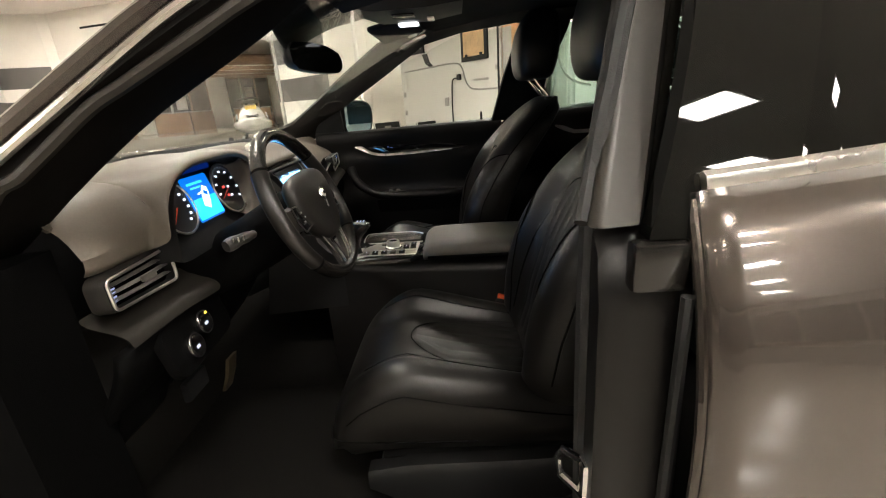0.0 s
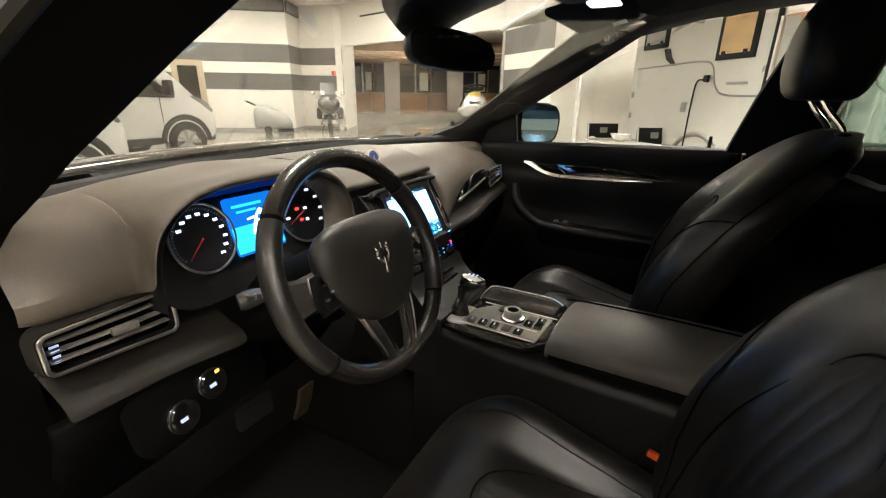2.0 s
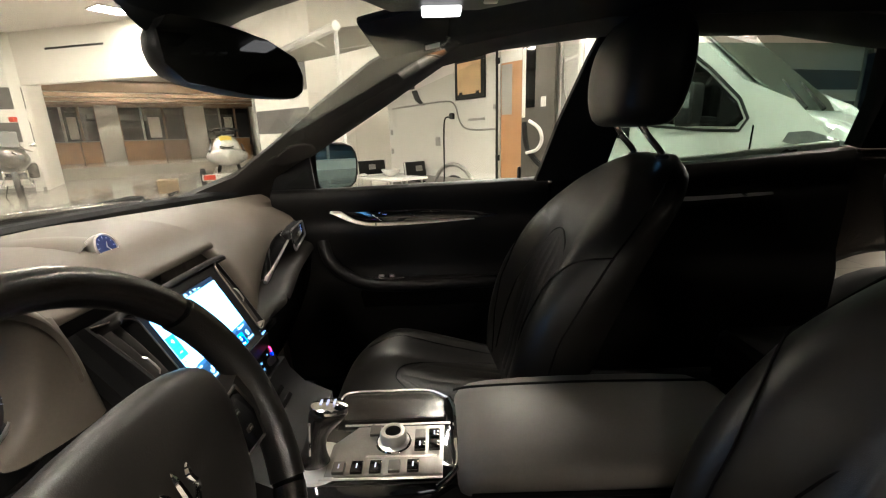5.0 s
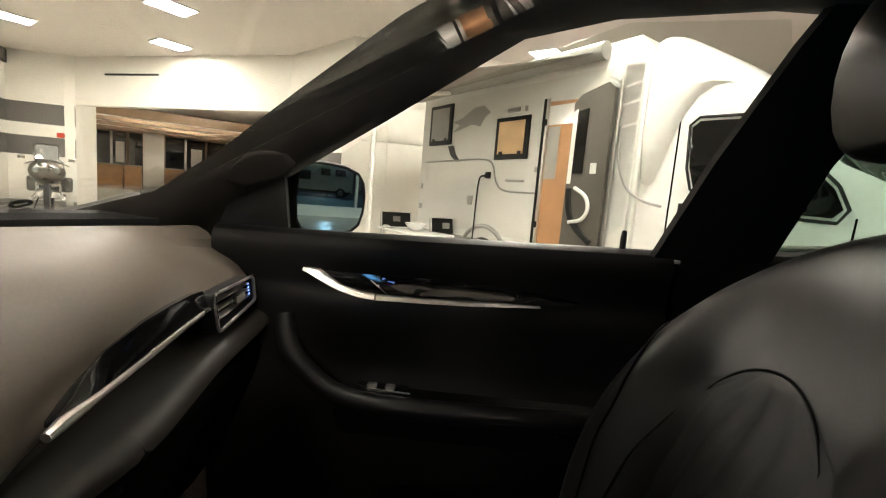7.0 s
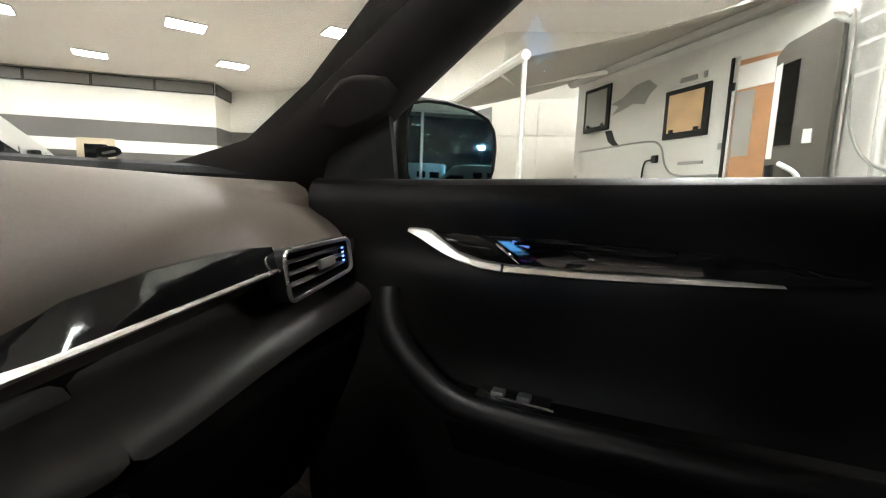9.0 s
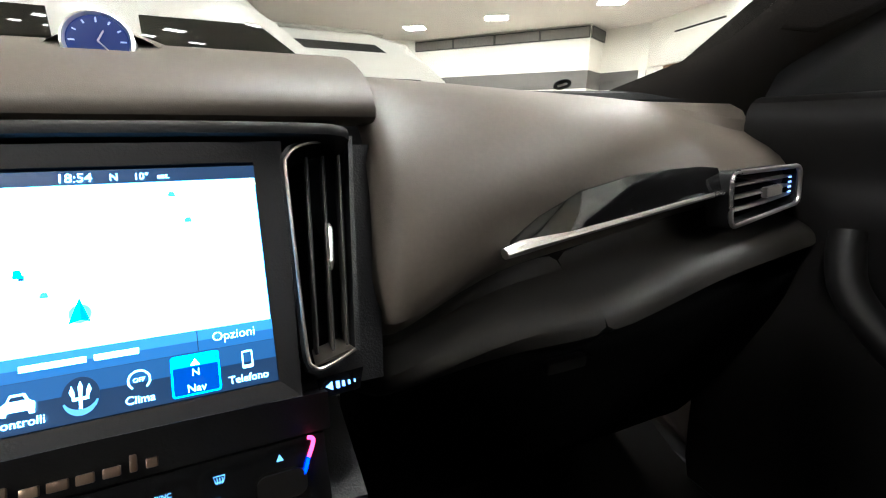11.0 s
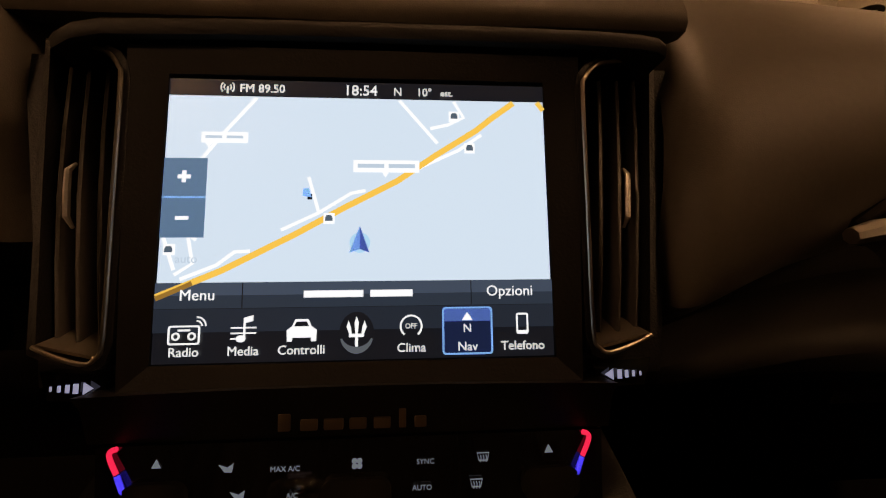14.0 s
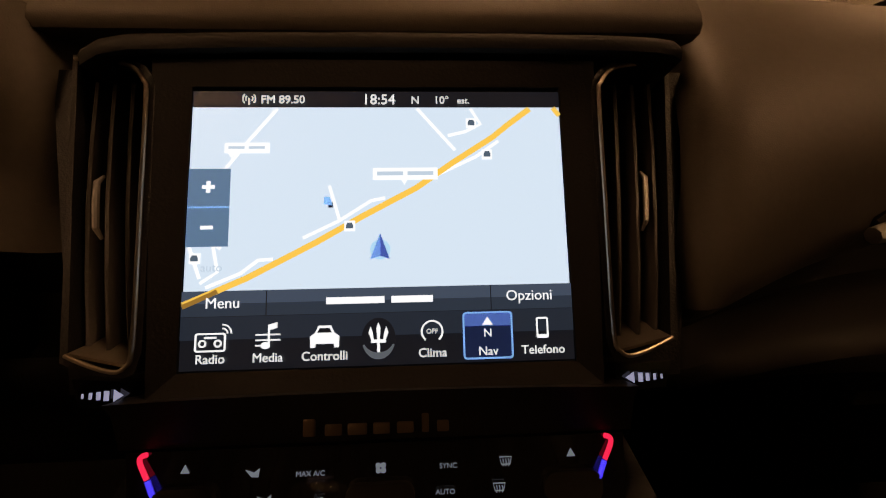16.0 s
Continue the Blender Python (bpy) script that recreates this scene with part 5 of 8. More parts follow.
for s in (-1, 1):
    vo = [(103.6, -3), (105, -10), (109, -15.5), (115.5, -18.5), (128, -20), (141, -20.5), (135, 44), (129, 110), (121, 113.5), (110, 117), (105, 115), (102.4, 106), (103, 50)]
    vo = [(s * u, v) for u, v in vo]
    bm = B()
    bm.faces.new([bm.verts.new(av(u, v, -0.022)) for u, v in vo])
    vent = thicken(part("centre_vent", bm, SOFT, car, "tall slatted centre air vent with a chrome edge", smooth=0), 0.003)
    o2 = [(u + s * 3 * (1 if abs(u) > 120 else -1), v + (3 if v > 60 else -3)) for u, v in vo]
    part("vent_shell", wall_ring(B(), o2, vo, -0.030, 0.004), PLASTIC, vent, smooth=20)
    path = [av(u, v, 0.0055) for u, v in (vo[5], vo[4], vo[3], vo[2], vo[1], vo[0], vo[12], vo[11], vo[10], vo[9], vo[8], vo[7])]
    part("vent_rim", sweep(B(), smooth_path(path, 3), 0.0010, 8), RIM_METAL, vent, "satin metal vent edge")
    bm = B()
    bm.faces.new([bm.verts.new(av(u, v, h)) for u, v, h in ((s * 106, 115.5, 0.004), (s * 129, 110.5, 0.004), (s * 124, 103, -0.018), (s * 107, 107, -0.018))])
    thicken(part("vent_floor", bm, RIM_METAL, vent, "satin metal foot of the vent", smooth=0), 0.0015)
    for a, b in ((116, 108.5), (125.5, 117.6), (135, 126)):
        bm = loft(B(), [[av(s * lerp(a, b, t) + du, lerp(-13, 109, t), -0.003 + dh + 0.003 * math.sin(math.pi * t)) for du, dh in ((-1.0, 0), (0, 0.001), (1.0, 0), (0.9, -0.016), (-0.9, -0.016))] for t in (0, 0.25, 0.5, 0.75, 1)])
        part("slat", bm, DARK_SLAT, vent, smooth=50)
    bm = sweep(B(), [av(s * 123.5, 34, 0.001), av(s * 123.4, 38, 0.005), av(s * 122.6, 48, 0.0055), av(s * 122, 58, 0.005), av(s * 121.8, 62, 0.001)], [0.0008, 0.0014, 0.0015, 0.0014, 0.0008], 8)
    part("thumb_tab", bm, CHROME, vent, "small chrome sliding tab")
    tri = [(s * 110.5, 128), (s * 114.5, 125.5), (s * 114.5, 130.5)]
    part("vent_mark", flat(tri, -0.004), LED_WHITE, vent, "lit white arrow mark", smooth=0)
    for k in range(4):
        u = s * (117.5 + 3.3 * k)
        w = 1.0 - 0.2 * k
        part("vent_mark", flat(rect(u - w, 126 + 0.3 * k, u + w, 130 - 0.4 * k), -0.004), LED_WHITE, vent, smooth=0)
    bm = flat([(s * 106, 123), (s * 134, 121), (s * 130, 133), (s * 108, 134)], -0.016, 0.010)
    part("vent_wheel", bm, PIANO, vent)

# screen
SCREEN_MAP = glow("screen_map", (0.168, 0.535, 1.000), 9.00)
SCREEN_DARK = glow("screen_dark", (0.159, 0.447, 1.000), 0.11)
SCREEN_BAR = glow("screen_bar", (0.089, 0.412, 1.000), 1.05)
SCREEN_BAR_LOW = glow("screen_bar_low", (0.084, 0.412, 1.000), 0.52)
SCREEN_BAND = glow("screen_band", (0.090, 0.409, 1.000), 0.33)
ROAD_WHITE = glow("road_white", (0.256, 0.611, 1.000), 10.40)
ROAD_YELLOW = glow("road_yellow", (0.93, 1.0, 0.30), 3.62)
INK = glow("screen_ink", (0.256, 0.611, 1.000), 10.40)
GREYINK = glow("screen_grey_ink", (0.155, 0.523, 1.000), 7.38)
SIGN_INK = glow("screen_sign_ink", (0.083, 0.451, 1.000), 1.60)
BLACKINK = glow("screen_black_ink", (0.141, 0.440, 1.000), 0.15)
NAVBLUE = glow("nav_blue", (0.000, 0.182, 1.000), 0.48)
NAVTOP = glow("nav_blue_top", (0.000, 0.189, 1.000), 3.93)
NAVRIM = glow("nav_rim", (0.000, 0.297, 1.000), 10.11)
CTRL = glow("zoom_button", (0.025, 0.373, 1.000), 2.93)
screen = part("touch_screen", flat(rect(-86, -8.2, 86, 118.4), -0.004, 0.0042), SCREEN_DARK, car, "lit navigation touch screen showing a map", smooth=0)


def scr(name, pts, h, mat, label=""):
    return part(name, flat(pts, h), mat, screen, label, smooth=0)


def put(name, s, size, u, v, h=0.0014, mat=INK, align="CENTER"):
    return words(name, s, size / 1000, S @ Matrix.Translation((u / 1000, -v / 1000, h)), mat, screen, align, depth=0.0001)


scr("map", rect(-85.5, 0, 85.5, 84.5), 0.0004, SCREEN_MAP, "pale blue map with roads")
bm = ribbon([(-85.5, 90.5), (-58.9, 79.3), (-28.8, 63.8), (-8.3, 52.2), (16.5, 39.1), (33.9, 27.0), (52.9, 14.8), (60, 9.0), (71.0, 0.9)], 2.7, 0.0008)
part("main_road", bm, ROAD_YELLOW, screen, "yellow main road", smooth=0)
part("main_road", ribbon([(82.5, 0.3), (85.4, 4.2)], 2.2, 0.0008), ROAD_YELLOW, screen, smooth=0)
for k, r in enumerate(([(-34.7, 61.7), (-18.6, 54.0), (-4.4, 45.0), (2.1, 43.6)], [(-23.2, 37.6), (-18.6, 53.4)], [(16, 38.5), (28.5, 31.9), (44.6, 24.3), (55.5, 16.7)],
                       [(17.3, 0.5), (34.9, 21.1)], [(31.6, 14.0), (40, 12), (47.3, 8.4), (42.7, 0.6)], [(-85.2, 43.6), (-69.9, 29.6), (-59.9, 16.2), (-47.2, 0.6)],
                       [(-83.3, 51.8), (-75.6, 55.7), (-71.4, 76.2), (-78.7, 81.1)], [(-84.2, 63.3), (-76, 62), (-70.4, 66.0)], [(-84, 65), (-79, 79)], [(-76.2, 83), (-61.4, 77), (-54, 71.3), (-47.7, 71.0)])):
    part("street", ribbon(r, 1.5, 0.00055 + 0.00002 * k), ROAD_WHITE, screen, "white street" if k == 0 else "", smooth=0)
for u0, v0, u1, v1, bu in ((-70.2, 17.3, -50.1, 22.3, -67.0), (-3.4, 29.7, 26.4, 35.3, 11)):
    scr("street_label", rect(u0, v0, u1, v1) , 0.0013, INK, "white street name label")
    scr("label_tip", [(bu - 1.5, v1), (bu + 1.5, v1), (bu, v1 + 2.4)], 0.0013, INK)
    w = (u1 - u0 - 4) / 2
    for a, b in ((u0 + 2, u0 + 2 + w - 1), (u0 + 2 + w + 1, u1 - 2)):
        scr("label_bar", rect(a, v0 + 1.9, b, v1 - 1.9), 0.0018, GREYINK)
for u, v in ((-13.8, 56.6), (49.7, 23.5), (42.7, 8.2), (-81.0, 70.2)):
    scr("map_sign", rect(u - 2.4, v - 2.4, u + 2.4, v + 2.4), 0.0013, ROAD_WHITE, "small square map sign")
    scr("map_sign_mark", [(u - 1.6, v + 1.2), (u - 1.6, v - 0.2), (u - 1.0, v - 1.4), (u + 1.0, v - 1.4), (u + 1.6, v - 0.2), (u + 1.6, v + 1.2)], 0.0018, SIGN_INK)
scr("map_pin", [(-25.2, 43), (-22.8, 43), (-21.6, 47), (-25.5, 46.4)], 0.0013, NAVRIM, "small blue map pin")
scr("map_pin", rect(-23.4, 45.6, -21.4, 48), 0.0012, BLACKINK)
scr("position_halo", [(-0.2 + 4.6 * math.cos(a), 67.5 + 4.6 * math.sin(a)) for a in [2 * math.pi * i / 20 for i in range(20)]], 0.0010, glow("halo_blue", (0.065, 0.478, 1.000), 8.95))
scr("position_arrow", [(-0.2, 60.1), (-4.7, 71.9), (-0.2, 70.4)], 0.0014, glow("arrow_blue", (0.000, 0.248, 1.000), 7.59), "blue position arrow")
scr("position_arrow", [(-0.2, 60.1), (-0.2, 70.4), (4.0, 71.9)], 0.0014, glow("arrow_dark", (0.000, 0.142, 1.000), 3.77))
scr("zoom_button", rect(-85.3, 29.5, -67.1, 46.9), 0.0012, CTRL, "zoom button on the map")
scr("zoom_button", rect(-85.3, 47.6, -67.1, 65.0), 0.0012, CTRL)
scr("zoom_line", rect(-85.3, 46.9, -67.1, 47.6), 0.0013, NAVRIM)
scr("zoom_sign", rect(-79, 37.2, -73.6, 38.9), 0.0018, INK)
scr("zoom_sign", rect(-77.15, 35.4, -75.45, 40.7), 0.0019, INK)
scr("zoom_sign", rect(-79, 55.7, -73.6, 57.3), 0.0018, INK)
put("map_word", "auto", 5.2, -73.7, 74.4, mat=GREYINK)
scr("menu_bar", rect(-86, 84.5, 86, 90.0), 0.0006, SCREEN_BAR, "slate grey menu bar")
scr("menu_bar_foot", rect(-86, 90.0, 86, 95.5), 0.0006, SCREEN_BAR_LOW, "darker lower half of the menu bar")
part("main_road", ribbon([(-85.5, 91.2), (-74, 86.2), (-71, 84.7)], 2.0, 0.0010), glow("road_dim", (1.000, 0.883, 0.304), 1.15), screen, smooth=0)
for u in (-49.8, 49.0):
    scr("bar_divider", rect(u - 0.2, 84.6, u + 0.2, 95.4), 0.0011, BLACKINK)
put("menu_word", "Menu", 6.6, -68.4, 90.0)
put("menu_word", "Opzioni", 6.6, 66.4, 89.6)
for a, b in ((-24, 1.5), (4.5, 23)):
    scr("place_bar", rect(a, 88.4, b, 91.4), 0.0011, INK, "place name as plain bars")
scr("icon_band", rect(-86, 95.7, 86, 105.5), 0.0005, SCREEN_BAND, "dark icon band")
# status line
for k in range(2):
    bm = sweep(B(), [at(-60.2 + (1.6 + 1.3 * k) * math.cos(a) * sgn, -4.2 + (1.6 + 1.3 * k) * math.sin(a), 0.001) for sgn in (1,) for a in [radians(-45 + 90 * i / 6) for i in range(7)]], 0.00025, 4)
    part("aerial_arc", bm, INK, screen)
    bm = sweep(B(), [at(-60.2 - (1.6 + 1.3 * k) * math.cos(a), -4.2 + (1.6 + 1.3 * k) * math.sin(a), 0.001) for a in [radians(-45 + 90 * i / 6) for i in range(7)]], 0.00025, 4)
    part("aerial_arc", bm, INK, screen)
scr("aerial_mast", rect(-60.5, -4.4, -59.9, -1.4), 0.0008, INK)
put("status_word", "FM 89.50", 5.4, -54.8, -3.4, align="LEFT")
put("status_word", "18:54", 7.0, -0.4, -3.4)
put("status_word", "N", 5.2, 16.6, -3.2)
put("status_word", "10°", 5.2, 29.0, -3.2)
put("status_word", "est.", 4.2, 39.4, -3.0)
# icons
ICONS = [(-72.7, "Radio"), (-48.6, "Media"), (-24.4, "Controlli"), (22.4, "Clima"), (47.0, "Nav"), (71.6, "Telefono")]
for u, s in ICONS:
    put("icon_word", s, 5.4, u, 113.7)
bm = ring_frame(B(), [((-73 + x) / 1000, -(106.5 + y) / 1000) for x, y in rounded(13, 8, 1, 2)], [((-73 + x) / 1000, -(106.5 + y) / 1000) for x, y in rounded(11.6, 6.6, 0.6, 2)], 0.0003, S @ Matrix.Translation((0, 0, 0.001)))
part("radio_icon", bm, INK, screen, "white radio icon", smooth=0)
for u in (-76.3, -69.8):
    bm = ring_frame(B(), [((u + x) / 1000, -(107 + y) / 1000) for x, y in disc(1.7, 12)], [((u + x) / 1000, -(107 + y) / 1000) for x, y in disc(1.0, 12)], 0.0003, S @ Matrix.Translation((0, 0, 0.001)))
    part("radio_icon", bm, INK, screen, smooth=0)
scr("radio_icon", rect(-75.5, 104.1, -70.5, 104.9), 0.001, INK)
for r in (2.2, 3.8):
    bm = sweep(B(), [at(-68 + r * math.cos(a), 102.8 - r * math.sin(a), 0.0012) for a in [radians(90 * i / 5) for i in range(6)]], 0.0003, 4)
    part("radio_wave", bm, INK, screen)
for k, v in enumerate((103.5, 105.8, 108.1)):
    scr("media_icon", rect(-54, v, -43.5 if k < 2 else -50, v + 0.6), 0.001, INK)
scr("media_note", rect(-48.7, 99.6, -47.9, 108.6), 0.0012, INK, "white music note icon")
scr("media_note", [(-48.7, 99.6), (-44.8, 98.6), (-44.8, 101), (-48.7, 102)], 0.0012, INK)
scr("media_note", [(-49.7 + 2.0 * math.cos(a), 108.4 + 1.5 * math.sin(a)) for a in [2 * math.pi * i / 12 for i in range(12)]], 0.0012, INK)
scr("car_icon", [(-30.6, 110), (-30.8, 105.2), (-28.6, 103.6), (-27.2, 100.6), (-21.8, 100.6), (-20.4, 103.6), (-18.2, 105.2), (-18.4, 110), (-20.4, 110), (-20.6, 108.4), (-28.4, 108.4), (-28.6, 110)], 0.001, INK, "white car icon")
scr("car_icon_glass", [(-27.6, 103.6), (-26.6, 101.6), (-22.4, 101.6), (-21.4, 103.6)], 0.0014, SCREEN_DARK)
scr("logo_disc", [(-1.2 + 7.4 * math.cos(a), 106.8 + 9.0 * math.sin(a)) for a in [2 * math.pi * i / 28 for i in range(28)]], 0.0009, SCREEN_DARK, "dark oval with a plain pronged shape")
scr("logo_shine", [(-1.2 + 7.3 * math.cos(a), 106.8 + 8.9 * math.sin(a)) for a in [radians(18 + 144 * i / 16) for i in range(17)]] + [(-1.2 + 6.6 * math.cos(a), 107.2 + 5.6 * math.sin(a)) for a in [radians(160 - 140 * i / 16) for i in range(17)]], 0.0010, glow("logo_shine", (0.187, 0.537, 1.000), 1.26), "grey sheen along the lower edge of the oval")
for dx, v0 in ((-3.4, 101.6), (0, 99.8), (3.4, 101.6)):
    scr("logo_prong", [(-1.2 + dx, v0), (-0.3 + dx, v0 + 2.6), (-0.7 + dx * 0.75, 107.5), (-1.7 + dx * 0.75, 107.5), (-2.1 + dx, v0 + 2.6)], 0.0014, INK)
scr("logo_prong", rect(-4.4, 107.2, 2.0, 108.6), 0.0014, INK)
scr("logo_prong", rect(-1.8, 108.2, -0.6, 112.6), 0.0014, INK)
bm = sweep(B(), [at(22.3 + 4.6 * math.cos(a), 104.4 + 4.6 * math.sin(a), 0.0012) for a in [radians(130 + 280 * i / 20) for i in range(21)]], 0.0005, 4)
part("clima_icon", bm, INK, screen, "white ring icon")
put("clima_word", "OFF", 3.0, 22.3, 104.4)
scr("nav_button", rect(36.6, 97, 57.6, 116.4), 0.0008, NAVBLUE, "blue lit button with a bright edge")
scr("nav_sheen", rect(36.9, 97.3, 57.3, 102.6), 0.0010, NAVTOP, "brighter upper part of the lit button")
bm = ring_frame(B(), [((47.1 + x) / 1000, -(106.7 + y) / 1000) for x, y in rounded(22.2, 20.6, 1.4, 2)], [((47.1 + x) / 1000, -(106.7 + y) / 1000) for x, y in rounded(20.8, 19.2, 1.0, 2)], 0.0004, S @ Matrix.Translation((0, 0, 0.001)))
part("nav_rim", bm, NAVRIM, screen, smooth=0)
scr("nav_arrow", [(47, 98.6), (49.4, 102.2), (44.6, 102.2)], 0.0013, INK)
put("nav_word", "N", 5.0, 47.0, 105.8)
bm = ring_frame(B(), [((71.7 + x) / 1000, -(104 + y) / 1000) for x, y in rounded(5.4, 9.2, 0.8, 2)], [((71.7 + x) / 1000, -(103.6 + y) / 1000) for x, y in rounded(4.0, 6.8, 0.3, 2)], 0.0003, S @ Matrix.Translation((0, 0, 0.001)))
part("phone_icon", bm, INK, screen, "white telephone icon", smooth=0)

# climate panel, a little steeper than the screen
bm = loft(B(), [[at(u, 151, -0.001), at(u, 186, -0.004), at(u, 192, -0.012), at(u, 192, -0.03), at(u, 151, -0.03)] for u in (-106, -60, 0, 60, 106)])
climate = part("climate_panel", bm, PIANO, car, "gloss black climate panel with white marks", smooth=30)
MARK = glow("panel_mark", (0.195, 0.526, 1.000), 1.80)
LIT_RED = glow("lit_red", (1.000, 0.046, 0.196), 4.64)
LIT_BLUE = glow("lit_blue", (0.000, 0.021, 1.000), 9.95)


def hv(name, pts, mat=MARK, h=0.001, label=""):
    mid = sum(v for u, v in pts) / len(pts)
    return part(name, flat(pts, h - 0.0017 - 0.003 * (mid - 151) / 35), mat, climate, label, smooth=0)


def hvw(s, size, u, v):
    return words("panel_word", s, size / 1000, S @ Matrix.Translation((u / 1000, -v / 1000, -0.0012)), MARK, climate, depth=0.0001)


for s in (-1, 1):
    bm = sweep(B(), smooth_path([at(s * 97, 151.5, 0.0), at(s * 99.4, 152.5, 0.0), at(s * 99.6, 155, 0.0), at(s * 96.5, 161.5, 0.0)], 3), 0.0011, 6)
    part("warm_mark", bm, LIT_RED, climate, "red lit temperature mark")
    bm = sweep(B(), [at(s * 96.3, 162, 0.0), at(s * 93.4, 169, 0.0)], 0.0011, 6)
    part("cool_mark", bm, LIT_BLUE, climate, "blue lit temperature mark")
    hv("up_mark", [(s * 82, 156.5), (s * 82 - 1.9, 160), (s * 82 + 1.9, 160)])
    bm = flat([(s * 82 + x, 172 + y) for x, y in rounded(25, 13, 5, 4)], -0.006, 0.007)
    part("temperature_key", bm, DARKMETAL, climate, "dark metal rocker key")
bm = flat([(x - 1, 174 + y) for x, y in rounded(29, 14, 5, 4)], -0.006, 0.007)
part("fan_key", bm, DARKMETAL, climate, "dark metal rocker key")
for k in range(4):
    a = radians(45 + 90 * k)
    hv("fan_mark", [(-0.8 + 1.5 * math.cos(a) + 1.2 * math.cos(t), 161.4 + 1.5 * math.sin(a) + 1.2 * math.sin(t)) for t in [2 * math.pi * i / 8 for i in range(8)]])
hvw("MAX A/C", 3.0, -30.4, 162.4)
hvw("A/C", 3.0, -27.3, 173.1)
hvw("SYNC", 3.0, 28.1, 161.7)
hvw("AUTO", 3.0, 26.6, 172.2)
for u, v in ((53.0, 160.6), (49.8, 171.2)):
    bm = sweep(B(), [at(u + x, v + y, -0.001) for x, y in ((-2.6, -1.6), (2.6, -1.6), (1.8, 1.4), (-1.8, 1.4))], 0.0003, 4, closed=True)
    part("demist_mark", bm, MARK, climate)
    for k in (-1, 0, 1):
        bm = sweep(B(), [at(u + k * 1.2, v - 0.8, -0.001), at(u + k * 1.2 + 0.3, v + 0.4, -0.001), at(u + k * 1.2, v + 2.2, -0.001)], 0.00022, 4)
        part("demist_mark", bm, MARK, climate)
for u, v in ((-54.4, 161.3), (-49.8, 172.5)):
    hv("air_mark", [(u - 3, v - 1.6), (u + 0.5, v - 0.4), (u + 3, v - 2), (u + 2.4, v + 1.6), (u - 0.5, v + 1.4)])
bm = loft(B(), [[Vector((x, y, z)) for y, z in ((-0.088, 0.852), (-0.095, 0.83), (-0.12, 0.80), (-0.17, 0.775), (-0.17, 0.62), (0.10, 0.60), (0.05, 0.86))] for x in (-0.125, -0.06, 0, 0.06, 0.125)])
part("stack_base", bm, PLASTIC, car, "black lower centre stack", smooth=50)
for dy in (0.0, 0.014):
    part("key_row", box(B(), (0, -0.100 - dy * 0.9, 0.826 - dy), (0.13, 0.004, 0.009), 0.0015, Euler((radians(-35), 0, 0)).to_matrix()), PIANO, car, "row of gloss black keys")

# clock on the dashboard
CK = axes((0, 0.100, 1.104), (1, 0, 0), (0, 0.30, 0.954)) @ Matrix.Diagonal((0.8, 0.8, 0.8, 1))
clock = part("dashboard_clock", lathe(B(), [(0.021, -0.03), (0.026, -0.012), (0.0265, 0.002), (0.024, 0.004), (0.0225, 0.001), (0, 0.001)], 32, CK), CHROME, car, "round analogue clock with a blue face and chrome case")
part("clock_face", lathe(B(), [(0.0222, 0.0008), (0.0222, 0.0016), (0, 0.0016)], 32, CK), glow("clock_face", (0.02, 0.05, 0.22), 0.5), clock, "dark blue dial")
bm = B()
for i in range(12):
    a = radians(30 * i)
    box(bm, (0, 0, 0), (0.0045 if i % 3 == 0 else 0.003, 0.0012, 0.0003))
    bmesh.ops.transform(bm, matrix=CK @ Matrix.Translation((0.018 * math.cos(a), 0.018 * math.sin(a), 0.0019)) @ Matrix.Rotation(a, 4, "Z"), verts=bm.verts[-8:])
part("clock_scale", bm, LED_SOFT, clock, smooth=0)
for a, L in ((radians(62), 0.010), (radians(-50), 0.015)):
    part("clock_finger", sweep(B(), [CK @ Vector((0, 0, 0.0024)), CK @ Vector((L * math.cos(a), L * math.sin(a), 0.0024))], 0.0006, 5), CHROME, clock, "thin clock pointer")
bm = loft(B(), [[Vector((w * math.cos(a), y, z + h * math.sin(a))) for a in [math.pi * i / 12 for i in range(13)]] for y, w, z, h in ((0.24, 0.045, 1.105, 0.012), (0.16, 0.046, 1.098, 0.024), (0.112, 0.040, 1.092, 0.022))], closed=False)
part("clock_pod", bm, DASH, car, "leather pod behind the clock", smooth=60, sub=1)

# ---- centre console ----
PLATE = material("plate_metal", (0.36, 0.34, 0.31), 0.32, 0.9, vary=0.1, scale=30, fine=300, bump=0.05)


def console_ring(y, x0, x1, z, z0=0.36, r=0.025):
    return [Vector(p) for p in ((x0, y, z0), (x1, y, z0), (x1, y, z - r), (x1 - r * 0.3, y, z - r * 0.3), (x1 - r, y, z), (x0 + r, y, z), (x0 + r * 0.3, y, z - r * 0.3), (x0, y, z - r))]


bm = loft(B(), [console_ring(y, -w, w, z) for y, w, z in ((-0.09, 0.115, 0.80), (-0.16, 0.125, 0.763), (-0.25, 0.135, 0.752), (-0.42, 0.138, 0.748), (-0.60, 0.138, 0.74), (-0.98, 0.135, 0.735))])
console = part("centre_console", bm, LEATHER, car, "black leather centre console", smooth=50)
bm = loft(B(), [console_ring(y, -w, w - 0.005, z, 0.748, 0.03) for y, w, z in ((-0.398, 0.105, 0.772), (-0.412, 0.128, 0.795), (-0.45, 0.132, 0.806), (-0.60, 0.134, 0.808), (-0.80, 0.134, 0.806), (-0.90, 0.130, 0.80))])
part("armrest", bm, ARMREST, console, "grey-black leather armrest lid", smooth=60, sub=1)
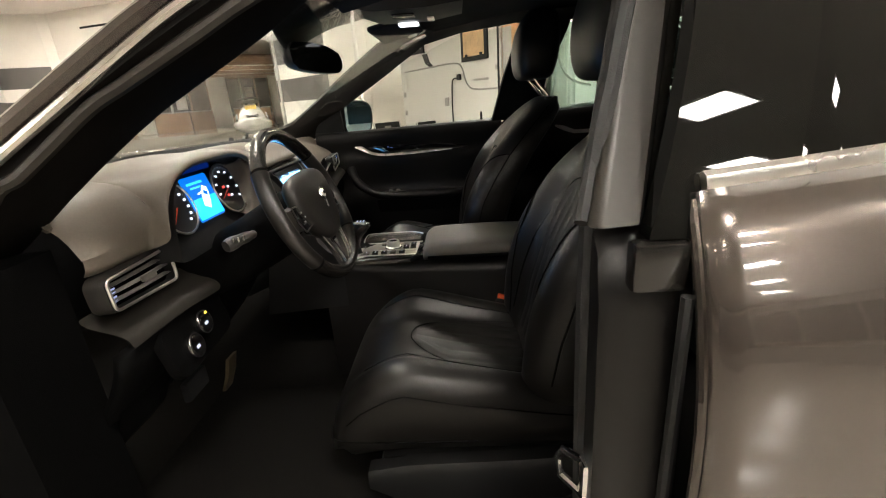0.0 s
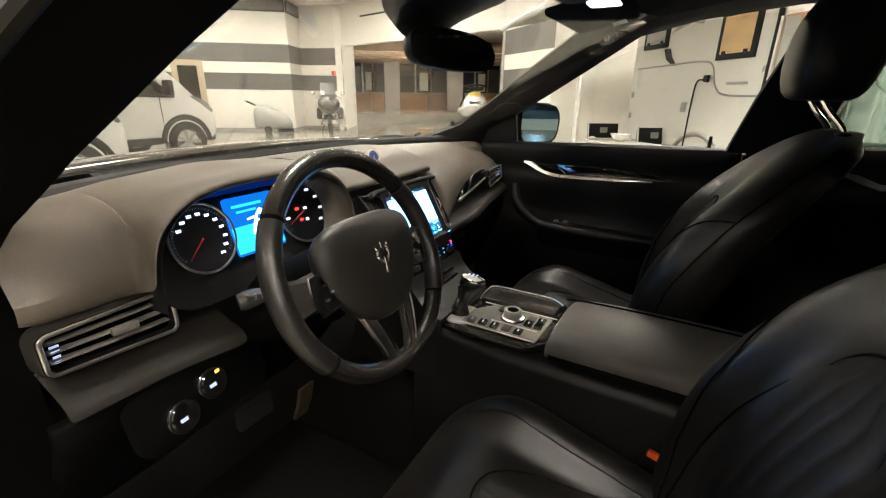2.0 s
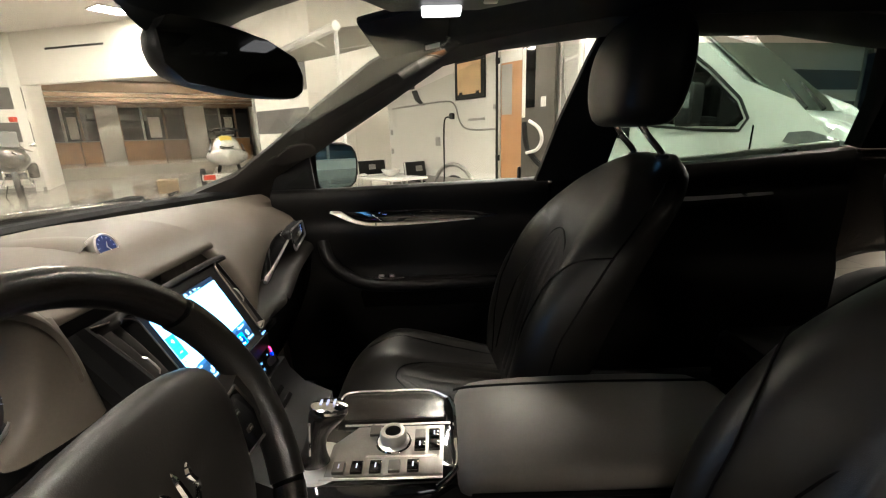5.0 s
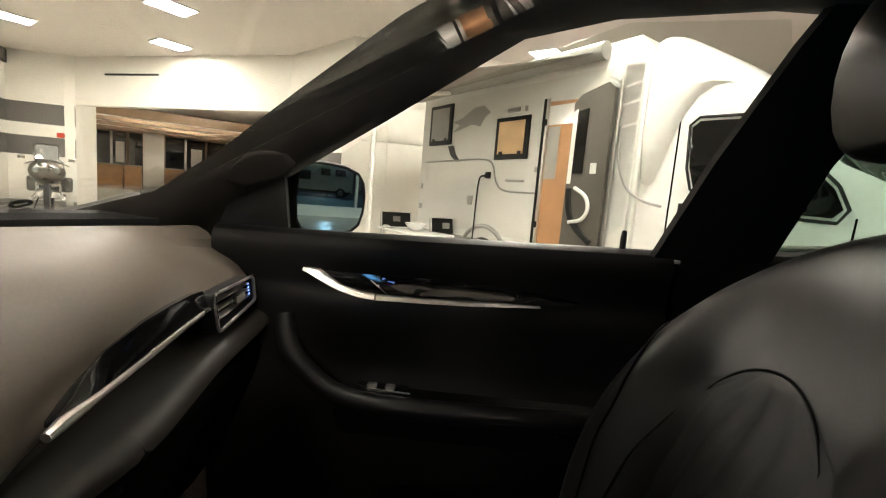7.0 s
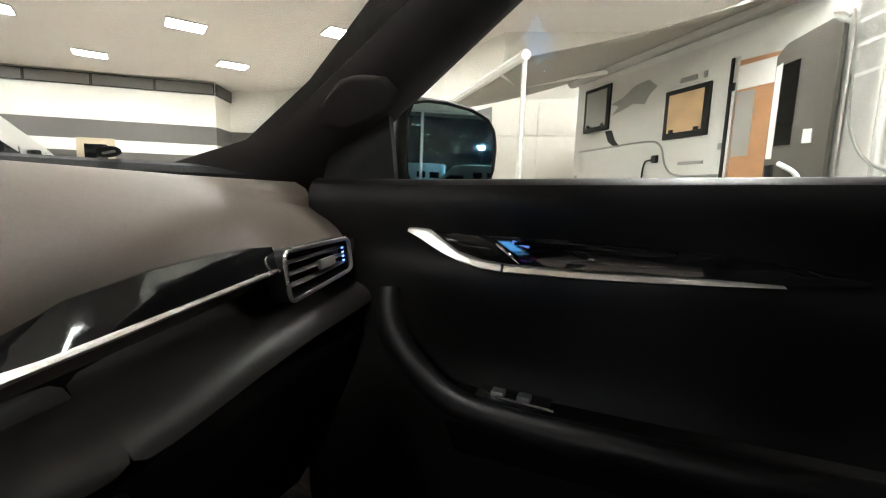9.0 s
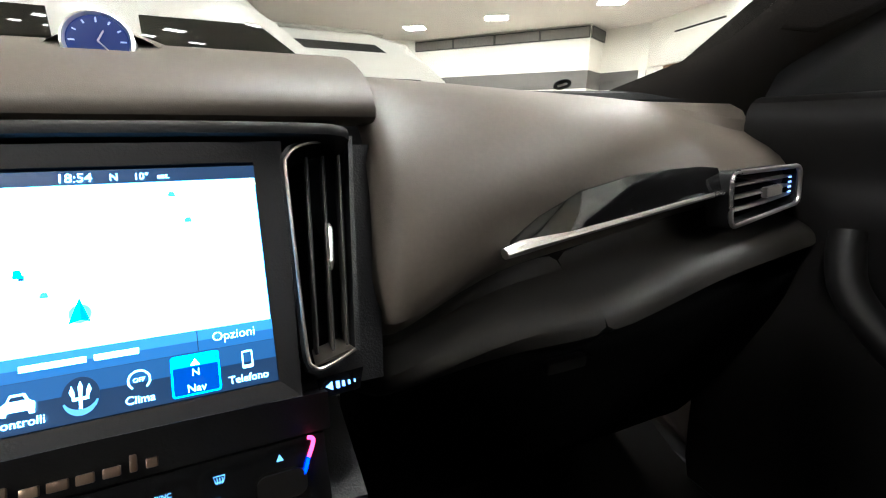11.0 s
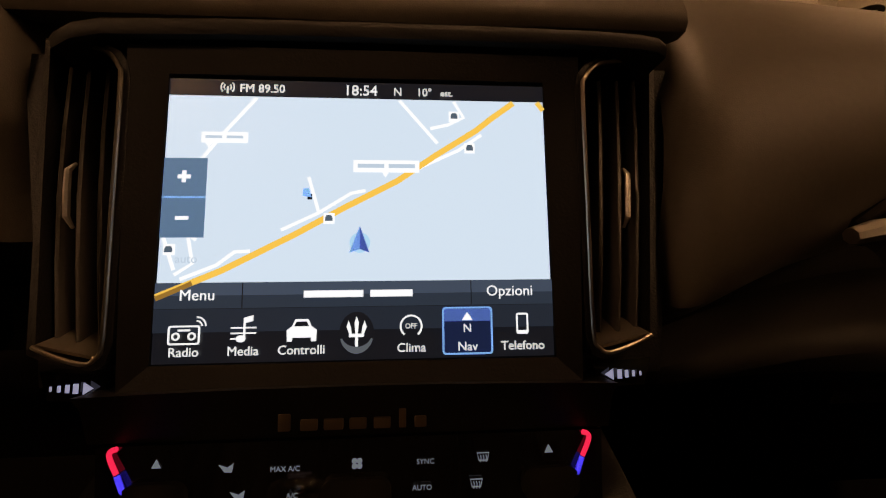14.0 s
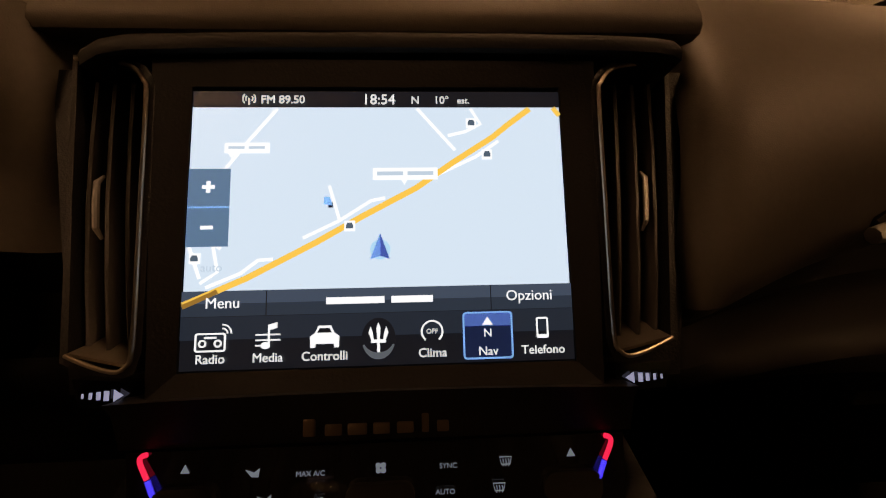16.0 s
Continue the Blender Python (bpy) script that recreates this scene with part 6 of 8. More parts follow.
bm = sweep(B(), smooth_path([(0.072, -0.402, 0.803), (0.072, -0.45, 0.8085), (0.073, -0.62, 0.8105), (0.073, -0.88, 0.805)], 4), 0.0022, 6)
part("armrest_seam", bm, SOFT, console)
bm = sweep(B(), [(-0.133, -0.42, 0.768), (-0.135, -0.6, 0.768), (-0.134, -0.9, 0.765)], 0.004, 6)
part("armrest_gap", bm, SOFT, console)
top = [(-0.112, -0.115), (-0.122, -0.22), (-0.122, -0.365), (-0.095, -0.402), (0.095, -0.402), (0.122, -0.365), (0.122, -0.22), (0.112, -0.115)]
part("gloss_top", prism(B(), top, 0.012, Matrix.Translation((0, 0, 0.752)), 0.003), PIANO, console, "gloss black console top")
part("metal_plate", prism(B(), [(-0.088, -0.205), (-0.088, -0.38), (0.022, -0.385), (0.022, -0.24), (-0.02, -0.205)], 0.004, Matrix.Translation((0, 0, 0.7645)), 0.001), PLATE, console, "brushed metal switch plate")
for pts in (((0.026, -0.215), (0.026, -0.395)), ((-0.050, -0.262), (-0.052, -0.372)), ((-0.094, -0.20), (-0.096, -0.38))):
    bm = sweep(B(), [(x, y, 0.769) for x, y in pts], 0.0022, 6, flat=0.7)
    part("chrome_line", bm, CHROME, console, "satin chrome line")
kn = part("rotary_knob", lathe(B(), [(0.026, 0.0), (0.026, 0.004), (0.021, 0.006), (0.021, 0.020), (0.019, 0.023), (0.014, 0.0235), (0.013, 0.021), (0.0, 0.021)], 32, Matrix.Translation((-0.018, -0.302, 0.768))), CHROME, console, "chrome rotary control knob")
part("knob_ring", lathe(B(), [(0.0275, 0.0), (0.029, 0.002), (0.0275, 0.004)], 32, Matrix.Translation((-0.018, -0.302, 0.768))), BRIGHT, kn)
part("knob_cap", lathe(B(), [(0.0125, 0.0), (0.0125, 0.0008), (0, 0.0008)], 24, Matrix.Translation((-0.018, -0.302, 0.7892))), PIANO, kn)
for k, (x, y, lit) in enumerate(((-0.074, -0.225, 1), (-0.074, -0.252, 1), (-0.074, -0.280, 1), (-0.074, -0.308, 0), (-0.074, -0.336, 1), (-0.030, -0.345, 1), (-0.005, -0.345, 0), (-0.030, -0.368, 0), (-0.005, -0.368, 1), (0.008, -0.27, 0))):
    ks = part("console_key", box(B(), (x, y, 0.771), (0.022, 0.018, 0.006), 0.0015), PIANO if k % 3 else DARKMETAL, console, "small black console key")
    if lit:
        part("key_mark", box(B(), (x, y, 0.7745), (0.009, 0.002, 0.0006)), SWITCH_GLOW, ks, smooth=0)
# lidded tray with a chrome lip, beside the plate
part("cup_lid", prism(B(), [(0.034, -0.20), (0.034, -0.385), (0.088, -0.385), (0.112, -0.36), (0.112, -0.20)], 0.010, Matrix.Translation((0, 0, 0.765)), 0.004), material("smoked_gloss", (0.012, 0.010, 0.008), 0.22, vary=0.1, bump=0, coat=0.0), console, "smoked gloss tray lid")
bm = sweep(B(), smooth_path([(0.034, -0.196, 0.772), (0.075, -0.196, 0.778), (0.114, -0.205, 0.776), (0.118, -0.28, 0.776), (0.116, -0.355, 0.776), (0.09, -0.392, 0.776)], 4), 0.0018, 6)
part("lid_trim", bm, CHROME, console, "satin chrome lid edge")
bm = sweep(B(), smooth_path([(0.092, -0.394, 0.772), (0.05, -0.404, 0.776), (-0.04, -0.404, 0.776), (-0.085, -0.400, 0.772), (-0.112, -0.372, 0.766)], 4), [0.006] * 9 + [0.004] * 8, 8)
part("front_trim", bm, BRIGHT, console, "bright chrome trim before the armrest")
# gear selector
gate = part("gear_selector", loft(B(), [[Vector((-0.055 + w * math.cos(a), y, z)) + Vector((0, d * math.sin(a), 0)) for a in [2 * math.pi * i / 16 for i in range(16)]] for y, z, w, d in
            ((-0.180, 0.760, 0.024, 0.034), (-0.182, 0.772, 0.017, 0.024), (-0.186, 0.795, 0.012, 0.016), (-0.194, 0.818, 0.012, 0.016), (-0.205, 0.836, 0.018, 0.024), (-0.212, 0.850, 0.022, 0.031), (-0.215, 0.860, 0.021, 0.030), (-0.216, 0.866, 0.014, 0.021))]),
            WHEEL_LEATHER, console, "black leather gear selector with a chrome cap", smooth=60, sub=1)
part("selector_cap", lathe(B(), [(0.019, -0.006), (0.0195, 0), (0.018, 0.004), (0.011, 0.007), (0, 0.008)], 20, axes((-0.055, -0.215, 0.862), (1, 0, 0), (0, 1, 0.1)) @ Matrix.Diagonal((1, 1.5, 1, 1))), BRIGHT, gate, "chrome cap")
for k in range(3):
    part("selector_mark", box(B(), (-0.055, -0.204 - 0.010 * k, 0.8715), (0.012, 0.003, 0.001)), LED_SOFT, gate, "lit white gear mark", smooth=0)
for s in (-1, 1):
    bm = sweep(B(), smooth_path([(-0.055 + s * 0.013, -0.182, 0.790), (-0.055 + s * 0.014, -0.185, 0.820), (-0.055 + s * 0.022, -0.19, 0.850)], 4), 0.0025, 6)
    part("selector_trim", bm, BRIGHT, gate)
part("selector_base", lathe(B(), [(0.045, 0), (0.047, 0.003), (0.044, 0.006), (0.038, 0.006)], 28, Matrix.Translation((-0.055, -0.19, 0.762))), CHROME, gate, "chrome base ring")
# belt buckle
bk = part("belt_buckle", box(B(), (-0.135, -0.632, 0.585), (0.026, 0.052, 0.085), 0.007, Euler((radians(18), 0, 0)).to_matrix()), PLASTIC, car, "black seat belt buckle with a red button")
part("buckle_button", box(B(), (-0.135, -0.645, 0.629), (0.024, 0.046, 0.014), 0.003, Euler((radians(18), 0, 0)).to_matrix()), ORANGE, bk, "orange-red release button")


# ---- seats ----
def padded(rows, name, mat, parent, label="", sub=1):
    """A cushion from rings: each row is a centre, the two half axes, and their lengths; edges rounded like a pillow."""
    rings = []
    for c, a, b, n in rows:
        c, a, b = Vector(c), Vector(a), Vector(b)
        ring = []
        for i in range(n):
            t = 2 * math.pi * i / n
            ct, st = math.cos(t), math.sin(t)
            ring.append(c + a * math.copysign(abs(ct) ** 0.5, ct) + b * math.copysign(abs(st) ** 0.6, st))
        rings.append(ring)
    return part(name, loft(B(), rings), mat, parent, label, smooth=60, sub=sub)


def smoothstep(a, b, v):
    t = max(0.0, min(1.0, (v - a) / (b - a)))
    return t * t * (3 - 2 * t)


def seat(cx, front, head, label, lift=0.0):
    """A sports seat: sculpted cushion and backrest with side bolsters, pleated centre panels, seams and a headrest."""
    st = part("seat", box(B(), (cx, front - 0.30, 0.41), (0.42, 0.44, 0.14), 0.03), PLASTIC, car, label)
    lean = [(0.56, -0.385), (0.66, -0.392), (0.76, -0.405), (0.86, -0.43), (0.94, -0.472), (1.02, -0.525), (1.09, -0.588), (1.145, -0.648), (1.20, -0.71)]

    # cushion
    def half(y):
        return table([(-0.64, 0.215), (-0.45, 0.225), (-0.20, 0.245), (-0.08, 0.245), (-0.02, 0.236), (0.0, 0.226), (0.016, 0.205)], y)[0]

    def crown(x, y):
        """Height of the cushion: bolsters at the sides, a dished centre, a rounded front lip."""
        a = abs(x)
        mid = table([(-0.64, 0.585), (-0.45, 0.60), (-0.25, 0.634), (-0.16, 0.660), (-0.11, 0.656), (-0.06, 0.641), (-0.02, 0.617), (0.004, 0.592), (0.016, 0.565)], y)[0]
        up = table([(-0.64, 0.02), (-0.45, 0.035), (-0.25, 0.048), (-0.14, 0.046), (-0.06, 0.022), (0.0, 0.0)], y)[0]
        z = mid + up * smoothstep(0.10, 0.165, a)
        r = 0.075
        e = max(0.0, a - (half(y) - r)) / r
        return z - 0.07 * (1 - math.sqrt(max(0.0, 1 - min(1, e) ** 2)))
    rings = []
    for y in (0.018, 0.016, 0.010, 0.0, -0.012, -0.025, -0.04, -0.065, -0.10, -0.14, -0.19, -0.25, -0.32, -0.40, -0.48, -0.56, -0.64):
        h = half(min(0.016, y))
        low = 0.465 if y < -0.015 else 0.50
        ring = [Vector((cx + h * 0.93, front + y, low)), Vector((cx + h * 0.985, front + y, lerp(low, crown(h, y), 0.6)))]
        for k in range(29):
            x = h * (1 - 2 * k / 28)
            ring.append(Vector((cx + x, front + y, crown(x, min(0.016, y)))))
        ring += [Vector((cx - h * 0.985, front + y, lerp(low, crown(h, y), 0.6))), Vector((cx - h * 0.93, front + y, low))]
        rings.append(ring)
    part("cushion", loft(B(), rings), LEATHER_SEAT, st, "black leather seat cushion with side bolsters", smooth=70, sub=1)

    pts = [Vector((cx + h, front + y + 0.001, 0.545)) for h, y in [(0.243, -0.30), (0.242, -0.18), (0.238, -0.08), (0.230, -0.01), (0.203, 0.015), (0.10, 0.018), (0.0, 0.018), (-0.10, 0.018), (-0.203, 0.015), (-0.230, -0.01), (-0.238, -0.08), (-0.242, -0.18), (-0.243, -0.30)]]
    part("front_seam", sweep(B(), smooth_path(pts, 3), 0.0016, 6), SOFT, st, "dark sewn seam round the cushion")

    def arch(t, w, y0, y1):
        """Outline of a panel with a round end: from its foot on one side, round the end, to the other."""
        a = math.pi * t
        return w * math.cos(a), y0 + (y1 - y0) * min(1.0, math.sin(a)) ** 0.55
    pts = [(lambda q: Vector((cx + q[0], front + q[1], crown(*q) + 0.001)))(arch(i / 40, 0.118, -0.56, -0.150)) for i in range(41)]
    part("cushion_seam", sweep(B(), pts, 0.0017, 6), SOFT, st, "dark sewn seam")

    def pleat(u, v):
        y = lerp(-0.58, -0.163, v)
        w = 0.110 * (1 - smoothstep(0.72, 1.0, v) ** 2 * 0.75)
        x = lerp(-w, w, u)
        rib = 0.0028 * abs(math.sin(math.pi * 6 * (0.5 + x / 0.24))) ** 0.6
        edge = min(1.0, 8 * min(u, 1 - u)) * min(1.0, 10 * (1 - v))
        return Vector((cx + x, front + y, crown(x, y) + 0.001 + rib * edge))
    part("cushion_centre", patch(B(), pleat, 48, 20), LEATHER_SEAT, st, "pleated centre panel of the cushion", smooth=70)
    for s in (-1, 1):
        pts = [Vector((cx + s * x, front + y, crown(x, y) + 0.0008)) for x, y in [(lerp(0.135, 0.150, i / 20), lerp(-0.55, -0.06, i / 20)) for i in range(21)]]
        part("cushion_seam", sweep(B(), pts, 0.0014, 6), SOFT, st)
        # long seam along the outer flank
        pts = [Vector((cx + s * (half(y) - 0.004), front + y, crown(half(y) - 0.004, y) + 0.0)) for y in [lerp(-0.60, -0.03, i / 18) for i in range(19)]]
        part("flank_seam", sweep(B(), pts, 0.0014, 6), SOFT, st)

    # backrest
    def wide(z):
        return table([(0.56, 0.20), (0.66, 0.232), (0.80, 0.252), (0.93, 0.258), (1.02, 0.245), (1.08, 0.222), (1.13, 0.188), (1.165, 0.145), (1.185, 0.095), (1.195, 0.05)], z)[0]

    def face(x, z):
        """Front of the backrest: bolsters stand before the dished centre and fade out at the shoulders."""
        a = abs(x)
        y = table(lean, z)[0]
        up = table([(0.56, 0.03), (0.70, 0.055), (0.85, 0.062), (0.97, 0.048), (1.06, 0.018), (1.12, 0.0), (1.2, 0.0)], z)[0]
        y -= up * (1 - smoothstep(0.085, 0.185, a))
        r = 0.085
        e = max(0.0, a - (wide(z) - r)) / r
        return y - 0.085 * (1 - math.sqrt(max(0.0, 1 - min(1, e) ** 2)))
    rings = []
    for z in (0.56, 0.60, 0.65, 0.70, 0.76, 0.82, 0.88, 0.93, 0.98, 1.02, 1.05, 1.08, 1.105, 1.13, 1.15, 1.168, 1.182, 1.192, 1.197):
        w = wide(z)
        y0 = table(lean, z)[0]
        ring = []
        for k in range(33):
            x = w * (1 - 2 * k / 32)
            ring.append(Vector((cx + x, front + face(x, z), z)))
        deep = table([(0.56, 0.16), (0.9, 0.155), (1.1, 0.125), (1.17, 0.10), (1.197, 0.06)], z)[0]
        for k in range(9):
            x = w * (-1 + 2 * k / 8)
            ring.append(Vector((cx + x * 0.97, front + y0 - deep - 0.012 * (1 - (x / w) ** 2), z - 0.01)))
        rings.append(ring)
    part("backrest", loft(B(), rings), LEATHER_SEAT, st, "black leather backrest with side bolsters", smooth=70, sub=1)

    def pleat_back(u, v):
        z = lerp(0.64, 1.015, v)
        w = 0.118 * (1 - smoothstep(0.78, 1.0, v) ** 3 * 0.6)
        x = lerp(-w, w, u)
        rib = 0.003 * abs(math.sin(math.pi * 6 * (0.5 + x / 0.236))) ** 0.6
        edge = min(1.0, 8 * min(u, 1 - u)) * min(1.0, 10 * (1 - v))
        return Vector((cx + x, front + face(x, z) + 0.001 + rib * edge, z))
    part("backrest_centre", patch(B(), pleat_back, 48, 20), LEATHER_SEAT, st, "pleated centre panel of the backrest", smooth=70)
    pts = [(lambda q: Vector((cx + q[0], front + face(*q) + 0.001, q[1])))(arch(i / 40, 0.126, 0.66, 1.028)) for i in range(41)]
    part("backrest_seam", sweep(B(), pts, 0.0017, 6), SOFT, st, "dark sewn seam")
    for s in (-1, 1):
        # seam that bounds the bolster and sweeps out over the shoulder
        line = [(0.135, 0.64), (0.148, 0.74), (0.157, 0.83), (0.164, 0.91), (0.178, 0.965), (0.200, 1.0), (0.222, 1.016), (0.241, 1.022)]
        pts = [Vector((cx + s * q.x, front + face(q.x, q.y) + 0.0008, q.y)) for q in smooth_path([(a, b, 0) for a, b in line], 4)]
        part("bolster_seam", sweep(B(), pts, 0.0017, 6), SOFT, st)
        pts = [Vector((cx + s * (wide(z) - 0.004), front + face(wide(z) - 0.004, z), z)) for z in [lerp(0.66, 1.165, i / 24) for i in range(25)]]
        part("side_seam", sweep(B(), pts, 0.0018, 6), SOFT, st)
        py = front + table(lean, 1.19)[0] - 0.045
        hy = front + head - 0.05
        part("headrest_post", sweep(B(), smooth_path([(cx + s * 0.066, py - 0.01, 1.165), (cx + s * 0.066, py + 0.002, 1.20), (cx + s * 0.066, lerp(py, hy, 0.6), 1.228 + lift * 0.5), (cx + s * 0.066, hy, 1.26 + lift), (cx + s * 0.066, hy - 0.004, 1.31 + lift)], 4), 0.0068, 10), BRIGHT, st, "chrome headrest post")
        part("post_collar", lathe(B(), [(0.014, 0), (0.014, 0.006), (0.010, 0.009)], 16, Matrix.Translation((cx + s * 0.066, py - 0.002, 1.186))), PLASTIC, st)
    rows = []
    for z, dy, hx, hy in ((1.225, -0.012, 0.090, 0.045), (1.240, -0.012, 0.118, 0.064), (1.29, -0.014, 0.136, 0.076), (1.36, -0.020, 0.140, 0.077), (1.41, -0.028, 0.132, 0.068), (1.445, -0.034, 0.104, 0.048), (1.455, -0.036, 0.075, 0.028)):
        rows.append(((cx, front + head - 0.056 + dy, z + lift), Vector((hx, 0, 0)), Vector((0, hy, 0)), 24))
    padded(rows, "headrest", LEATHER_SEAT, st, "black leather headrest")
    # lower side trim
    for s in (-1, 1):
        bm = loft(B(), [[Vector((cx + s * 0.20, front + y, z0)), Vector((cx + s * 0.238, front + y, z0)), Vector((cx + s * 0.242, front + y, z1 - 0.015)), Vector((cx + s * 0.232, front + y, z1)), Vector((cx + s * 0.20, front + y, z1))]
                        for y, z0, z1 in ((-0.06, 0.42, 0.462), (-0.15, 0.37, 0.475), (-0.40, 0.37, 0.48), (-0.58, 0.40, 0.49))])
        part("side_trim", bm, PLASTIC, st, "black plastic seat side trim", smooth=50)
    return st


seat(-0.39, -0.235, -0.545, "black leather driver's seat with side bolsters")
seat(0.372, -0.115, -0.632, "black leather passenger seat with side bolsters", 0.026)
# rear bench
rb = part("rear_bench", box(B(), (0, -1.50, 0.46), (1.30, 0.50, 0.20), 0.05, seg=3), LEATHER, car, "black leather rear bench")
for x in (-0.42, 0, 0.42):
    part("bench_back", box(B(), (x, -1.80, 0.82), (0.42, 0.16, 0.66), 0.06, Euler((radians(-15), 0, 0)).to_matrix(), 3), LEATHER, rb)
    part("bench_cushion", box(B(), (x, -1.48, 0.585), (0.42, 0.48, 0.12), 0.05, seg=3), LEATHER, rb)

# ---- passenger door trims ----
def door_trim(name, y0, y1, rise, label):
    prof = [(0.80, 1.062), (0.795, 1.088), (0.775, 1.094), (0.752, 1.085), (0.745, 1.06), (0.748, 1.03), (0.756, 1.005), (0.758, 0.98), (0.748, 0.962), (0.746, 0.93), (0.752, 0.87), (0.752, 0.82), (0.735, 0.795), (0.735, 0.70), (0.745, 0.55), (0.76, 0.40), (0.84, 0.38)]
    rings = []
    for i in range(9):
        y = lerp(y0, y1, i / 8)
        rings.append([Vector((x, y, z + (rise(y) if z > 0.9 else 0))) for x, z in prof])
    return part(name, loft(B(), rings, closed=False), LEATHER, car, label, smooth=50, sub=1)


rise = lambda y: 0.022 + 0.030 * max(0, -y) if y > -0.75 else 0.035 + 0.06 * (-y - 0.7)
dr = door_trim("front_door_trim", 0.14, -0.735, lambda y: 0.0 + 0.027 * max(0.0, -y), "black leather door panel with a chrome blade and an armrest")
rr = door_trim("rear_door_trim", -0.745, -1.70, lambda y: 0.035 + 0.06 * max(0, -0.9 - y), "black leather rear door panel")
blade = [(-0.043, 1.016, 1.022), (-0.058, 1.009, 1.0225), (-0.076, 0.999, 1.021), (-0.096, 0.989, 1.007), (-0.119, 0.9805, 0.993), (-0.154, 0.972, 0.984), (-0.188, 0.970, 0.981), (-0.29, 0.972, 0.982), (-0.363, 0.975, 0.9845), (-0.44, 0.980, 0.986), (-0.50, 0.9845, 0.986)]
bm = loft(B(), [[Vector((0.765, y, z0)), Vector((0.745, y, z0)), Vector((0.741, y, z0 + 0.15 * (z1 - z0))), Vector((0.745, y, z0 + 0.85 * (z1 - z0))), Vector((0.748, y, z1)), Vector((0.765, y, z1))] for y, z0, z1 in blade])
bl = part("chrome_blade", bm, CHROME, dr, "satin chrome door blade", smooth=25)
part("blade_joint", box(B(), (0.7445, -0.186, 0.9755), (0.008, 0.003, 0.0125), 0.0008), DARKMETAL, bl)
bm = loft(B(), [[Vector((0.752, y, z0)), Vector((0.7515, y, lerp(z0, z1, 0.5))), Vector((0.7535, y, z1)), Vector((0.768, y, z1)), Vector((0.768, y, z0))] for y, z0, z1 in
                ((-0.078, 1.018, 1.021), (-0.10, 1.002, 1.022), (-0.125, 0.990, 1.023), (-0.165, 0.982, 1.023), (-0.22, 0.980, 1.022), (-0.285, 0.982, 1.020), (-0.36, 0.984, 1.018), (-0.431, 0.986, 1.015), (-0.50, 0.986, 1.009), (-0.557, 0.990, 1.001), (-0.575, 0.994, 0.998))])
part("gloss_insert", bm, PIANO, dr, "gloss black door insert", smooth=50)
bm = loft(B(), [[Vector((0.7505, y, z0)), Vector((0.746, y, lerp(z0, z1, 0.5))), Vector((0.7505, y, z1)), Vector((0.756, y, lerp(z0, z1, 0.5)))] for y, z0, z1 in ((-0.200, 1.008, 1.013), (-0.24, 1.007, 1.0135), (-0.30, 1.006, 1.0145), (-0.36, 1.006, 1.0155), (-0.395, 1.009, 1.0145))])
part("door_pull", bm, PIANO, dr, "gloss black door release lever", smooth=50)
part("pull_tip", sweep(B(), smooth_path([(0.7465, -0.335, 1.0135), (0.7462, -0.365, 1.0132), (0.748, -0.392, 1.0125)], 3), 0.0016, 6), BRIGHT, dr, "small chrome lever edge")
part("pull_guard", sweep(B(), smooth_path([(0.7505, -0.174, 1.008), (0.7485, -0.190, 0.998), (0.7485, -0.208, 0.984)], 3), [0.0008, 0.002, 0.0022, 0.0022, 0.0022, 0.0018, 0.0012], 6), BRIGHT, dr, "chrome rib in the door insert")
part("pull_light", box(B(), (0.7505, -0.208, 1.0095), (0.002, 0.024, 0.004), 0.0008, Euler((radians(14), 0, 0)).to_matrix()), PULL_BLUE, dr, "small blue light", smooth=0)
bm = sweep(B(), smooth_path([(0.750, -0.010, 0.925), (0.738, -0.018, 0.895), (0.728, -0.035, 0.86), (0.716, -0.075, 0.825), (0.700, -0.13, 0.798), (0.690, -0.20, 0.789), (0.688, -0.35, 0.788), (0.690, -0.52, 0.792), (0.70, -0.70, 0.80)], 5), 0.020, 12)
part("armrest_roll", bm, LEATHER, dr, "padded leather armrest roll", smooth=60)
bm = loft(B(), [[Vector((0.686, y, 0.775)), Vector((0.69, y, 0.800)), Vector((0.76, y, 0.802)), Vector((0.76, y, 0.70)), Vector((0.735, y, 0.70))] for y in (-0.13, -0.3, -0.5, -0.70)])
part("door_armrest", bm, LEATHER, dr, "black door armrest", smooth=40)
part("switch_plate", box(B(), (0.722, -0.215, 0.803), (0.045, 0.10, 0.008), 0.003), PIANO, dr, "black window switch panel")
for k in range(2):
    part("window_switch", box(B(), (0.722, -0.195 - 0.035 * k, 0.810), (0.016, 0.018, 0.008), 0.002), CHROME, dr, "small chrome window switch")
bm = sweep(B(), [(0.728, -0.165, 0.806), (0.712, -0.20, 0.808), (0.706, -0.27, 0.808)], 0.0016, 6)
part("armrest_line", bm, DARKMETAL, dr)
part("lock_pin", lathe(B(), [(0.006, 0), (0.006, 0.02), (0.0045, 0.034), (0.0, 0.036)], 12, Matrix.Translation((0.768, -0.645, 1.108))), PLASTIC, dr, "black lock pin")
bm = loft(B(), [[Vector((x, y, z0)), Vector((x - 0.010, y, z0 + 0.003)), Vector((x - 0.006, y, z1)), Vector((x, y, z1))] for y, x, z0, z1 in
                ((-0.98, 0.742, 1.055, 1.064), (-1.02, 0.744, 1.035, 1.057), (-1.07, 0.746, 1.018, 1.036), (-1.2, 0.748, 1.020, 1.034), (-1.45, 0.748, 1.032, 1.042))])
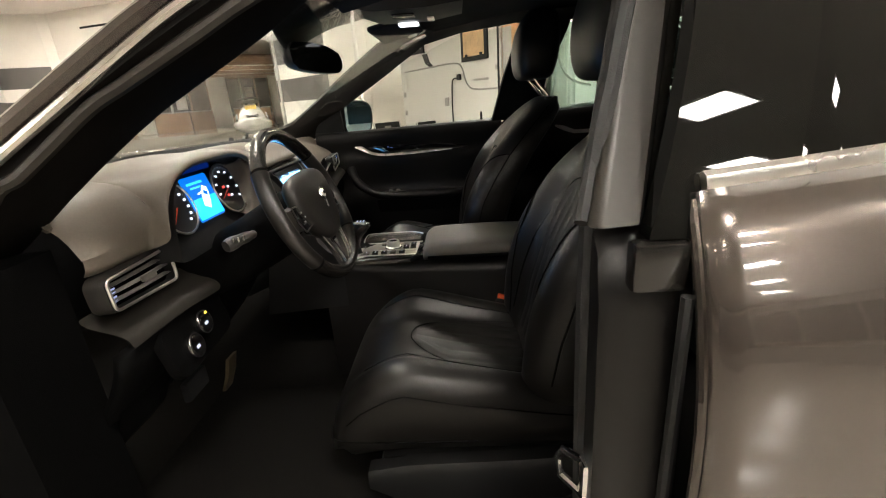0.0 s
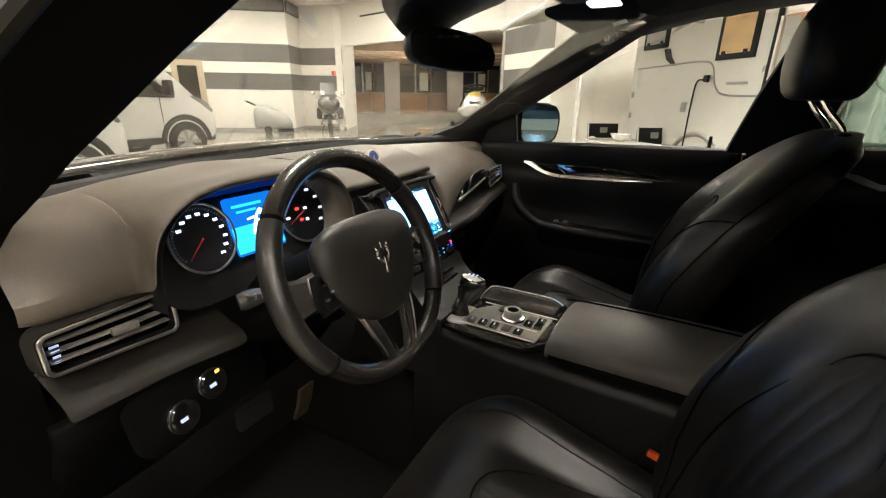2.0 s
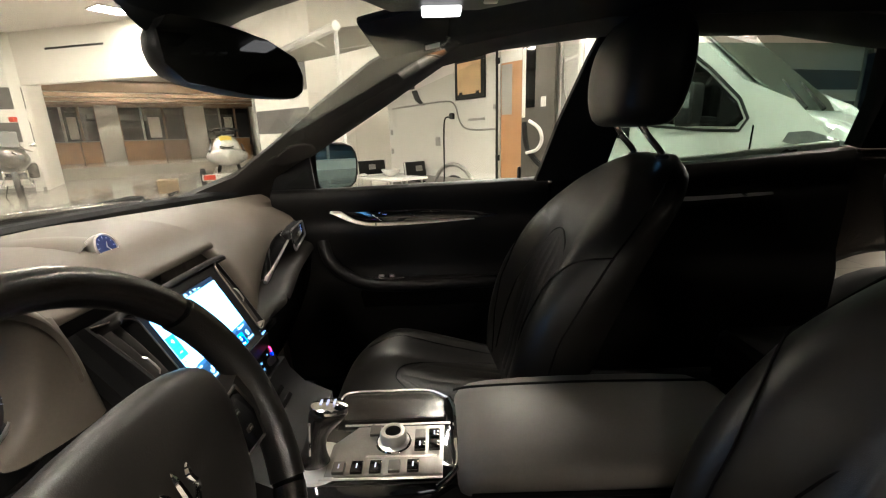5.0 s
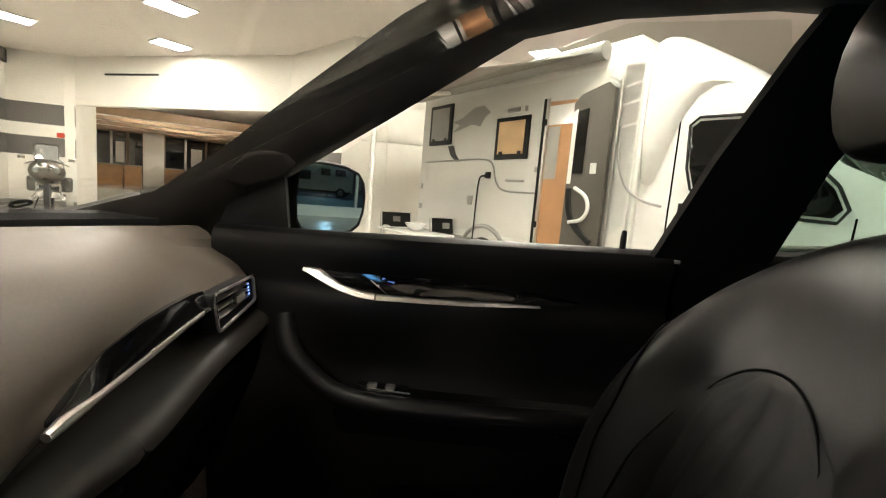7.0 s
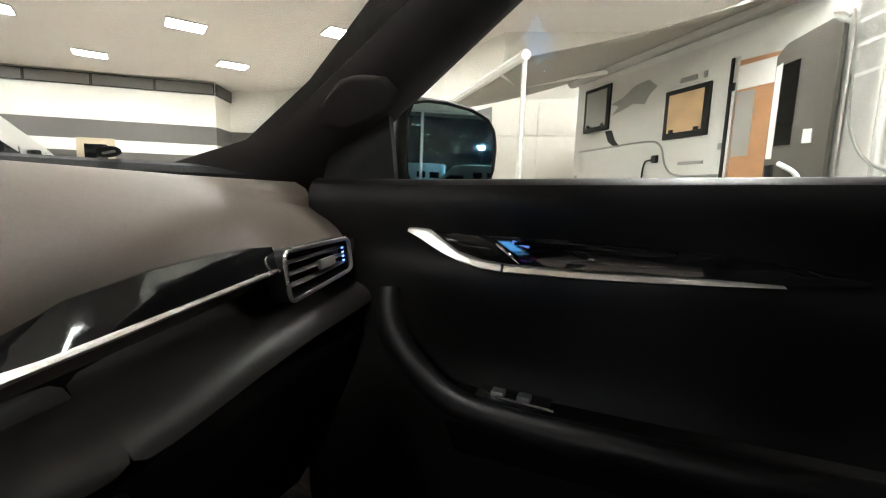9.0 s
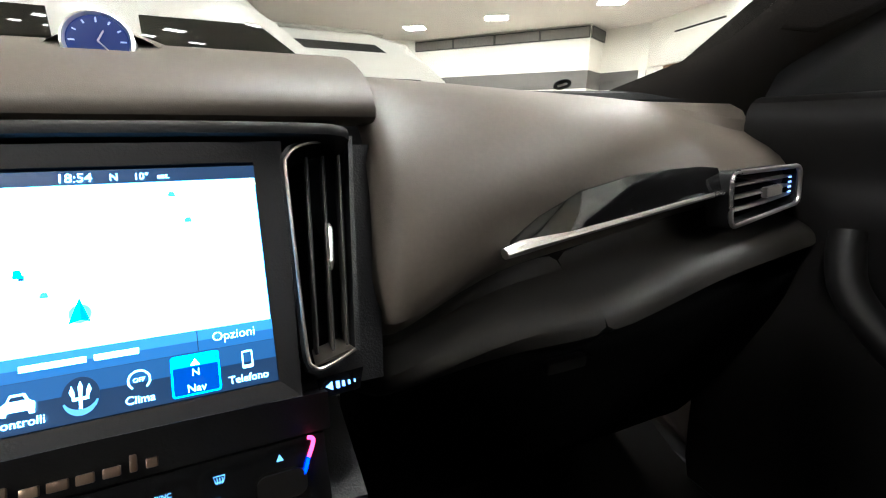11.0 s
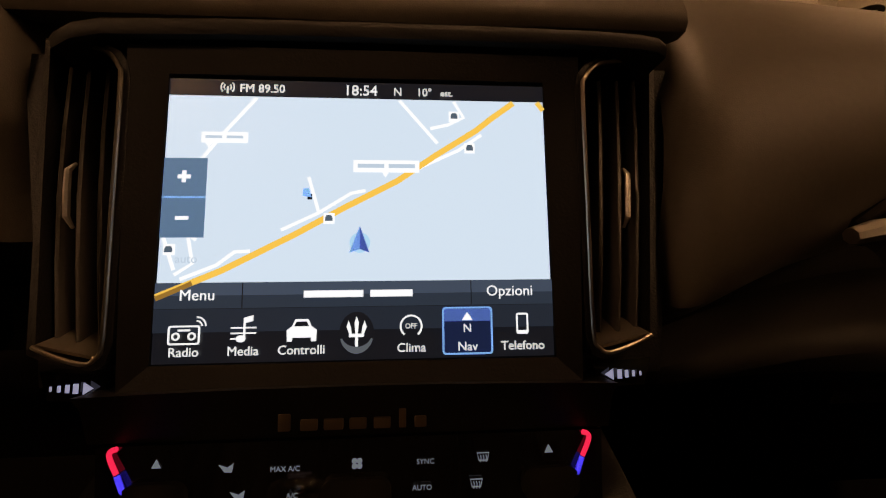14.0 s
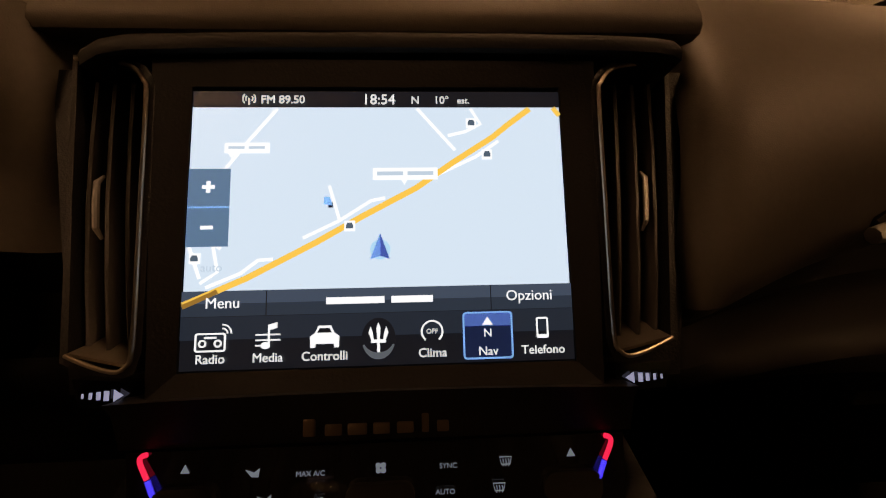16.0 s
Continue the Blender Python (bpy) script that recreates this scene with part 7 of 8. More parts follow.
part("chrome_blade", bm, CHROME, rr, "satin chrome door blade", smooth=50)

# ---- right door mirror ----
MM = axes((0.930, -0.035, 1.148), (0.866, -0.50, 0.0), (-0.007, -0.004, 0.99))
prof = [(-0.106, 0.062), (-0.098, 0.078), (-0.07, 0.085), (-0.02, 0.087), (0.04, 0.083), (0.085, 0.070), (0.105, 0.048), (0.112, 0.015), (0.108, -0.03), (0.095, -0.062), (0.07, -0.077), (0.02, -0.082), (-0.05, -0.082), (-0.09, -0.074), (-0.106, -0.05), (-0.110, 0.0)]
rings = [[MM @ Vector((x * k, y * k, z)) for x, y in prof[::-1]] for k, z in ((0.40, -0.10), (0.78, -0.075), (0.97, -0.03), (1.0, 0.0), (0.95, 0.006), (0.92, 0.001))]
dm = part("door_mirror", loft(B(), rings), PLASTIC, car, "black door mirror housing with a mirror glass", smooth=60)
part("mirror_glass", prism(B(), [(x * 0.90, y * 0.90) for x, y in prof[::-1]], 0.002, MM @ Matrix.Translation((0, 0, 0.001))), MIRROR, dm, "dark reflecting mirror glass", smooth=0)
bm = sweep(B(), [(0.83, 0.10, 1.075), (0.88, 0.075, 1.085), (0.93, 0.05, 1.10)], [0.035, 0.028, 0.03], 10)
part("mirror_arm", bm, PLASTIC, dm)
bm = B()
bm.faces.new([bm.verts.new(p) for p in ((0.81, 0.16, 1.075), (0.806, 0.01, 1.080), (0.793, 0.018, 1.205), (0.79, 0.06, 1.225), (0.80, 0.12, 1.17))])
thicken(part("mirror_sail", bm, PLASTIC, dr, "black mirror corner trim", smooth=0), 0.012, 0)


# ---- roof fittings ----
RMX = axes((-0.045, -0.150, 1.338), (0.925, -0.37, -0.04), (0.06, 0.03, 1))
prof = [(-0.118, 0.016), (-0.10, 0.036), (-0.03, 0.042), (0.05, 0.040), (0.105, 0.026), (0.118, 0.002), (0.112, -0.022), (0.09, -0.034), (0.0, -0.038), (-0.09, -0.034), (-0.114, -0.018)]
rings = [[RMX @ Vector((x * k, y * k, z)) for x, y in prof[::-1]] for k, z in ((0.55, -0.05), (0.86, -0.038), (0.99, -0.012), (1.0, 0.0), (0.97, 0.006), (0.93, 0.006), (0.92, 0.003))]
rm = part("rear_view_mirror", loft(B(), rings), PLASTIC, car, "black frameless rear view mirror", smooth=60, sub=1)
part("mirror_face", prism(B(), [(x * 0.93, y * 0.93) for x, y in prof[::-1]], 0.002, RMX @ Matrix.Translation((0, 0, 0.004))), DARK_GLASS, rm, "dark mirror face", smooth=0)
bm = loft(B(), [[Vector((cx + rx * math.cos(a), y, z + rz * math.sin(a))) for a in [2 * math.pi * i / 18 for i in range(18)]] for cx, y, z, rx, rz in
                ((-0.07, -0.115, 1.365, 0.06, 0.030), (-0.09, -0.10, 1.39, 0.11, 0.045), (-0.10, -0.10, 1.425, 0.145, 0.058), (-0.08, -0.16, 1.45, 0.155, 0.048), (-0.03, -0.26, 1.465, 0.12, 0.03))])
part("mirror_mount", bm, PLASTIC, rm, "black sensor housing above the mirror", smooth=60, sub=1)
oc = part("roof_console", loft(B(), [[Vector((0.03 + rx * c, y, z + dz)) for c, dz in ((-1, 0.03), (-0.9, 0.0), (0, -0.008), (0.9, 0.0), (1, 0.03))] for y, z, rx in ((-0.27, 1.452, 0.09), (-0.32, 1.438, 0.12), (-0.46, 1.438, 0.125), (-0.56, 1.45, 0.11))]), PLASTIC, car, "black roof console with reading lamps", smooth=50)
for x in (-0.045, 0.105):
    part("reading_lamp", box(B(), (x, -0.40, 1.428), (0.05, 0.06, 0.006), 0.004), glow("reading_lamp", (1.0, 0.97, 0.92), 3.0) if x > 0 else DARK_GLASS, oc, "square reading lamp lens")
for k in range(3):
    part("roof_key", box(B(), (0.02 + 0.022 * k, -0.47, 1.429), (0.014, 0.02, 0.004), 0.002), CHROME, oc, "small roof console key")
for s in (-1, 1):
    vz = part("sun_visor", box(B(), (s * 0.33, -0.34, 1.447), (0.34, 0.16, 0.016), 0.007, Euler((radians(-12), 0, 0)).to_matrix()), HEADLINER, car, "dark cloth sun visor")
    part("visor_label", box(B(), (s * 0.40, -0.385, 1.4335), (0.05, 0.032, 0.001), 0, Euler((radians(-12), 0, 0)).to_matrix()), CHROME if s < 0 else material("label_grey", (0.28, 0.29, 0.25), 0.6), vz, "small grey printed label", smooth=0)

# ---- vehicles in the showroom ----
TYRE_RIM = material("wheel_silver", (0.5, 0.5, 0.5), 0.35, 0.8, vary=0.1)
LAMP_GLASS = material("headlamp_glass", (0.30, 0.31, 0.31), 0.08, 0.6, vary=0.3, scale=30, bump=0, coat=0.5)
BEIGE_PANE = material("lit_interior", (0.62, 0.42, 0.22), 0.5, vary=0.3, scale=6)
CABIN_WOOD = material("cabin_wood", (0.42, 0.22, 0.10), 0.45, vary=0.2, scale=5, fine=60)


# windscreen glass with the ceiling's pale reflection put into a half-metal colour
SCREEN_REFLECTION = material("screen_reflection", (0.34, 0.40, 0.36), 0.07, 0.75, vary=0.25, scale=2.5, bump=0, coat=0.4)


def put_on(ob, M):
    ob.matrix_basis = M
    return ob


def outline_prism(bm, pts, y0, y1, bevel=0.05, seg=3):
    """A side outline in x and z, drawn out from y0 to y1, its long edges rounded."""
    a = [bm.verts.new((x, y0, z)) for x, z in pts]
    b = [bm.verts.new((x, y1, z)) for x, z in pts]
    n = len(pts)
    f0, f1 = bm.faces.new(a), bm.faces.new(b[::-1])
    for i in range(n):
        bm.faces.new((a[i], b[i], b[(i + 1) % n], a[(i + 1) % n]))
    bmesh.ops.bevel(bm, geom=list(f0.edges) + list(f1.edges), offset=bevel, segments=seg, affect="EDGES", profile=0.6)
    return bm


def side_plate(name, pts, mat, parent, y=0.0, th=0.012, label="", bevel=0.0):
    """A flat plate on the visible side at y, from an outline in x and z."""
    area = sum(p[0] * q[1] - q[0] * p[1] for p, q in zip(pts, pts[1:] + pts[:1]))
    if area < 0:
        pts = pts[::-1]
    m = Matrix.Translation((0, y, 0)) @ Matrix.Rotation(radians(90), 4, "X")
    return part(name, prism(B(), pts, th, m, bevel), mat, parent, label, smooth=30)


def road_wheel(parent, x, z, r, y, label="black tyre on a silver spoked rim"):
    M = axes((x, y, z), (1, 0, 0), (0, 0, 1))
    w = part("wheel", lathe(B(), [(r * 0.62, -0.10), (r * 0.9, -0.11), (r, -0.07), (r, 0.07), (r * 0.9, 0.11), (r * 0.66, 0.10), (r * 0.62, 0.03)], 36, M), RUBBER, parent, label)
    bm = lathe(B(), [(r * 0.64, 0.04), (r * 0.67, 0.10), (r * 0.60, 0.095), (r * 0.56, 0.05), (r * 0.2, 0.06)], 32, M)
    part("rim", bm, DARKMETAL, w)
    for k in range(7):
        a = 2 * math.pi * k / 7
        bm = box(B(), (0, 0, 0), (r * 0.46, r * 0.14, 0.03), 0.008, seg=1)
        bmesh.ops.transform(bm, matrix=M @ Matrix.Rotation(a, 4, "Z") @ Matrix.Translation((r * 0.38, 0, 0.085)), verts=bm.verts)
        part("spoke", bm, TYRE_RIM, w)
    part("hub_cap", lathe(B(), [(r * 0.17, 0.06), (r * 0.17, 0.105), (0.0, 0.11)], 18, M), TYRE_RIM, w)
    return w


def cab(parent, roof, y0=0.10, y1=2.02):
    """The cab of a van: nose towards +x."""
    nose = [(1.0, 0.42), (3.30, 0.40), (3.46, 0.55), (3.46, 0.90), (3.38, 1.12), (3.20, 1.25), (2.90, 1.33), (2.58, 1.60), (2.24, 1.95), (2.06, 2.18), (1.75, 2.38), (1.3, roof - 0.06), (1.0, roof - 0.04)]
    part("cab", outline_prism(B(), nose, y0, y1, 0.09, 4), VAN_WHITE, parent, "white van cab", smooth=40)
    bm = B()
    bm.faces.new([bm.verts.new(p) for p in ((2.90, y0 + 0.12, 1.345), (2.90, y1 - 0.12, 1.345), (2.20, y1 - 0.16, 2.02), (2.20, y0 + 0.16, 2.02))])
    ws = thicken(part("windscreen", bm, SCREEN_REFLECTION, parent, "dark windscreen", smooth=0), 0.02, 0)
    for k in (0.5, 1.1):
        part("wiper", sweep(B(), [(2.90, y0 + k, 1.37), (2.62, y0 + k + 0.35, 1.62)], 0.012, 6), RUBBER, ws)
    side_plate("cab_window", [(1.60, 1.90), (1.62, 1.58), (1.67, 1.42), (1.77, 1.33), (1.95, 1.29), (2.36, 1.25), (2.58, 1.24), (2.63, 1.30), (2.57, 1.43), (2.34, 1.67), (2.08, 1.90), (2.02, 1.94), (1.66, 1.95)], DARK_GLASS, parent, y0 - 0.004, 0.012, "dark cab door window", 0.004)
    bm = sweep(B(), [(x, y0 - 0.014, z) for x, z in ((1.58, 1.92), (1.60, 1.57), (1.65, 1.40), (1.76, 1.30), (1.95, 1.26), (2.36, 1.22), (2.61, 1.21), (2.66, 1.30), (2.59, 1.45), (2.36, 1.69), (2.10, 1.92), (2.03, 1.97), (1.65, 1.98))], 0.012, 6, closed=True)
    part("window_seal", bm, RUBBER, parent)
    for pts in (((1.49, 2.0), (1.49, 0.55)), ((2.70, 1.25), (2.68, 0.55)), ((1.49, 0.58), (2.68, 0.58))):
        part("panel_gap", sweep(B(), [(x, y0 - 0.002, z) for x, z in pts], 0.007, 5), SOFT, parent)
    side_plate("door_handle", [(1.58, 1.16), (1.58, 1.28), (1.70, 1.28), (1.70, 1.16)], PLASTIC, parent, y0 - 0.004, 0.03, "black door handle", 0.012)
    mi = part("wing_mirror", box(B(), (2.30, y0 - 0.22, 1.42), (0.14, 0.24, 0.34), 0.05, seg=3), PLASTIC, parent, "black wing mirror")
    part("mirror_arm", sweep(B(), [(2.42, y0, 1.29), (2.34, y0 - 0.14, 1.30)], 0.035, 8), PLASTIC, mi)
    part("indicator", box(B(), (2.32, y0 - 0.335, 1.45), (0.06, 0.012, 0.12), 0.004), LAMP_GLASS, mi)
    side_plate("headlight", [(2.90, 1.12), (2.93, 1.19), (3.05, 1.20), (3.26, 1.12), (3.36, 1.00), (3.16, 1.06)], LAMP_GLASS, parent, y0 - 0.004, 0.016, "clear headlight", 0.005)
    part("headlight", box(B(), (3.40, y0 + 0.22, 1.0), (0.05, 0.30, 0.20), 0.02), LAMP_GLASS, parent)
    part("grille", box(B(), (3.445, (y0 + y1) / 2, 0.78), (0.03, 0.9, 0.16), 0.01), PLASTIC, parent, "black grille")
    part("bumper", box(B(), (3.38, (y0 + y1) / 2, 0.46), (0.22, y1 - y0 - 0.02, 0.22), 0.06, seg=3), PLASTIC, parent, "dark bumper")
    bm = sweep(B(), [(2.70 + 0.42 * math.cos(a), y0 - 0.006, 0.40 + 0.42 * math.sin(a)) for a in [math.pi * i / 16 for i in range(17)]], 0.035, 8, flat=0.5, up=(0, 1, 0))
    part("wheel_arch", bm, PLASTIC, parent, "black wheel arch trim")
    side_plate("sill_trim", [(1.0, 0.36), (2.25, 0.36), (2.25, 0.46), (1.0, 0.46)], PLASTIC, parent, y0 - 0.004, 0.012)
    road_wheel(parent, 2.70, 0.37, 0.37, y0 + 0.06)
    road_wheel(parent, 2.70, 0.37, 0.37, y1 - 0.10)


# motorhome with an awning, parked slantwise beside the car
MD = Vector((-0.787, -0.617, 0)).normalized()
MH = Matrix.Translation((4.9, -1.1, 0)) @ Matrix((MD, Vector((-MD.y, MD.x, 0)), Vector((0, 0, 1)))).transposed().to_4x4()
mh = empty("motorhome", (0, 0, 0), "white motorhome with an open door, side windows and an extended awning", "motorhome")
part("body", outline_prism(B(), [(-2.42, 0.42), (1.20, 0.42), (1.20, 2.62), (1.08, 2.74), (-2.3, 2.74), (-2.42, 2.64)], 0.0, 2.2, 0.06, 4), VAN_WHITE, mh, "white living body with a light grey side", smooth=40)
cab(mh, 2.62)
cap = []
for x, inset, top, foot in ((1.17, -0.012, 2.72, 1.02), (1.24, -0.018, 2.76, 1.02), (1.34, -0.005, 2.76, 1.06), (1.44, 0.03, 2.70, 1.60), (1.60, 0.06, 2.60, 2.05), (1.82, 0.09, 2.46, 2.10), (2.02, 0.13, 2.31, 2.10), (2.14, 0.20, 2.18, 2.06)):
    half = [(inset + 0.01, foot), (inset, lerp(foot, top, 0.5)), (inset, top - 0.24), (inset + 0.05, top - 0.10), (inset + 0.20, top - 0.03), (0.65, top)]
    cap.append([Vector((x, y, z)) for y, z in half + [(2.2 - y, z) for y, z in half[::-1]]])
bm = loft(B(), cap)
part("front_cap", bm, VAN_WHITE, mh, "rounded white moulding over the cab", smooth=60, sub=1)
side_plate("side_skin", [(-2.36, 0.75), (1.17, 0.75), (1.17, 2.50), (-2.36, 2.50)], material("pale_grey_skin", (0.62, 0.61, 0.57), 0.3, vary=0.05, scale=2, bump=0.02), mh, -0.001, 0.006, "pale grey side panel")
side_plate("skirt", [(-2.38, 0.40), (1.12, 0.40), (1.12, 0.66), (-2.38, 0.66)], VAN_GREY, mh, -0.001, 0.012)
# door opening with a lit wooden interior, door leaf folded forward
side_plate("door_opening", [(0.10, 0.60), (0.54, 0.60), (0.54, 2.25), (0.10, 2.27)], CABIN_WOOD, mh, -0.004, 0.006, "warm wooden interior seen through the door")
side_plate("inner_cupboard", [(0.14, 1.45), (0.30, 1.45), (0.30, 2.0), (0.14, 2.0)], VAN_GREY, mh, -0.010, 0.004)
side_plate("inner_panel", [(0.12, 2.02), (0.52, 2.02), (0.52, 2.22), (0.12, 2.22)], VAN_WHITE, mh, -0.010, 0.004)
for x in (0.075, 0.115):
    side_plate("door_jamb", [(x - 0.015, 0.56), (x + 0.015, 0.56), (x + 0.015, 2.30), (x - 0.015, 2.30)], ALU if x > 0.1 else PLASTIC, mh, -0.004, 0.03, "black and bright door jamb")
for z in (0.95, 2.05):
    part("hinge", box(B(), (0.10, -0.035, z), (0.06, 0.03, 0.07), 0.006), PLASTIC, mh)
LEAF_GREY = material("leaf_grey", (0.085, 0.078, 0.066), 0.32, vary=0.1, bump=0.02, coat=0.2)
for z in (2.28, 2.12, 1.92):
    side_plate("pale_stripe", [(1.0, z), (1.16, z + 0.03), (1.16, z + 0.055), (1.0, z + 0.025)], VAN_WHITE, mh, -0.005, 0.004, "thin white stripe")
side_plate("grey_field", [(0.99, 0.90), (1.15, 1.05), (1.16, 2.48), (0.99, 2.48)], VAN_GREY, mh, -0.004, 0.003, "grey painted field beside the cab moulding")
leaf = side_plate("door_leaf", [(0.53, 0.62), (0.97, 0.62), (0.97, 2.28), (0.90, 2.34), (0.60, 2.26), (0.53, 2.18)], LEAF_GREY, mh, -0.06, 0.05, "grey open door leaf with a dark window", 0.012)
side_plate("leaf_window", [(0.60, 1.50), (0.72, 1.50), (0.72, 2.12), (0.60, 2.10)], DARK_GLASS, leaf, -0.112, 0.008)
side_plate("leaf_light", [(0.545, 1.40), (0.59, 1.40), (0.59, 2.12), (0.545, 2.10)], VAN_WHITE, leaf, -0.112, 0.006)
bm = sweep(B(), smooth_path([(0.63, -0.125, 1.02), (0.78, -0.13, 1.06), (0.84, -0.13, 1.16), (0.80, -0.13, 1.28), (0.66, -0.125, 1.36)], 5), 0.020, 8)
part("leaf_handle", bm, VAN_WHITE, leaf, "white curved door pocket rim")
bm = sweep(B(), smooth_path([(0.58, -0.118, 1.35), (0.62, -0.118, 1.10), (0.74, -0.118, 0.95), (0.90, -0.118, 0.84)], 5), 0.035, 8, flat=0.5)
part("leaf_pocket", bm, PLASTIC, leaf)
side_plate("leaf_lock", [(0.81, 1.50), (0.87, 1.50), (0.87, 1.60), (0.81, 1.60)], VAN_WHITE, leaf, -0.112, 0.014)
bm = sweep(B(), smooth_path([(0.99, -0.05, 0.62), (0.99, -0.05, 2.20), (0.96, -0.05, 2.34), (0.86, -0.05, 2.40)], 4), 0.014, 6)
part("leaf_edge", bm, ALU, leaf)
# windows with frames
for x0, x1, z0, z1, m in ((-0.68, -0.13, 1.67, 2.16, BEIGE_PANE), (-2.16, -1.62, 1.90, 2.46, VAN_GREY)):
    wnd = side_plate("window", [(x0, z0), (x1, z0), (x1, z1), (x0, z1)], PLASTIC, mh, -0.004, 0.03, "framed caravan window", 0.008)
    side_plate("window_pane", [(x0 + 0.06, z0 + 0.06), (x1 - 0.06, z0 + 0.06), (x1 - 0.06, z1 - 0.05), (x0 + 0.06, z1 - 0.05)], m, wnd, -0.036, 0.004, "pane with a warm blind")
    for xx in (x0 + 0.10, x1 - 0.14):
        side_plate("window_catch", [(xx, z0 + 0.05), (xx + 0.05, z0 + 0.05), (xx + 0.05, z0 + 0.09), (xx, z0 + 0.09)], PLASTIC, wnd, -0.038, 0.012)
# small fittings of the side
side_plate("socket_box", [(-0.80, 1.44), (-0.73, 1.44), (-0.73, 1.52), (-0.80, 1.52)], PLASTIC, mh, -0.005, 0.04, "black socket", 0.01)
part("cable", sweep(B(), smooth_path([(-0.80, -0.03, 1.47), (-0.90, -0.04, 1.44), (-0.93, -0.04, 1.2), (-0.93, -0.05, 0.7), (-0.95, -0.06, 0.45)], 6), 0.010, 6), PLASTIC, mh, "hanging cable")
for x, z, w, h in ((-0.42, 2.24, 0.20, 0.05), (-0.22, 2.24, 0.04, 0.06), (-2.30, 1.30, 0.06, 0.08), (-2.30, 1.0, 0.06, 0.08), (-1.10, 1.15, 0.10, 0.12), (-0.30, 1.42, 0.30, 0.03), (0.02, 1.55, 0.04, 0.06)):
    side_plate("side_fitting", [(x - w / 2, z - h / 2), (x + w / 2, z - h / 2), (x + w / 2, z + h / 2), (x - w / 2, z + h / 2)], VAN_GREY, mh, -0.005, 0.012, "small grey fitting", 0.003)
for pts in (((-2.25, 1.66), (-1.7, 1.67), (-0.95, 1.68), (-0.72, 1.62), (-0.62, 1.40), (-0.45, 1.30), (0.05, 1.29)), ((1.0, 1.95), (1.02, 1.65), (1.12, 1.40), (1.30, 1.28), (1.48, 1.24))):
    part("decor_line", sweep(B(), smooth_path([(x, -0.008, z) for x, z in pts], 5), 0.012, 6), VAN_GREY, mh, "thin grey decor line")
side_plate("decor_leaf", [(-1.70, 1.88), (-1.62, 1.74), (-1.46, 1.66), (-1.38, 1.66), (-1.50, 1.76), (-1.56, 1.88)], PLASTIC, mh, -0.004, 0.006, "dark curved decor stripe")
beast = [(-1.62, 2.20), (-1.40, 2.24), (-1.20, 2.34), (-0.98, 2.36), (-0.84, 2.26), (-0.95, 2.20), (-1.02, 2.10), (-1.20, 2.14), (-1.38, 2.10), (-1.60, 2.06), (-1.46, 2.15)]
side_plate("decor_sign", beast, VAN_GREY, mh, -0.004, 0.006, "grey decor shape on the side")
bm = sweep(B(), [(-0.77 + 0.44 * math.cos(a), -0.012, 0.44 + 0.40 * math.sin(a)) for a in [math.pi * i / 16 for i in range(17)]], 0.03, 8)
part("wheel_arch", bm, VAN_GREY, mh, "grey rear wheel arch")
road_wheel(mh, -0.77, 0.36, 0.36, 0.10)
road_wheel(mh, -0.77, 0.36, 0.36, 2.10)
# awning
part("awning_box", sweep(B(), [(0.80, -0.07, 2.64), (-2.45, -0.07, 2.64)], 0.085, 12), VAN_GREY, mh, "grey awning case")

def awn(u, v):
    a = Vector((lerp(0.79, -2.45, u), -0.08, 2.64))
    b = Vector((lerp(-1.0, -4.4, u), -1.50, 2.44))
    p = a.lerp(b, v)
    p.z -= 0.05 * math.sin(math.pi * v)
    return p


thicken(part("awning_cloth", patch(B(), awn, 10, 8), CANVAS, mh, "stretched grey awning cloth"), 0.006)
part("lead_bar", sweep(B(), [(-0.96, -1.52, 2.45), (-4.45, -1.52, 2.44)], 0.055, 8), VAN_WHITE, mh, "white awning lead bar")
part("awning_pole", sweep(B(), [(-1.02, -1.50, 2.42), (-1.02, -1.50, 0.02)], 0.026, 10), VAN_WHITE, mh, "white awning pole")
part("awning_pole", sweep(B(), [(-4.38, -1.50, 2.42), (-4.38, -1.50, 0.02)], 0.026, 10), VAN_WHITE, mh)
part("awning_arm", sweep(B(), [(-1.6, -0.10, 2.58), (-2.4, -0.9, 2.50), (-1.7, -1.48, 2.44)], 0.03, 8), VAN_WHITE, mh)
put_on(mh, MH)


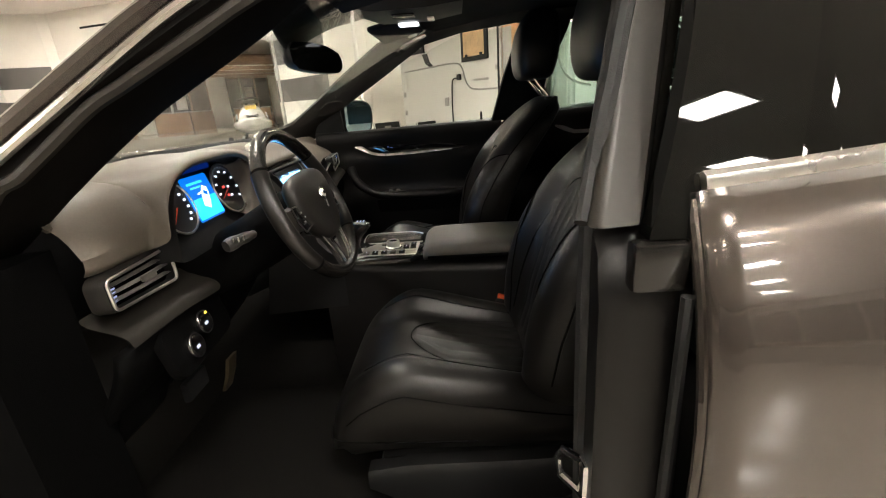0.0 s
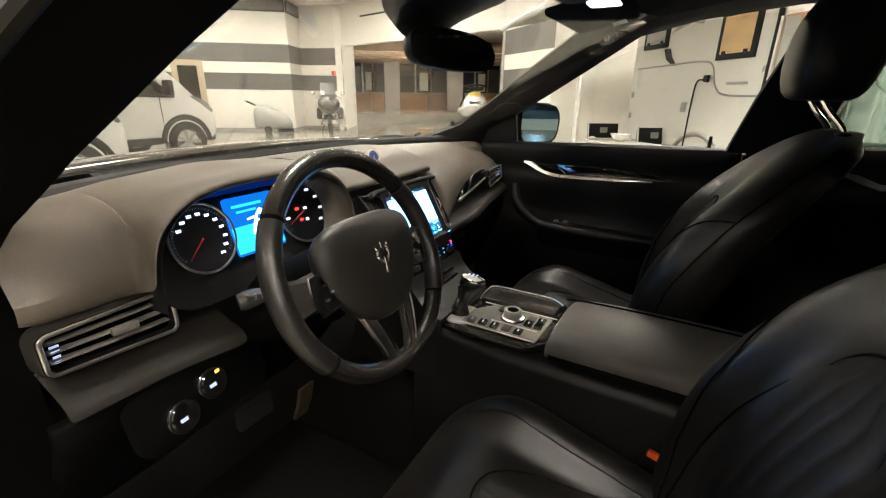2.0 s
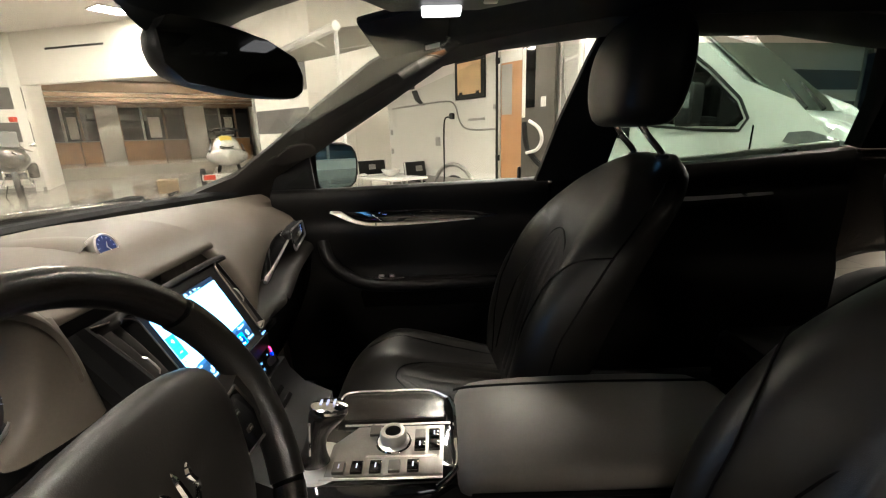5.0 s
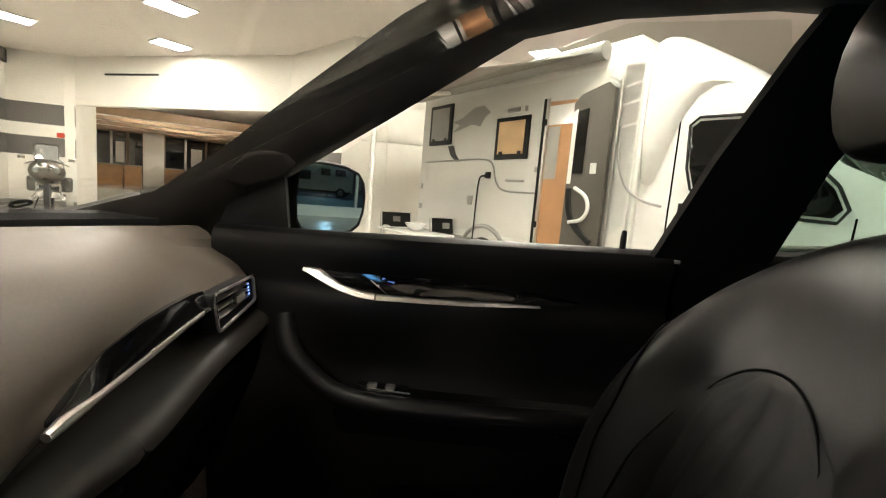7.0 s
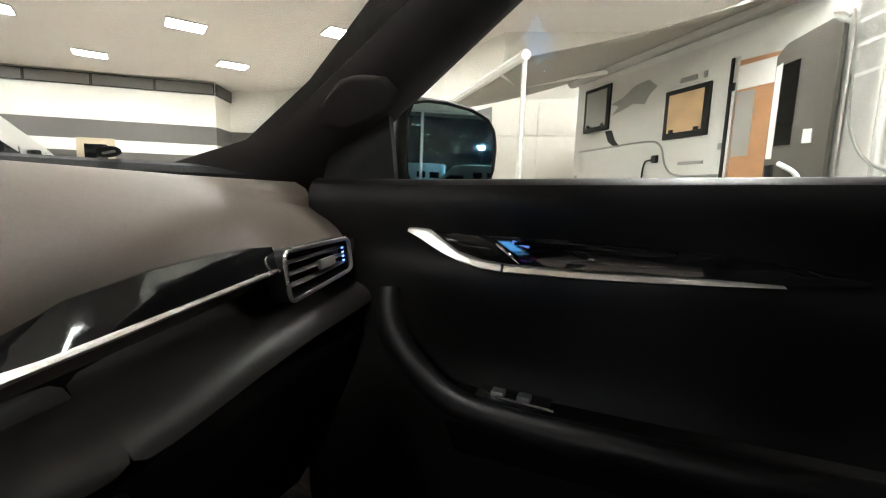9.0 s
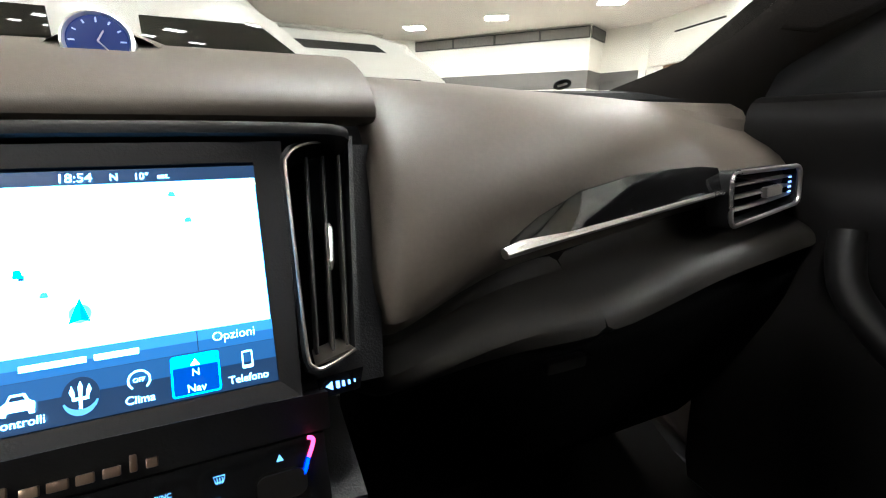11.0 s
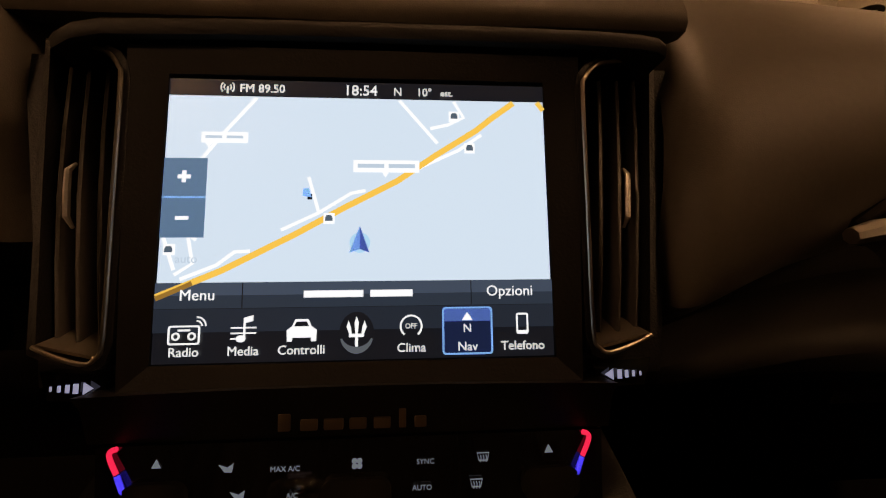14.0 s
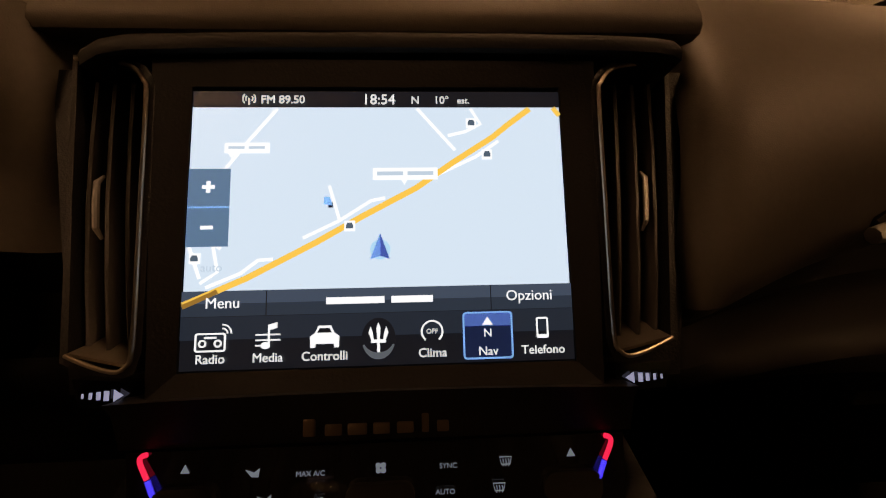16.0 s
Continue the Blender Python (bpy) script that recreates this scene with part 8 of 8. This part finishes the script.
def camper(name, M, label, roof, rails=True, lift=0.0):
    """A white panel van camper, nose towards +x, its visible side at y = 0."""
    c = empty(name, (0, 0, 0), label, "camper van", "parked campers")
    nose = [(-2.4, 0.40), (3.05, 0.38), (3.40, 0.40), (3.50, 0.50), (3.51, 0.78), (3.46, 0.90), (3.36, 1.02 + lift * 0.1), (3.08, 1.20 + lift * 0.4), (2.72, 1.36 + lift * 0.6), (1.98, 1.96 + lift * 0.5), (1.62, roof - 0.14), (0.95, roof), (-2.2, roof), (-2.4, roof - 0.12)]
    part("body", outline_prism(B(), nose, 0.0, 2.0, 0.14, 4), VAN_WHITE, c, "white van body", smooth=40)
    bm = B()
    bm.faces.new([bm.verts.new(p) for p in ((2.70, 0.16, 1.41 + lift * 0.6), (2.70, 1.84, 1.41 + lift * 0.6), (2.0, 1.72, 1.96 + lift * 0.5), (2.0, 0.28, 1.96 + lift * 0.5))])
    thicken(part("windscreen", bm, DARK_GLASS, c, "dark windscreen", smooth=0), 0.03, 0)
    side_plate("cab_window", [(0.72, 1.20 + lift * 0.6), (0.72, 1.86 + lift * 0.6), (1.84, 1.86 + lift * 0.6), (2.52, 1.36 + lift * 0.6), (2.74, 1.18 + lift * 0.6), (2.68, 1.16 + lift * 0.6)], DARK_GLASS, c, 0.0, 0.014, "dark cab window", 0.005)
    side_plate("side_window", [(-0.75, 1.62), (-0.02, 1.62), (-0.02, 2.12), (-0.75, 2.12)], DARK_GLASS, c, 0.0, 0.014, "dark side window", 0.005)
    side_plate("side_window", [(-1.9, 1.62), (-1.1, 1.62), (-1.1, 2.12), (-1.9, 2.12)], DARK_GLASS, c, 0.0, 0.014, "", 0.005)
    for x in (0.55, 2.45):
        part("panel_gap", sweep(B(), [(x, 0.0, 0.5), (x, -0.001, 1.5)], 0.006, 5), SOFT, c)
    side_plate("door_handle", [(0.66, 1.18), (0.66, 1.24), (0.82, 1.24), (0.82, 1.18)], PLASTIC, c, 0, 0.03, "", 0.01)
    mi = part("wing_mirror", box(B(), (2.56, -0.14, 1.33 + lift * 0.6), (0.10, 0.22, 0.26), 0.04, seg=3), PLASTIC, c, "black wing mirror")
    part("mirror_cap", box(B(), (2.615, -0.14, 1.345 + lift * 0.6), (0.03, 0.20, 0.20), 0.012, seg=2), VAN_WHITE, mi, "white mirror cap")
    side_plate("headlight", [(3.00, 1.19), (3.08, 1.20), (3.34, 1.08), (3.44, 0.92), (3.40, 0.90), (3.20, 1.06)], LAMP_GLASS, c, 0.0, 0.016, "clear headlight", 0.005)
    side_plate("sill_trim", [(-2.3, 0.36), (2.35, 0.36), (2.35, 0.48), (-2.3, 0.48)], PLASTIC, c, 0.0, 0.014, "black sill trim")
    bm = sweep(B(), [(2.84 + 0.44 * math.cos(a), -0.006, 0.38 + 0.44 * math.sin(a)) for a in [math.pi * i / 16 for i in range(17)]], 0.05, 8, flat=0.5, up=(0, 1, 0))
    part("wheel_arch", bm, PLASTIC, c, "black wheel arch trim")
    part("bumper", box(B(), (3.36, 1.0, 0.46), (0.22, 1.9, 0.22), 0.06, seg=3), PLASTIC, c, "dark bumper")
    for y in (0.06, 1.94):
        road_wheel(c, 2.84, 0.37, 0.37, y)
        road_wheel(c, -1.55, 0.37, 0.37, y)
    if rails:
        for y in (0.22, 1.78):
            part("roof_rail", sweep(B(), smooth_path([(1.2, y, roof - 0.02), (0.9, y, roof + 0.06), (-1.8, y, roof + 0.06), (-2.1, y, roof)], 4), 0.025, 8), ALU, c, "silver roof rail")
        side_plate("dark_band", [(-2.3, roof - 0.30), (1.2, roof - 0.30), (1.0, roof - 0.18), (-2.3, roof - 0.16)], PLASTIC, c, 0.0, 0.010)
    return put_on(c, M)


camper("camper_van", Matrix.Translation((1.32, 7.8, 0)), "white camper van with dark windows and roof rails", 2.58)
camper("camper_van", Matrix.Translation((-1.5, 5.4, 0)), "white camper van parked ahead of the car", 2.62, False, 0.42)

camper("camper_van", pose(7.6, -33, 0, rz=200), "white camper van parked in the dark yard outside", 2.70, False)
camper("camper_van", pose(3.4, -36, 0, rz=190), "white camper van parked in the dark yard outside", 2.80, False)
lp = empty("street_lamp", (8.4, -34, 0), "tall street lamp with a cold white head", "street lamp")
part("pole", sweep(B(), [(0, 0, 0), (0, 0, 4.0)], 0.05, 10), DARKMETAL, lp)
part("lamp_head", lathe(B(), [(0.05, 4.0), (0.20, 4.06), (0.20, 4.18), (0.04, 4.24)], 16), glow("street_light", (0.55, 0.85, 1.0), 900.0), lp, "glowing cold white lamp head")

# ---- showroom furniture and machines ----
def director_chair(x, y, turn):
    c = empty("folding_chair", (0, 0, 0), "folding camping chair with a dark fabric back and bright metal frame", "chair", "camping chairs")
    for s in (-1, 1):
        part("side_frame", sweep(B(), smooth_path([(s * 0.26, -0.22, 0.01), (s * 0.26, -0.20, 0.60), (s * 0.26, 0.22, 0.62), (s * 0.26, 0.24, 0.01)], 4), 0.012, 8), ALU, c)
        part("back_post", sweep(B(), [(s * 0.25, 0.20, 0.42), (s * 0.25, 0.27, 0.88)], 0.012, 8), ALU, c)
        part("arm_pad", box(B(), (s * 0.26, 0.0, 0.625), (0.045, 0.40, 0.025), 0.008), PLASTIC, c)
    part("seat", box(B(), (0, 0, 0.44), (0.50, 0.42, 0.02), 0.006), PLASTIC, c, "dark fabric seat")
    bk = part("back_cloth", box(B(), (0, 0.265, 0.76), (0.52, 0.02, 0.22), 0.006, Euler((radians(-8), 0, 0)).to_matrix()), PLASTIC, c, "dark fabric back")
    part("back_mark", box(B(), (0, 0.248, 0.77), (0.12, 0.004, 0.08), 0, Euler((radians(-8), 0, 0)).to_matrix()), VAN_GREY, bk)
    return put_on(c, pose(x, y, 0, rz=turn))


ch = director_chair(6.35, 0.52, -55)
copy_thing(ch, pose(5.75, -0.28, 0, rz=-50))
tb = empty("camping_table", (0, 0, 0), "light folding camping table", "table")
part("tabletop", box(B(), (0, 0, 0.69), (0.9, 0.6, 0.03), 0.01), VAN_WHITE, tb)
for x in (-0.38, 0.38):
    for y in (-0.24, 0.24):
        part("leg", sweep(B(), [(x, y, 0.68), (x * 1.1, y * 1.1, 0.0)], 0.014, 8), ALU, tb)
put_on(tb, pose(5.45, 0.25, 0, rz=38))
tagged(part("bowl", lathe(B(), [(0.04, 0), (0.10, 0.04), (0.14, 0.10), (0.13, 0.10), (0.09, 0.05), (0, 0.02)], 20, Matrix.Translation((5.45, 0.25, 0.705))), VAN_WHITE), "white bowl on the camping table", "bowl")

cb = empty("storage_cabinet", (0, 0, 0), "tall white storage cabinet with plain doors", "cabinet")
part("body", box(B(), (0, 0.3, 1.34), (1.62, 0.6, 2.68), 0.01), WHITE_PAINT, cb)
for k in range(2):
    for z0, z1 in ((0.06, 2.04), (2.06, 2.64)):
        d = part("door", box(B(), (-0.4 + 0.8 * k, -0.012, (z0 + z1) / 2), (0.79, 0.02, z1 - z0), 0.004), WHITE_PAINT, cb)
        part("handle", box(B(), (-0.04 + 0.12 * k, -0.03, (z0 + z1) / 2), (0.015, 0.02, 0.12), 0.004), ALU, d)
put_on(cb, pose(8.0, 1.15, 0, rz=-82))

# touring motorcycle
mc = empty("motorcycle", (0, 0, 0), "large touring motorcycle with panniers and chrome parts", "motorcycle")
for x in (0.78, -0.78):
    w = part("wheel", lathe(B(), [(0.24, -0.06), (0.32, -0.05), (0.335, 0), (0.32, 0.05), (0.24, 0.06)], 28, axes((x, 0, 0.335), (1, 0, 0), (0, 0, 1))), RUBBER, mc)
    part("rim", lathe(B(), [(0.24, -0.04), (0.24, 0.04), (0.05, 0.05), (0.05, -0.05)], 18, axes((x, 0, 0.335), (1, 0, 0), (0, 0, 1))), BRIGHT, w)
part("fairing", loft(B(), [[Vector((x, w * math.cos(a), z + h * math.sin(a))) for a in [2 * math.pi * i / 14 for i in range(14)]] for x, w, z, h in ((0.30, 0.22, 0.85, 0.25), (0.55, 0.36, 0.95, 0.30), (0.75, 0.34, 1.0, 0.26), (0.92, 0.15, 0.98, 0.14))]), DARKMETAL, mc, "dark fairing", smooth=60)
part("windshield", box(B(), (0.62, 0, 1.42), (0.02, 0.46, 0.42), 0.05, Euler((0, radians(-22), 0)).to_matrix(), 3), LAMP_GLASS, mc)
part("engine", box(B(), (0.1, 0, 0.5), (0.6, 0.5, 0.4), 0.08, seg=3), BRIGHT, mc, "chrome engine")
part("tank", loft(B(), [[Vector((x, w * math.cos(a), z + h * math.sin(a))) for a in [2 * math.pi * i / 12 for i in range(12)]] for x, w, z, h in ((0.4, 0.12, 0.95, 0.08), (0.2, 0.17, 0.95, 0.13), (-0.05, 0.14, 0.9, 0.1))]), DARKMETAL, mc, smooth=60)
part("saddle", box(B(), (-0.4, 0, 0.83), (0.8, 0.34, 0.14), 0.06, seg=3), LEATHER, mc, "black saddle")
for s in (-1, 1):
    part("pannier", box(B(), (-0.72, s * 0.34, 0.62), (0.55, 0.24, 0.40), 0.08, seg=3), DARKMETAL, mc, "side case")
    part("handlebar", sweep(B(), smooth_path([(0.52, 0, 1.12), (0.45, s * 0.2, 1.2), (0.25, s * 0.42, 1.12)], 4), 0.018, 8), BRIGHT, mc)
    part("mirror", box(B(), (0.5, s * 0.46, 1.28), (0.04, 0.14, 0.09), 0.02), BRIGHT, mc)
    part("lamp", lathe(B(), [(0.07, 0), (0.075, 0.05), (0.0, 0.06)], 16, axes((0.86, s * 0.18, 1.0), (0, 1, 0), (0, 0, 1))), LAMP_GLASS, mc)
    part("exhaust", sweep(B(), [(0.2, s * 0.28, 0.3), (-0.95, s * 0.3, 0.34)], 0.05, 10), BRIGHT, mc)
part("top_case", box(B(), (-0.95, 0, 1.10), (0.45, 0.55, 0.36), 0.09, seg=3), DARKMETAL, mc)
part("stand", sweep(B(), [(0.0, -0.2, 0.3), (-0.1, -0.3, 0.0)], 0.015, 6), PLASTIC, mc)
put_on(mc, pose(10.75, 10.35, 0, rz=222))

# floor scrubber
fs = empty("floor_scrubber", (0, 0, 0), "grey walk-behind floor scrubbing machine", "cleaning machine")
part("tank", loft(B(), [[Vector((x, w * sx, z)) for sx, z in ((-1, 0.12), (1, 0.12), (1.0, z1 * 0.7), (0.85, z1), (-0.85, z1), (-1.0, z1 * 0.7))] for x, w, z1 in ((-0.62, 0.22, 0.72), (-0.5, 0.28, 0.92), (0.0, 0.30, 0.84), (0.45, 0.28, 0.60), (0.62, 0.20, 0.40))]), material("scrubber_grey", (0.42, 0.42, 0.40), 0.45, vary=0.1), fs, "grey plastic tank", smooth=40, sub=1)
part("brush_deck", box(B(), (0.35, 0, 0.09), (0.5, 0.62, 0.10), 0.03), PLASTIC, fs)
part("grip", sweep(B(), smooth_path([(-0.5, -0.25, 0.88), (-0.75, -0.25, 1.0), (-0.75, 0.25, 1.0), (-0.5, 0.25, 0.88)], 4), 0.02, 8), PLASTIC, fs)
for s in (-1, 1):
    part("wheel", lathe(B(), [(0.10, -0.03), (0.12, 0), (0.10, 0.03)], 18, axes((-0.2, s * 0.3, 0.12), (1, 0, 0), (0, 0, 1))), RUBBER, fs)
put_on(fs, pose(9.55, 11.75, 0, rz=-40))

# jet ski on a trailer
js = empty("jet_ski", (0, 0, 0), "white and yellow jet ski with black handlebar", "jet ski")
YEL = material("yellow_trim", (0.75, 0.52, 0.05), 0.35, vary=0.1)
part("hull", loft(B(), [[Vector((x, w * sx, z)) for sx, z in ((0, z0), (0.8, z0 + 0.15), (1, z0 + 0.32), (0.85, z1), (0, z1 + 0.05), (-0.85, z1), (-1, z0 + 0.32), (-0.8, z0 + 0.15))] for x, w, z0, z1 in ((-1.5, 0.45, 0.52, 0.92), (-0.6, 0.58, 0.48, 0.98), (0.4, 0.58, 0.50, 1.02), (1.1, 0.42, 0.58, 1.04), (1.55, 0.08, 0.78, 1.0))]), VAN_WHITE, js, "white hull", smooth=60, sub=1)
part("hood", loft(B(), [[Vector((x, w * math.cos(a), 0.98 + h * math.sin(a))) for a in [math.pi * i / 10 for i in range(11)]] for x, w, h in ((1.2, 0.2, 0.12), (0.8, 0.36, 0.30), (0.35, 0.36, 0.42), (0.05, 0.22, 0.36))], closed=False), VAN_WHITE, js, smooth=60)
part("stripe", box(B(), (0.70, 0, 1.30), (0.26, 0.30, 0.04), 0.02, Euler((0, radians(22), 0)).to_matrix()), YEL, js, "yellow stripe")
for s in (-1, 1):
    part("side_stripe", box(B(), (0.62, s * 0.40, 1.06), (1.0, 0.05, 0.07), 0.015, Euler((0, radians(8), 0)).to_matrix()), PLASTIC, js, "black side stripe")
for k in range(3):
    part("grille_bar", box(B(), (1.16 + 0.09 * k, 0, 1.10 - 0.055 * k), (0.03, 0.34 - 0.06 * k, 0.03), 0.008), PLASTIC, js, "black grille bar")
part("saddle", box(B(), (-0.55, 0, 1.14), (1.1, 0.36, 0.22), 0.08, seg=3), LEATHER, js, "black saddle")
part("handlebar", sweep(B(), smooth_path([(0.25, -0.36, 1.50), (0.30, -0.15, 1.56), (0.30, 0.15, 1.56), (0.25, 0.36, 1.50)], 4), 0.03, 8), PLASTIC, js, "black handlebar")
part("mirror_pod", box(B(), (0.45, 0, 1.46), (0.2, 0.5, 0.10), 0.04, seg=3), PLASTIC, js)
put_on(js, pose(12.0, 5.5, 0, rz=205))
tr = empty("boat_trailer", (0, 0, 0), "low boat trailer with a red and white light board", "trailer")
for s in (-1, 1):
    part("rail", box(B(), (0, s * 0.35, 0.42), (2.8, 0.07, 0.07), 0.01), ALU, tr)
    part("wheel", lathe(B(), [(0.14, -0.07), (0.24, -0.06), (0.25, 0), (0.24, 0.06), (0.14, 0.07)], 20, axes((-0.3, s * 0.7, 0.25), (1, 0, 0), (0, 0, 1))), RUBBER, tr)
    part("bunk", box(B(), (0, s * 0.25, 0.50), (2.2, 0.08, 0.08), 0.01), CARPET, tr)
part("axle", box(B(), (-0.3, 0, 0.27), (0.06, 1.4, 0.06), 0.01), ALU, tr)
lb = part("light_board", box(B(), (1.42, 0, 0.36), (0.04, 1.3, 0.16), 0.01), VAN_WHITE, tr)
for s in (-1, 1):
    part("tail_light", box(B(), (1.45, s * 0.48, 0.36), (0.03, 0.26, 0.12), 0.01), RED, lb, "red tail light")
put_on(tr, pose(12.0, 5.5, 0, rz=205))
tagged(part("carton_box", box(B(), (10.75, 6.55, 0.16), (0.6, 0.45, 0.32), 0.008, Euler((0, 0, 0.5)).to_matrix()), material("carton", (0.33, 0.24, 0.15), 0.8, vary=0.15)), "low brown carton box on the floor", "box")

# door in the striped wall
DA = (P1 - PA).normalized()
dm2 = axes(PA + DA * 3.3, DA, (0, 0, 1))
dd = tagged(part("door_1", prism(B(), [(-0.5, 0), (0.5, 0), (0.5, 2.28), (-0.5, 2.28)], 0.03, dm2 @ Matrix.Translation((0, 0, 0.01))), material("beige_frame", (0.48, 0.40, 0.28), 0.5, vary=0.1)), "beige framed door with a dark pane in the striped wall", "door", kind="structure")
part("door_pane", prism(B(), [(-0.3, 0.9), (0.3, 0.9), (0.3, 2.1), (-0.3, 2.1)], 0.01, dm2 @ Matrix.Translation((0, 0, 0.042))), DARK_GLASS, dd)
SR = (P2 - P1B).normalized()
nb = Vector((SR.y, -SR.x, 0))
c = P2 - SR * 0.35 + nb * 0.02
tagged(part("fire_call_point", box(B(), (c.x, c.y, 1.98), (0.14, 0.14, 0.14), 0.02), RED), "small red call point on the wall", "alarm button")
# passage with reception counters
wall("wall_header", P2, (10.6, 4.05), 2.88, TOP, side=-1, stripes=False, label="plain white beam over the passage")
hd = (Vector((10.6, 4.05, 0)) - P2).normalized()
hc = P2 + hd * 2.1
tagged(part("air_slot", prism(B(), rounded(1.9, 0.05, 0.01, 1), 0.02, axes((hc.x, hc.y, 3.72), hd, (0, 0, 1)) @ Matrix.Translation((0, 0, 0.005))), PLASTIC), "thin dark air slot in the beam", "air vent", kind="structure")
DQ, NQ = Vector((0.56, -0.83, 0)), Vector((0.83, 0.56, 0))
Q = Vector((22, 14.5, 0))


def store_box(name, s0, s1, z0, z1, d0, d1, mat, parent=None, label="", category="", kind="", bevel=0.01):
    """A box before the shop front: from s0 to s1 along it, d0 to d1 out from it."""
    c = Q + DQ * (s0 + s1) / 2 - NQ * (d0 + d1) / 2
    R = Matrix((DQ, -NQ, Vector((0, 0, 1)))).transposed()
    bm = box(B(), (c.x, c.y, (z0 + z1) / 2), (s1 - s0, d1 - d0, z1 - z0), bevel, R)
    ob = part(name, bm, mat, parent, label if parent else "", smooth=30)
    return ob if parent else tagged(ob, label, category, kind=kind)


store_box("platform", -9, 9, -0.01, 0.42, -6, 6, FLOOR, None, "raised floor of the reception area", "floor", "structure", 0)
BROWN = material("brown_beam", (0.24, 0.15, 0.09), 0.5, vary=0.2, scale=3)
store_box("shop_wall", -9, 9, 0.42, TOP, -0.4, -0.2, BROWN, None, "dark brown shop front wall", "wall", "structure", 0)
for s0, s1 in ((-5.0, -3.4), (-1.46, -0.60), (2.20, 3.1), (5.4, 6.2)):
    store_box("column", s0, s1, 0.42, 3.5, -0.2, 0.35, WHITE_PAINT, None, "square white column", "column", "structure")
for s0, s1 in ((-3.4, -1.46), (-0.60, 2.20), (3.1, 5.4)):
    sf = store_box("shop_window", s0, s1, 1.0, 2.95, -0.195, -0.15, DARK_GLASS, None, "dark glazed shop window with brown frames", "window", "structure", 0)
    for k in range(4):
        ss = lerp(s0, s1, k / 3)
        store_box("mullion", ss - 0.05, ss + 0.05, 0.45, 2.95, -0.15, -0.08, BROWN if k != 1 else ALU, sf)
    store_box("lit_panel", lerp(s0, s1, 0.42), lerp(s0, s1, 0.60), 1.5, 2.5, -0.15, -0.13, WHITE_PAINT, sf)
for s0, s1, m in ((-3.35, -2.2, WOOD), (-2.15, -1.5, WOOD), (-0.55, 1.0, WOOD), (1.05, 2.1, BROWN), (3.2, 5.0, WOOD)):
    cn = store_box("reception_counter", s0, s1, 0.42, 1.35, 0.5, 1.1, m, None, "wooden reception counter with a thin top", "counter")
    store_box("counter_top", s0 - 0.03, s1 + 0.03, 1.36, 1.40, 0.45, 1.15, VAN_GREY, cn)
for k in range(7):
    store_box("ceiling_beam", -8.5, 8.5, 3.0 + 0.06 * (k % 2), 3.30, 0.6 + 1.1 * k, 0.85 + 1.1 * k, BROWN if k % 2 == 0 else WHITE_PAINT, None, "hung ceiling beam of the reception", "beam", "structure")
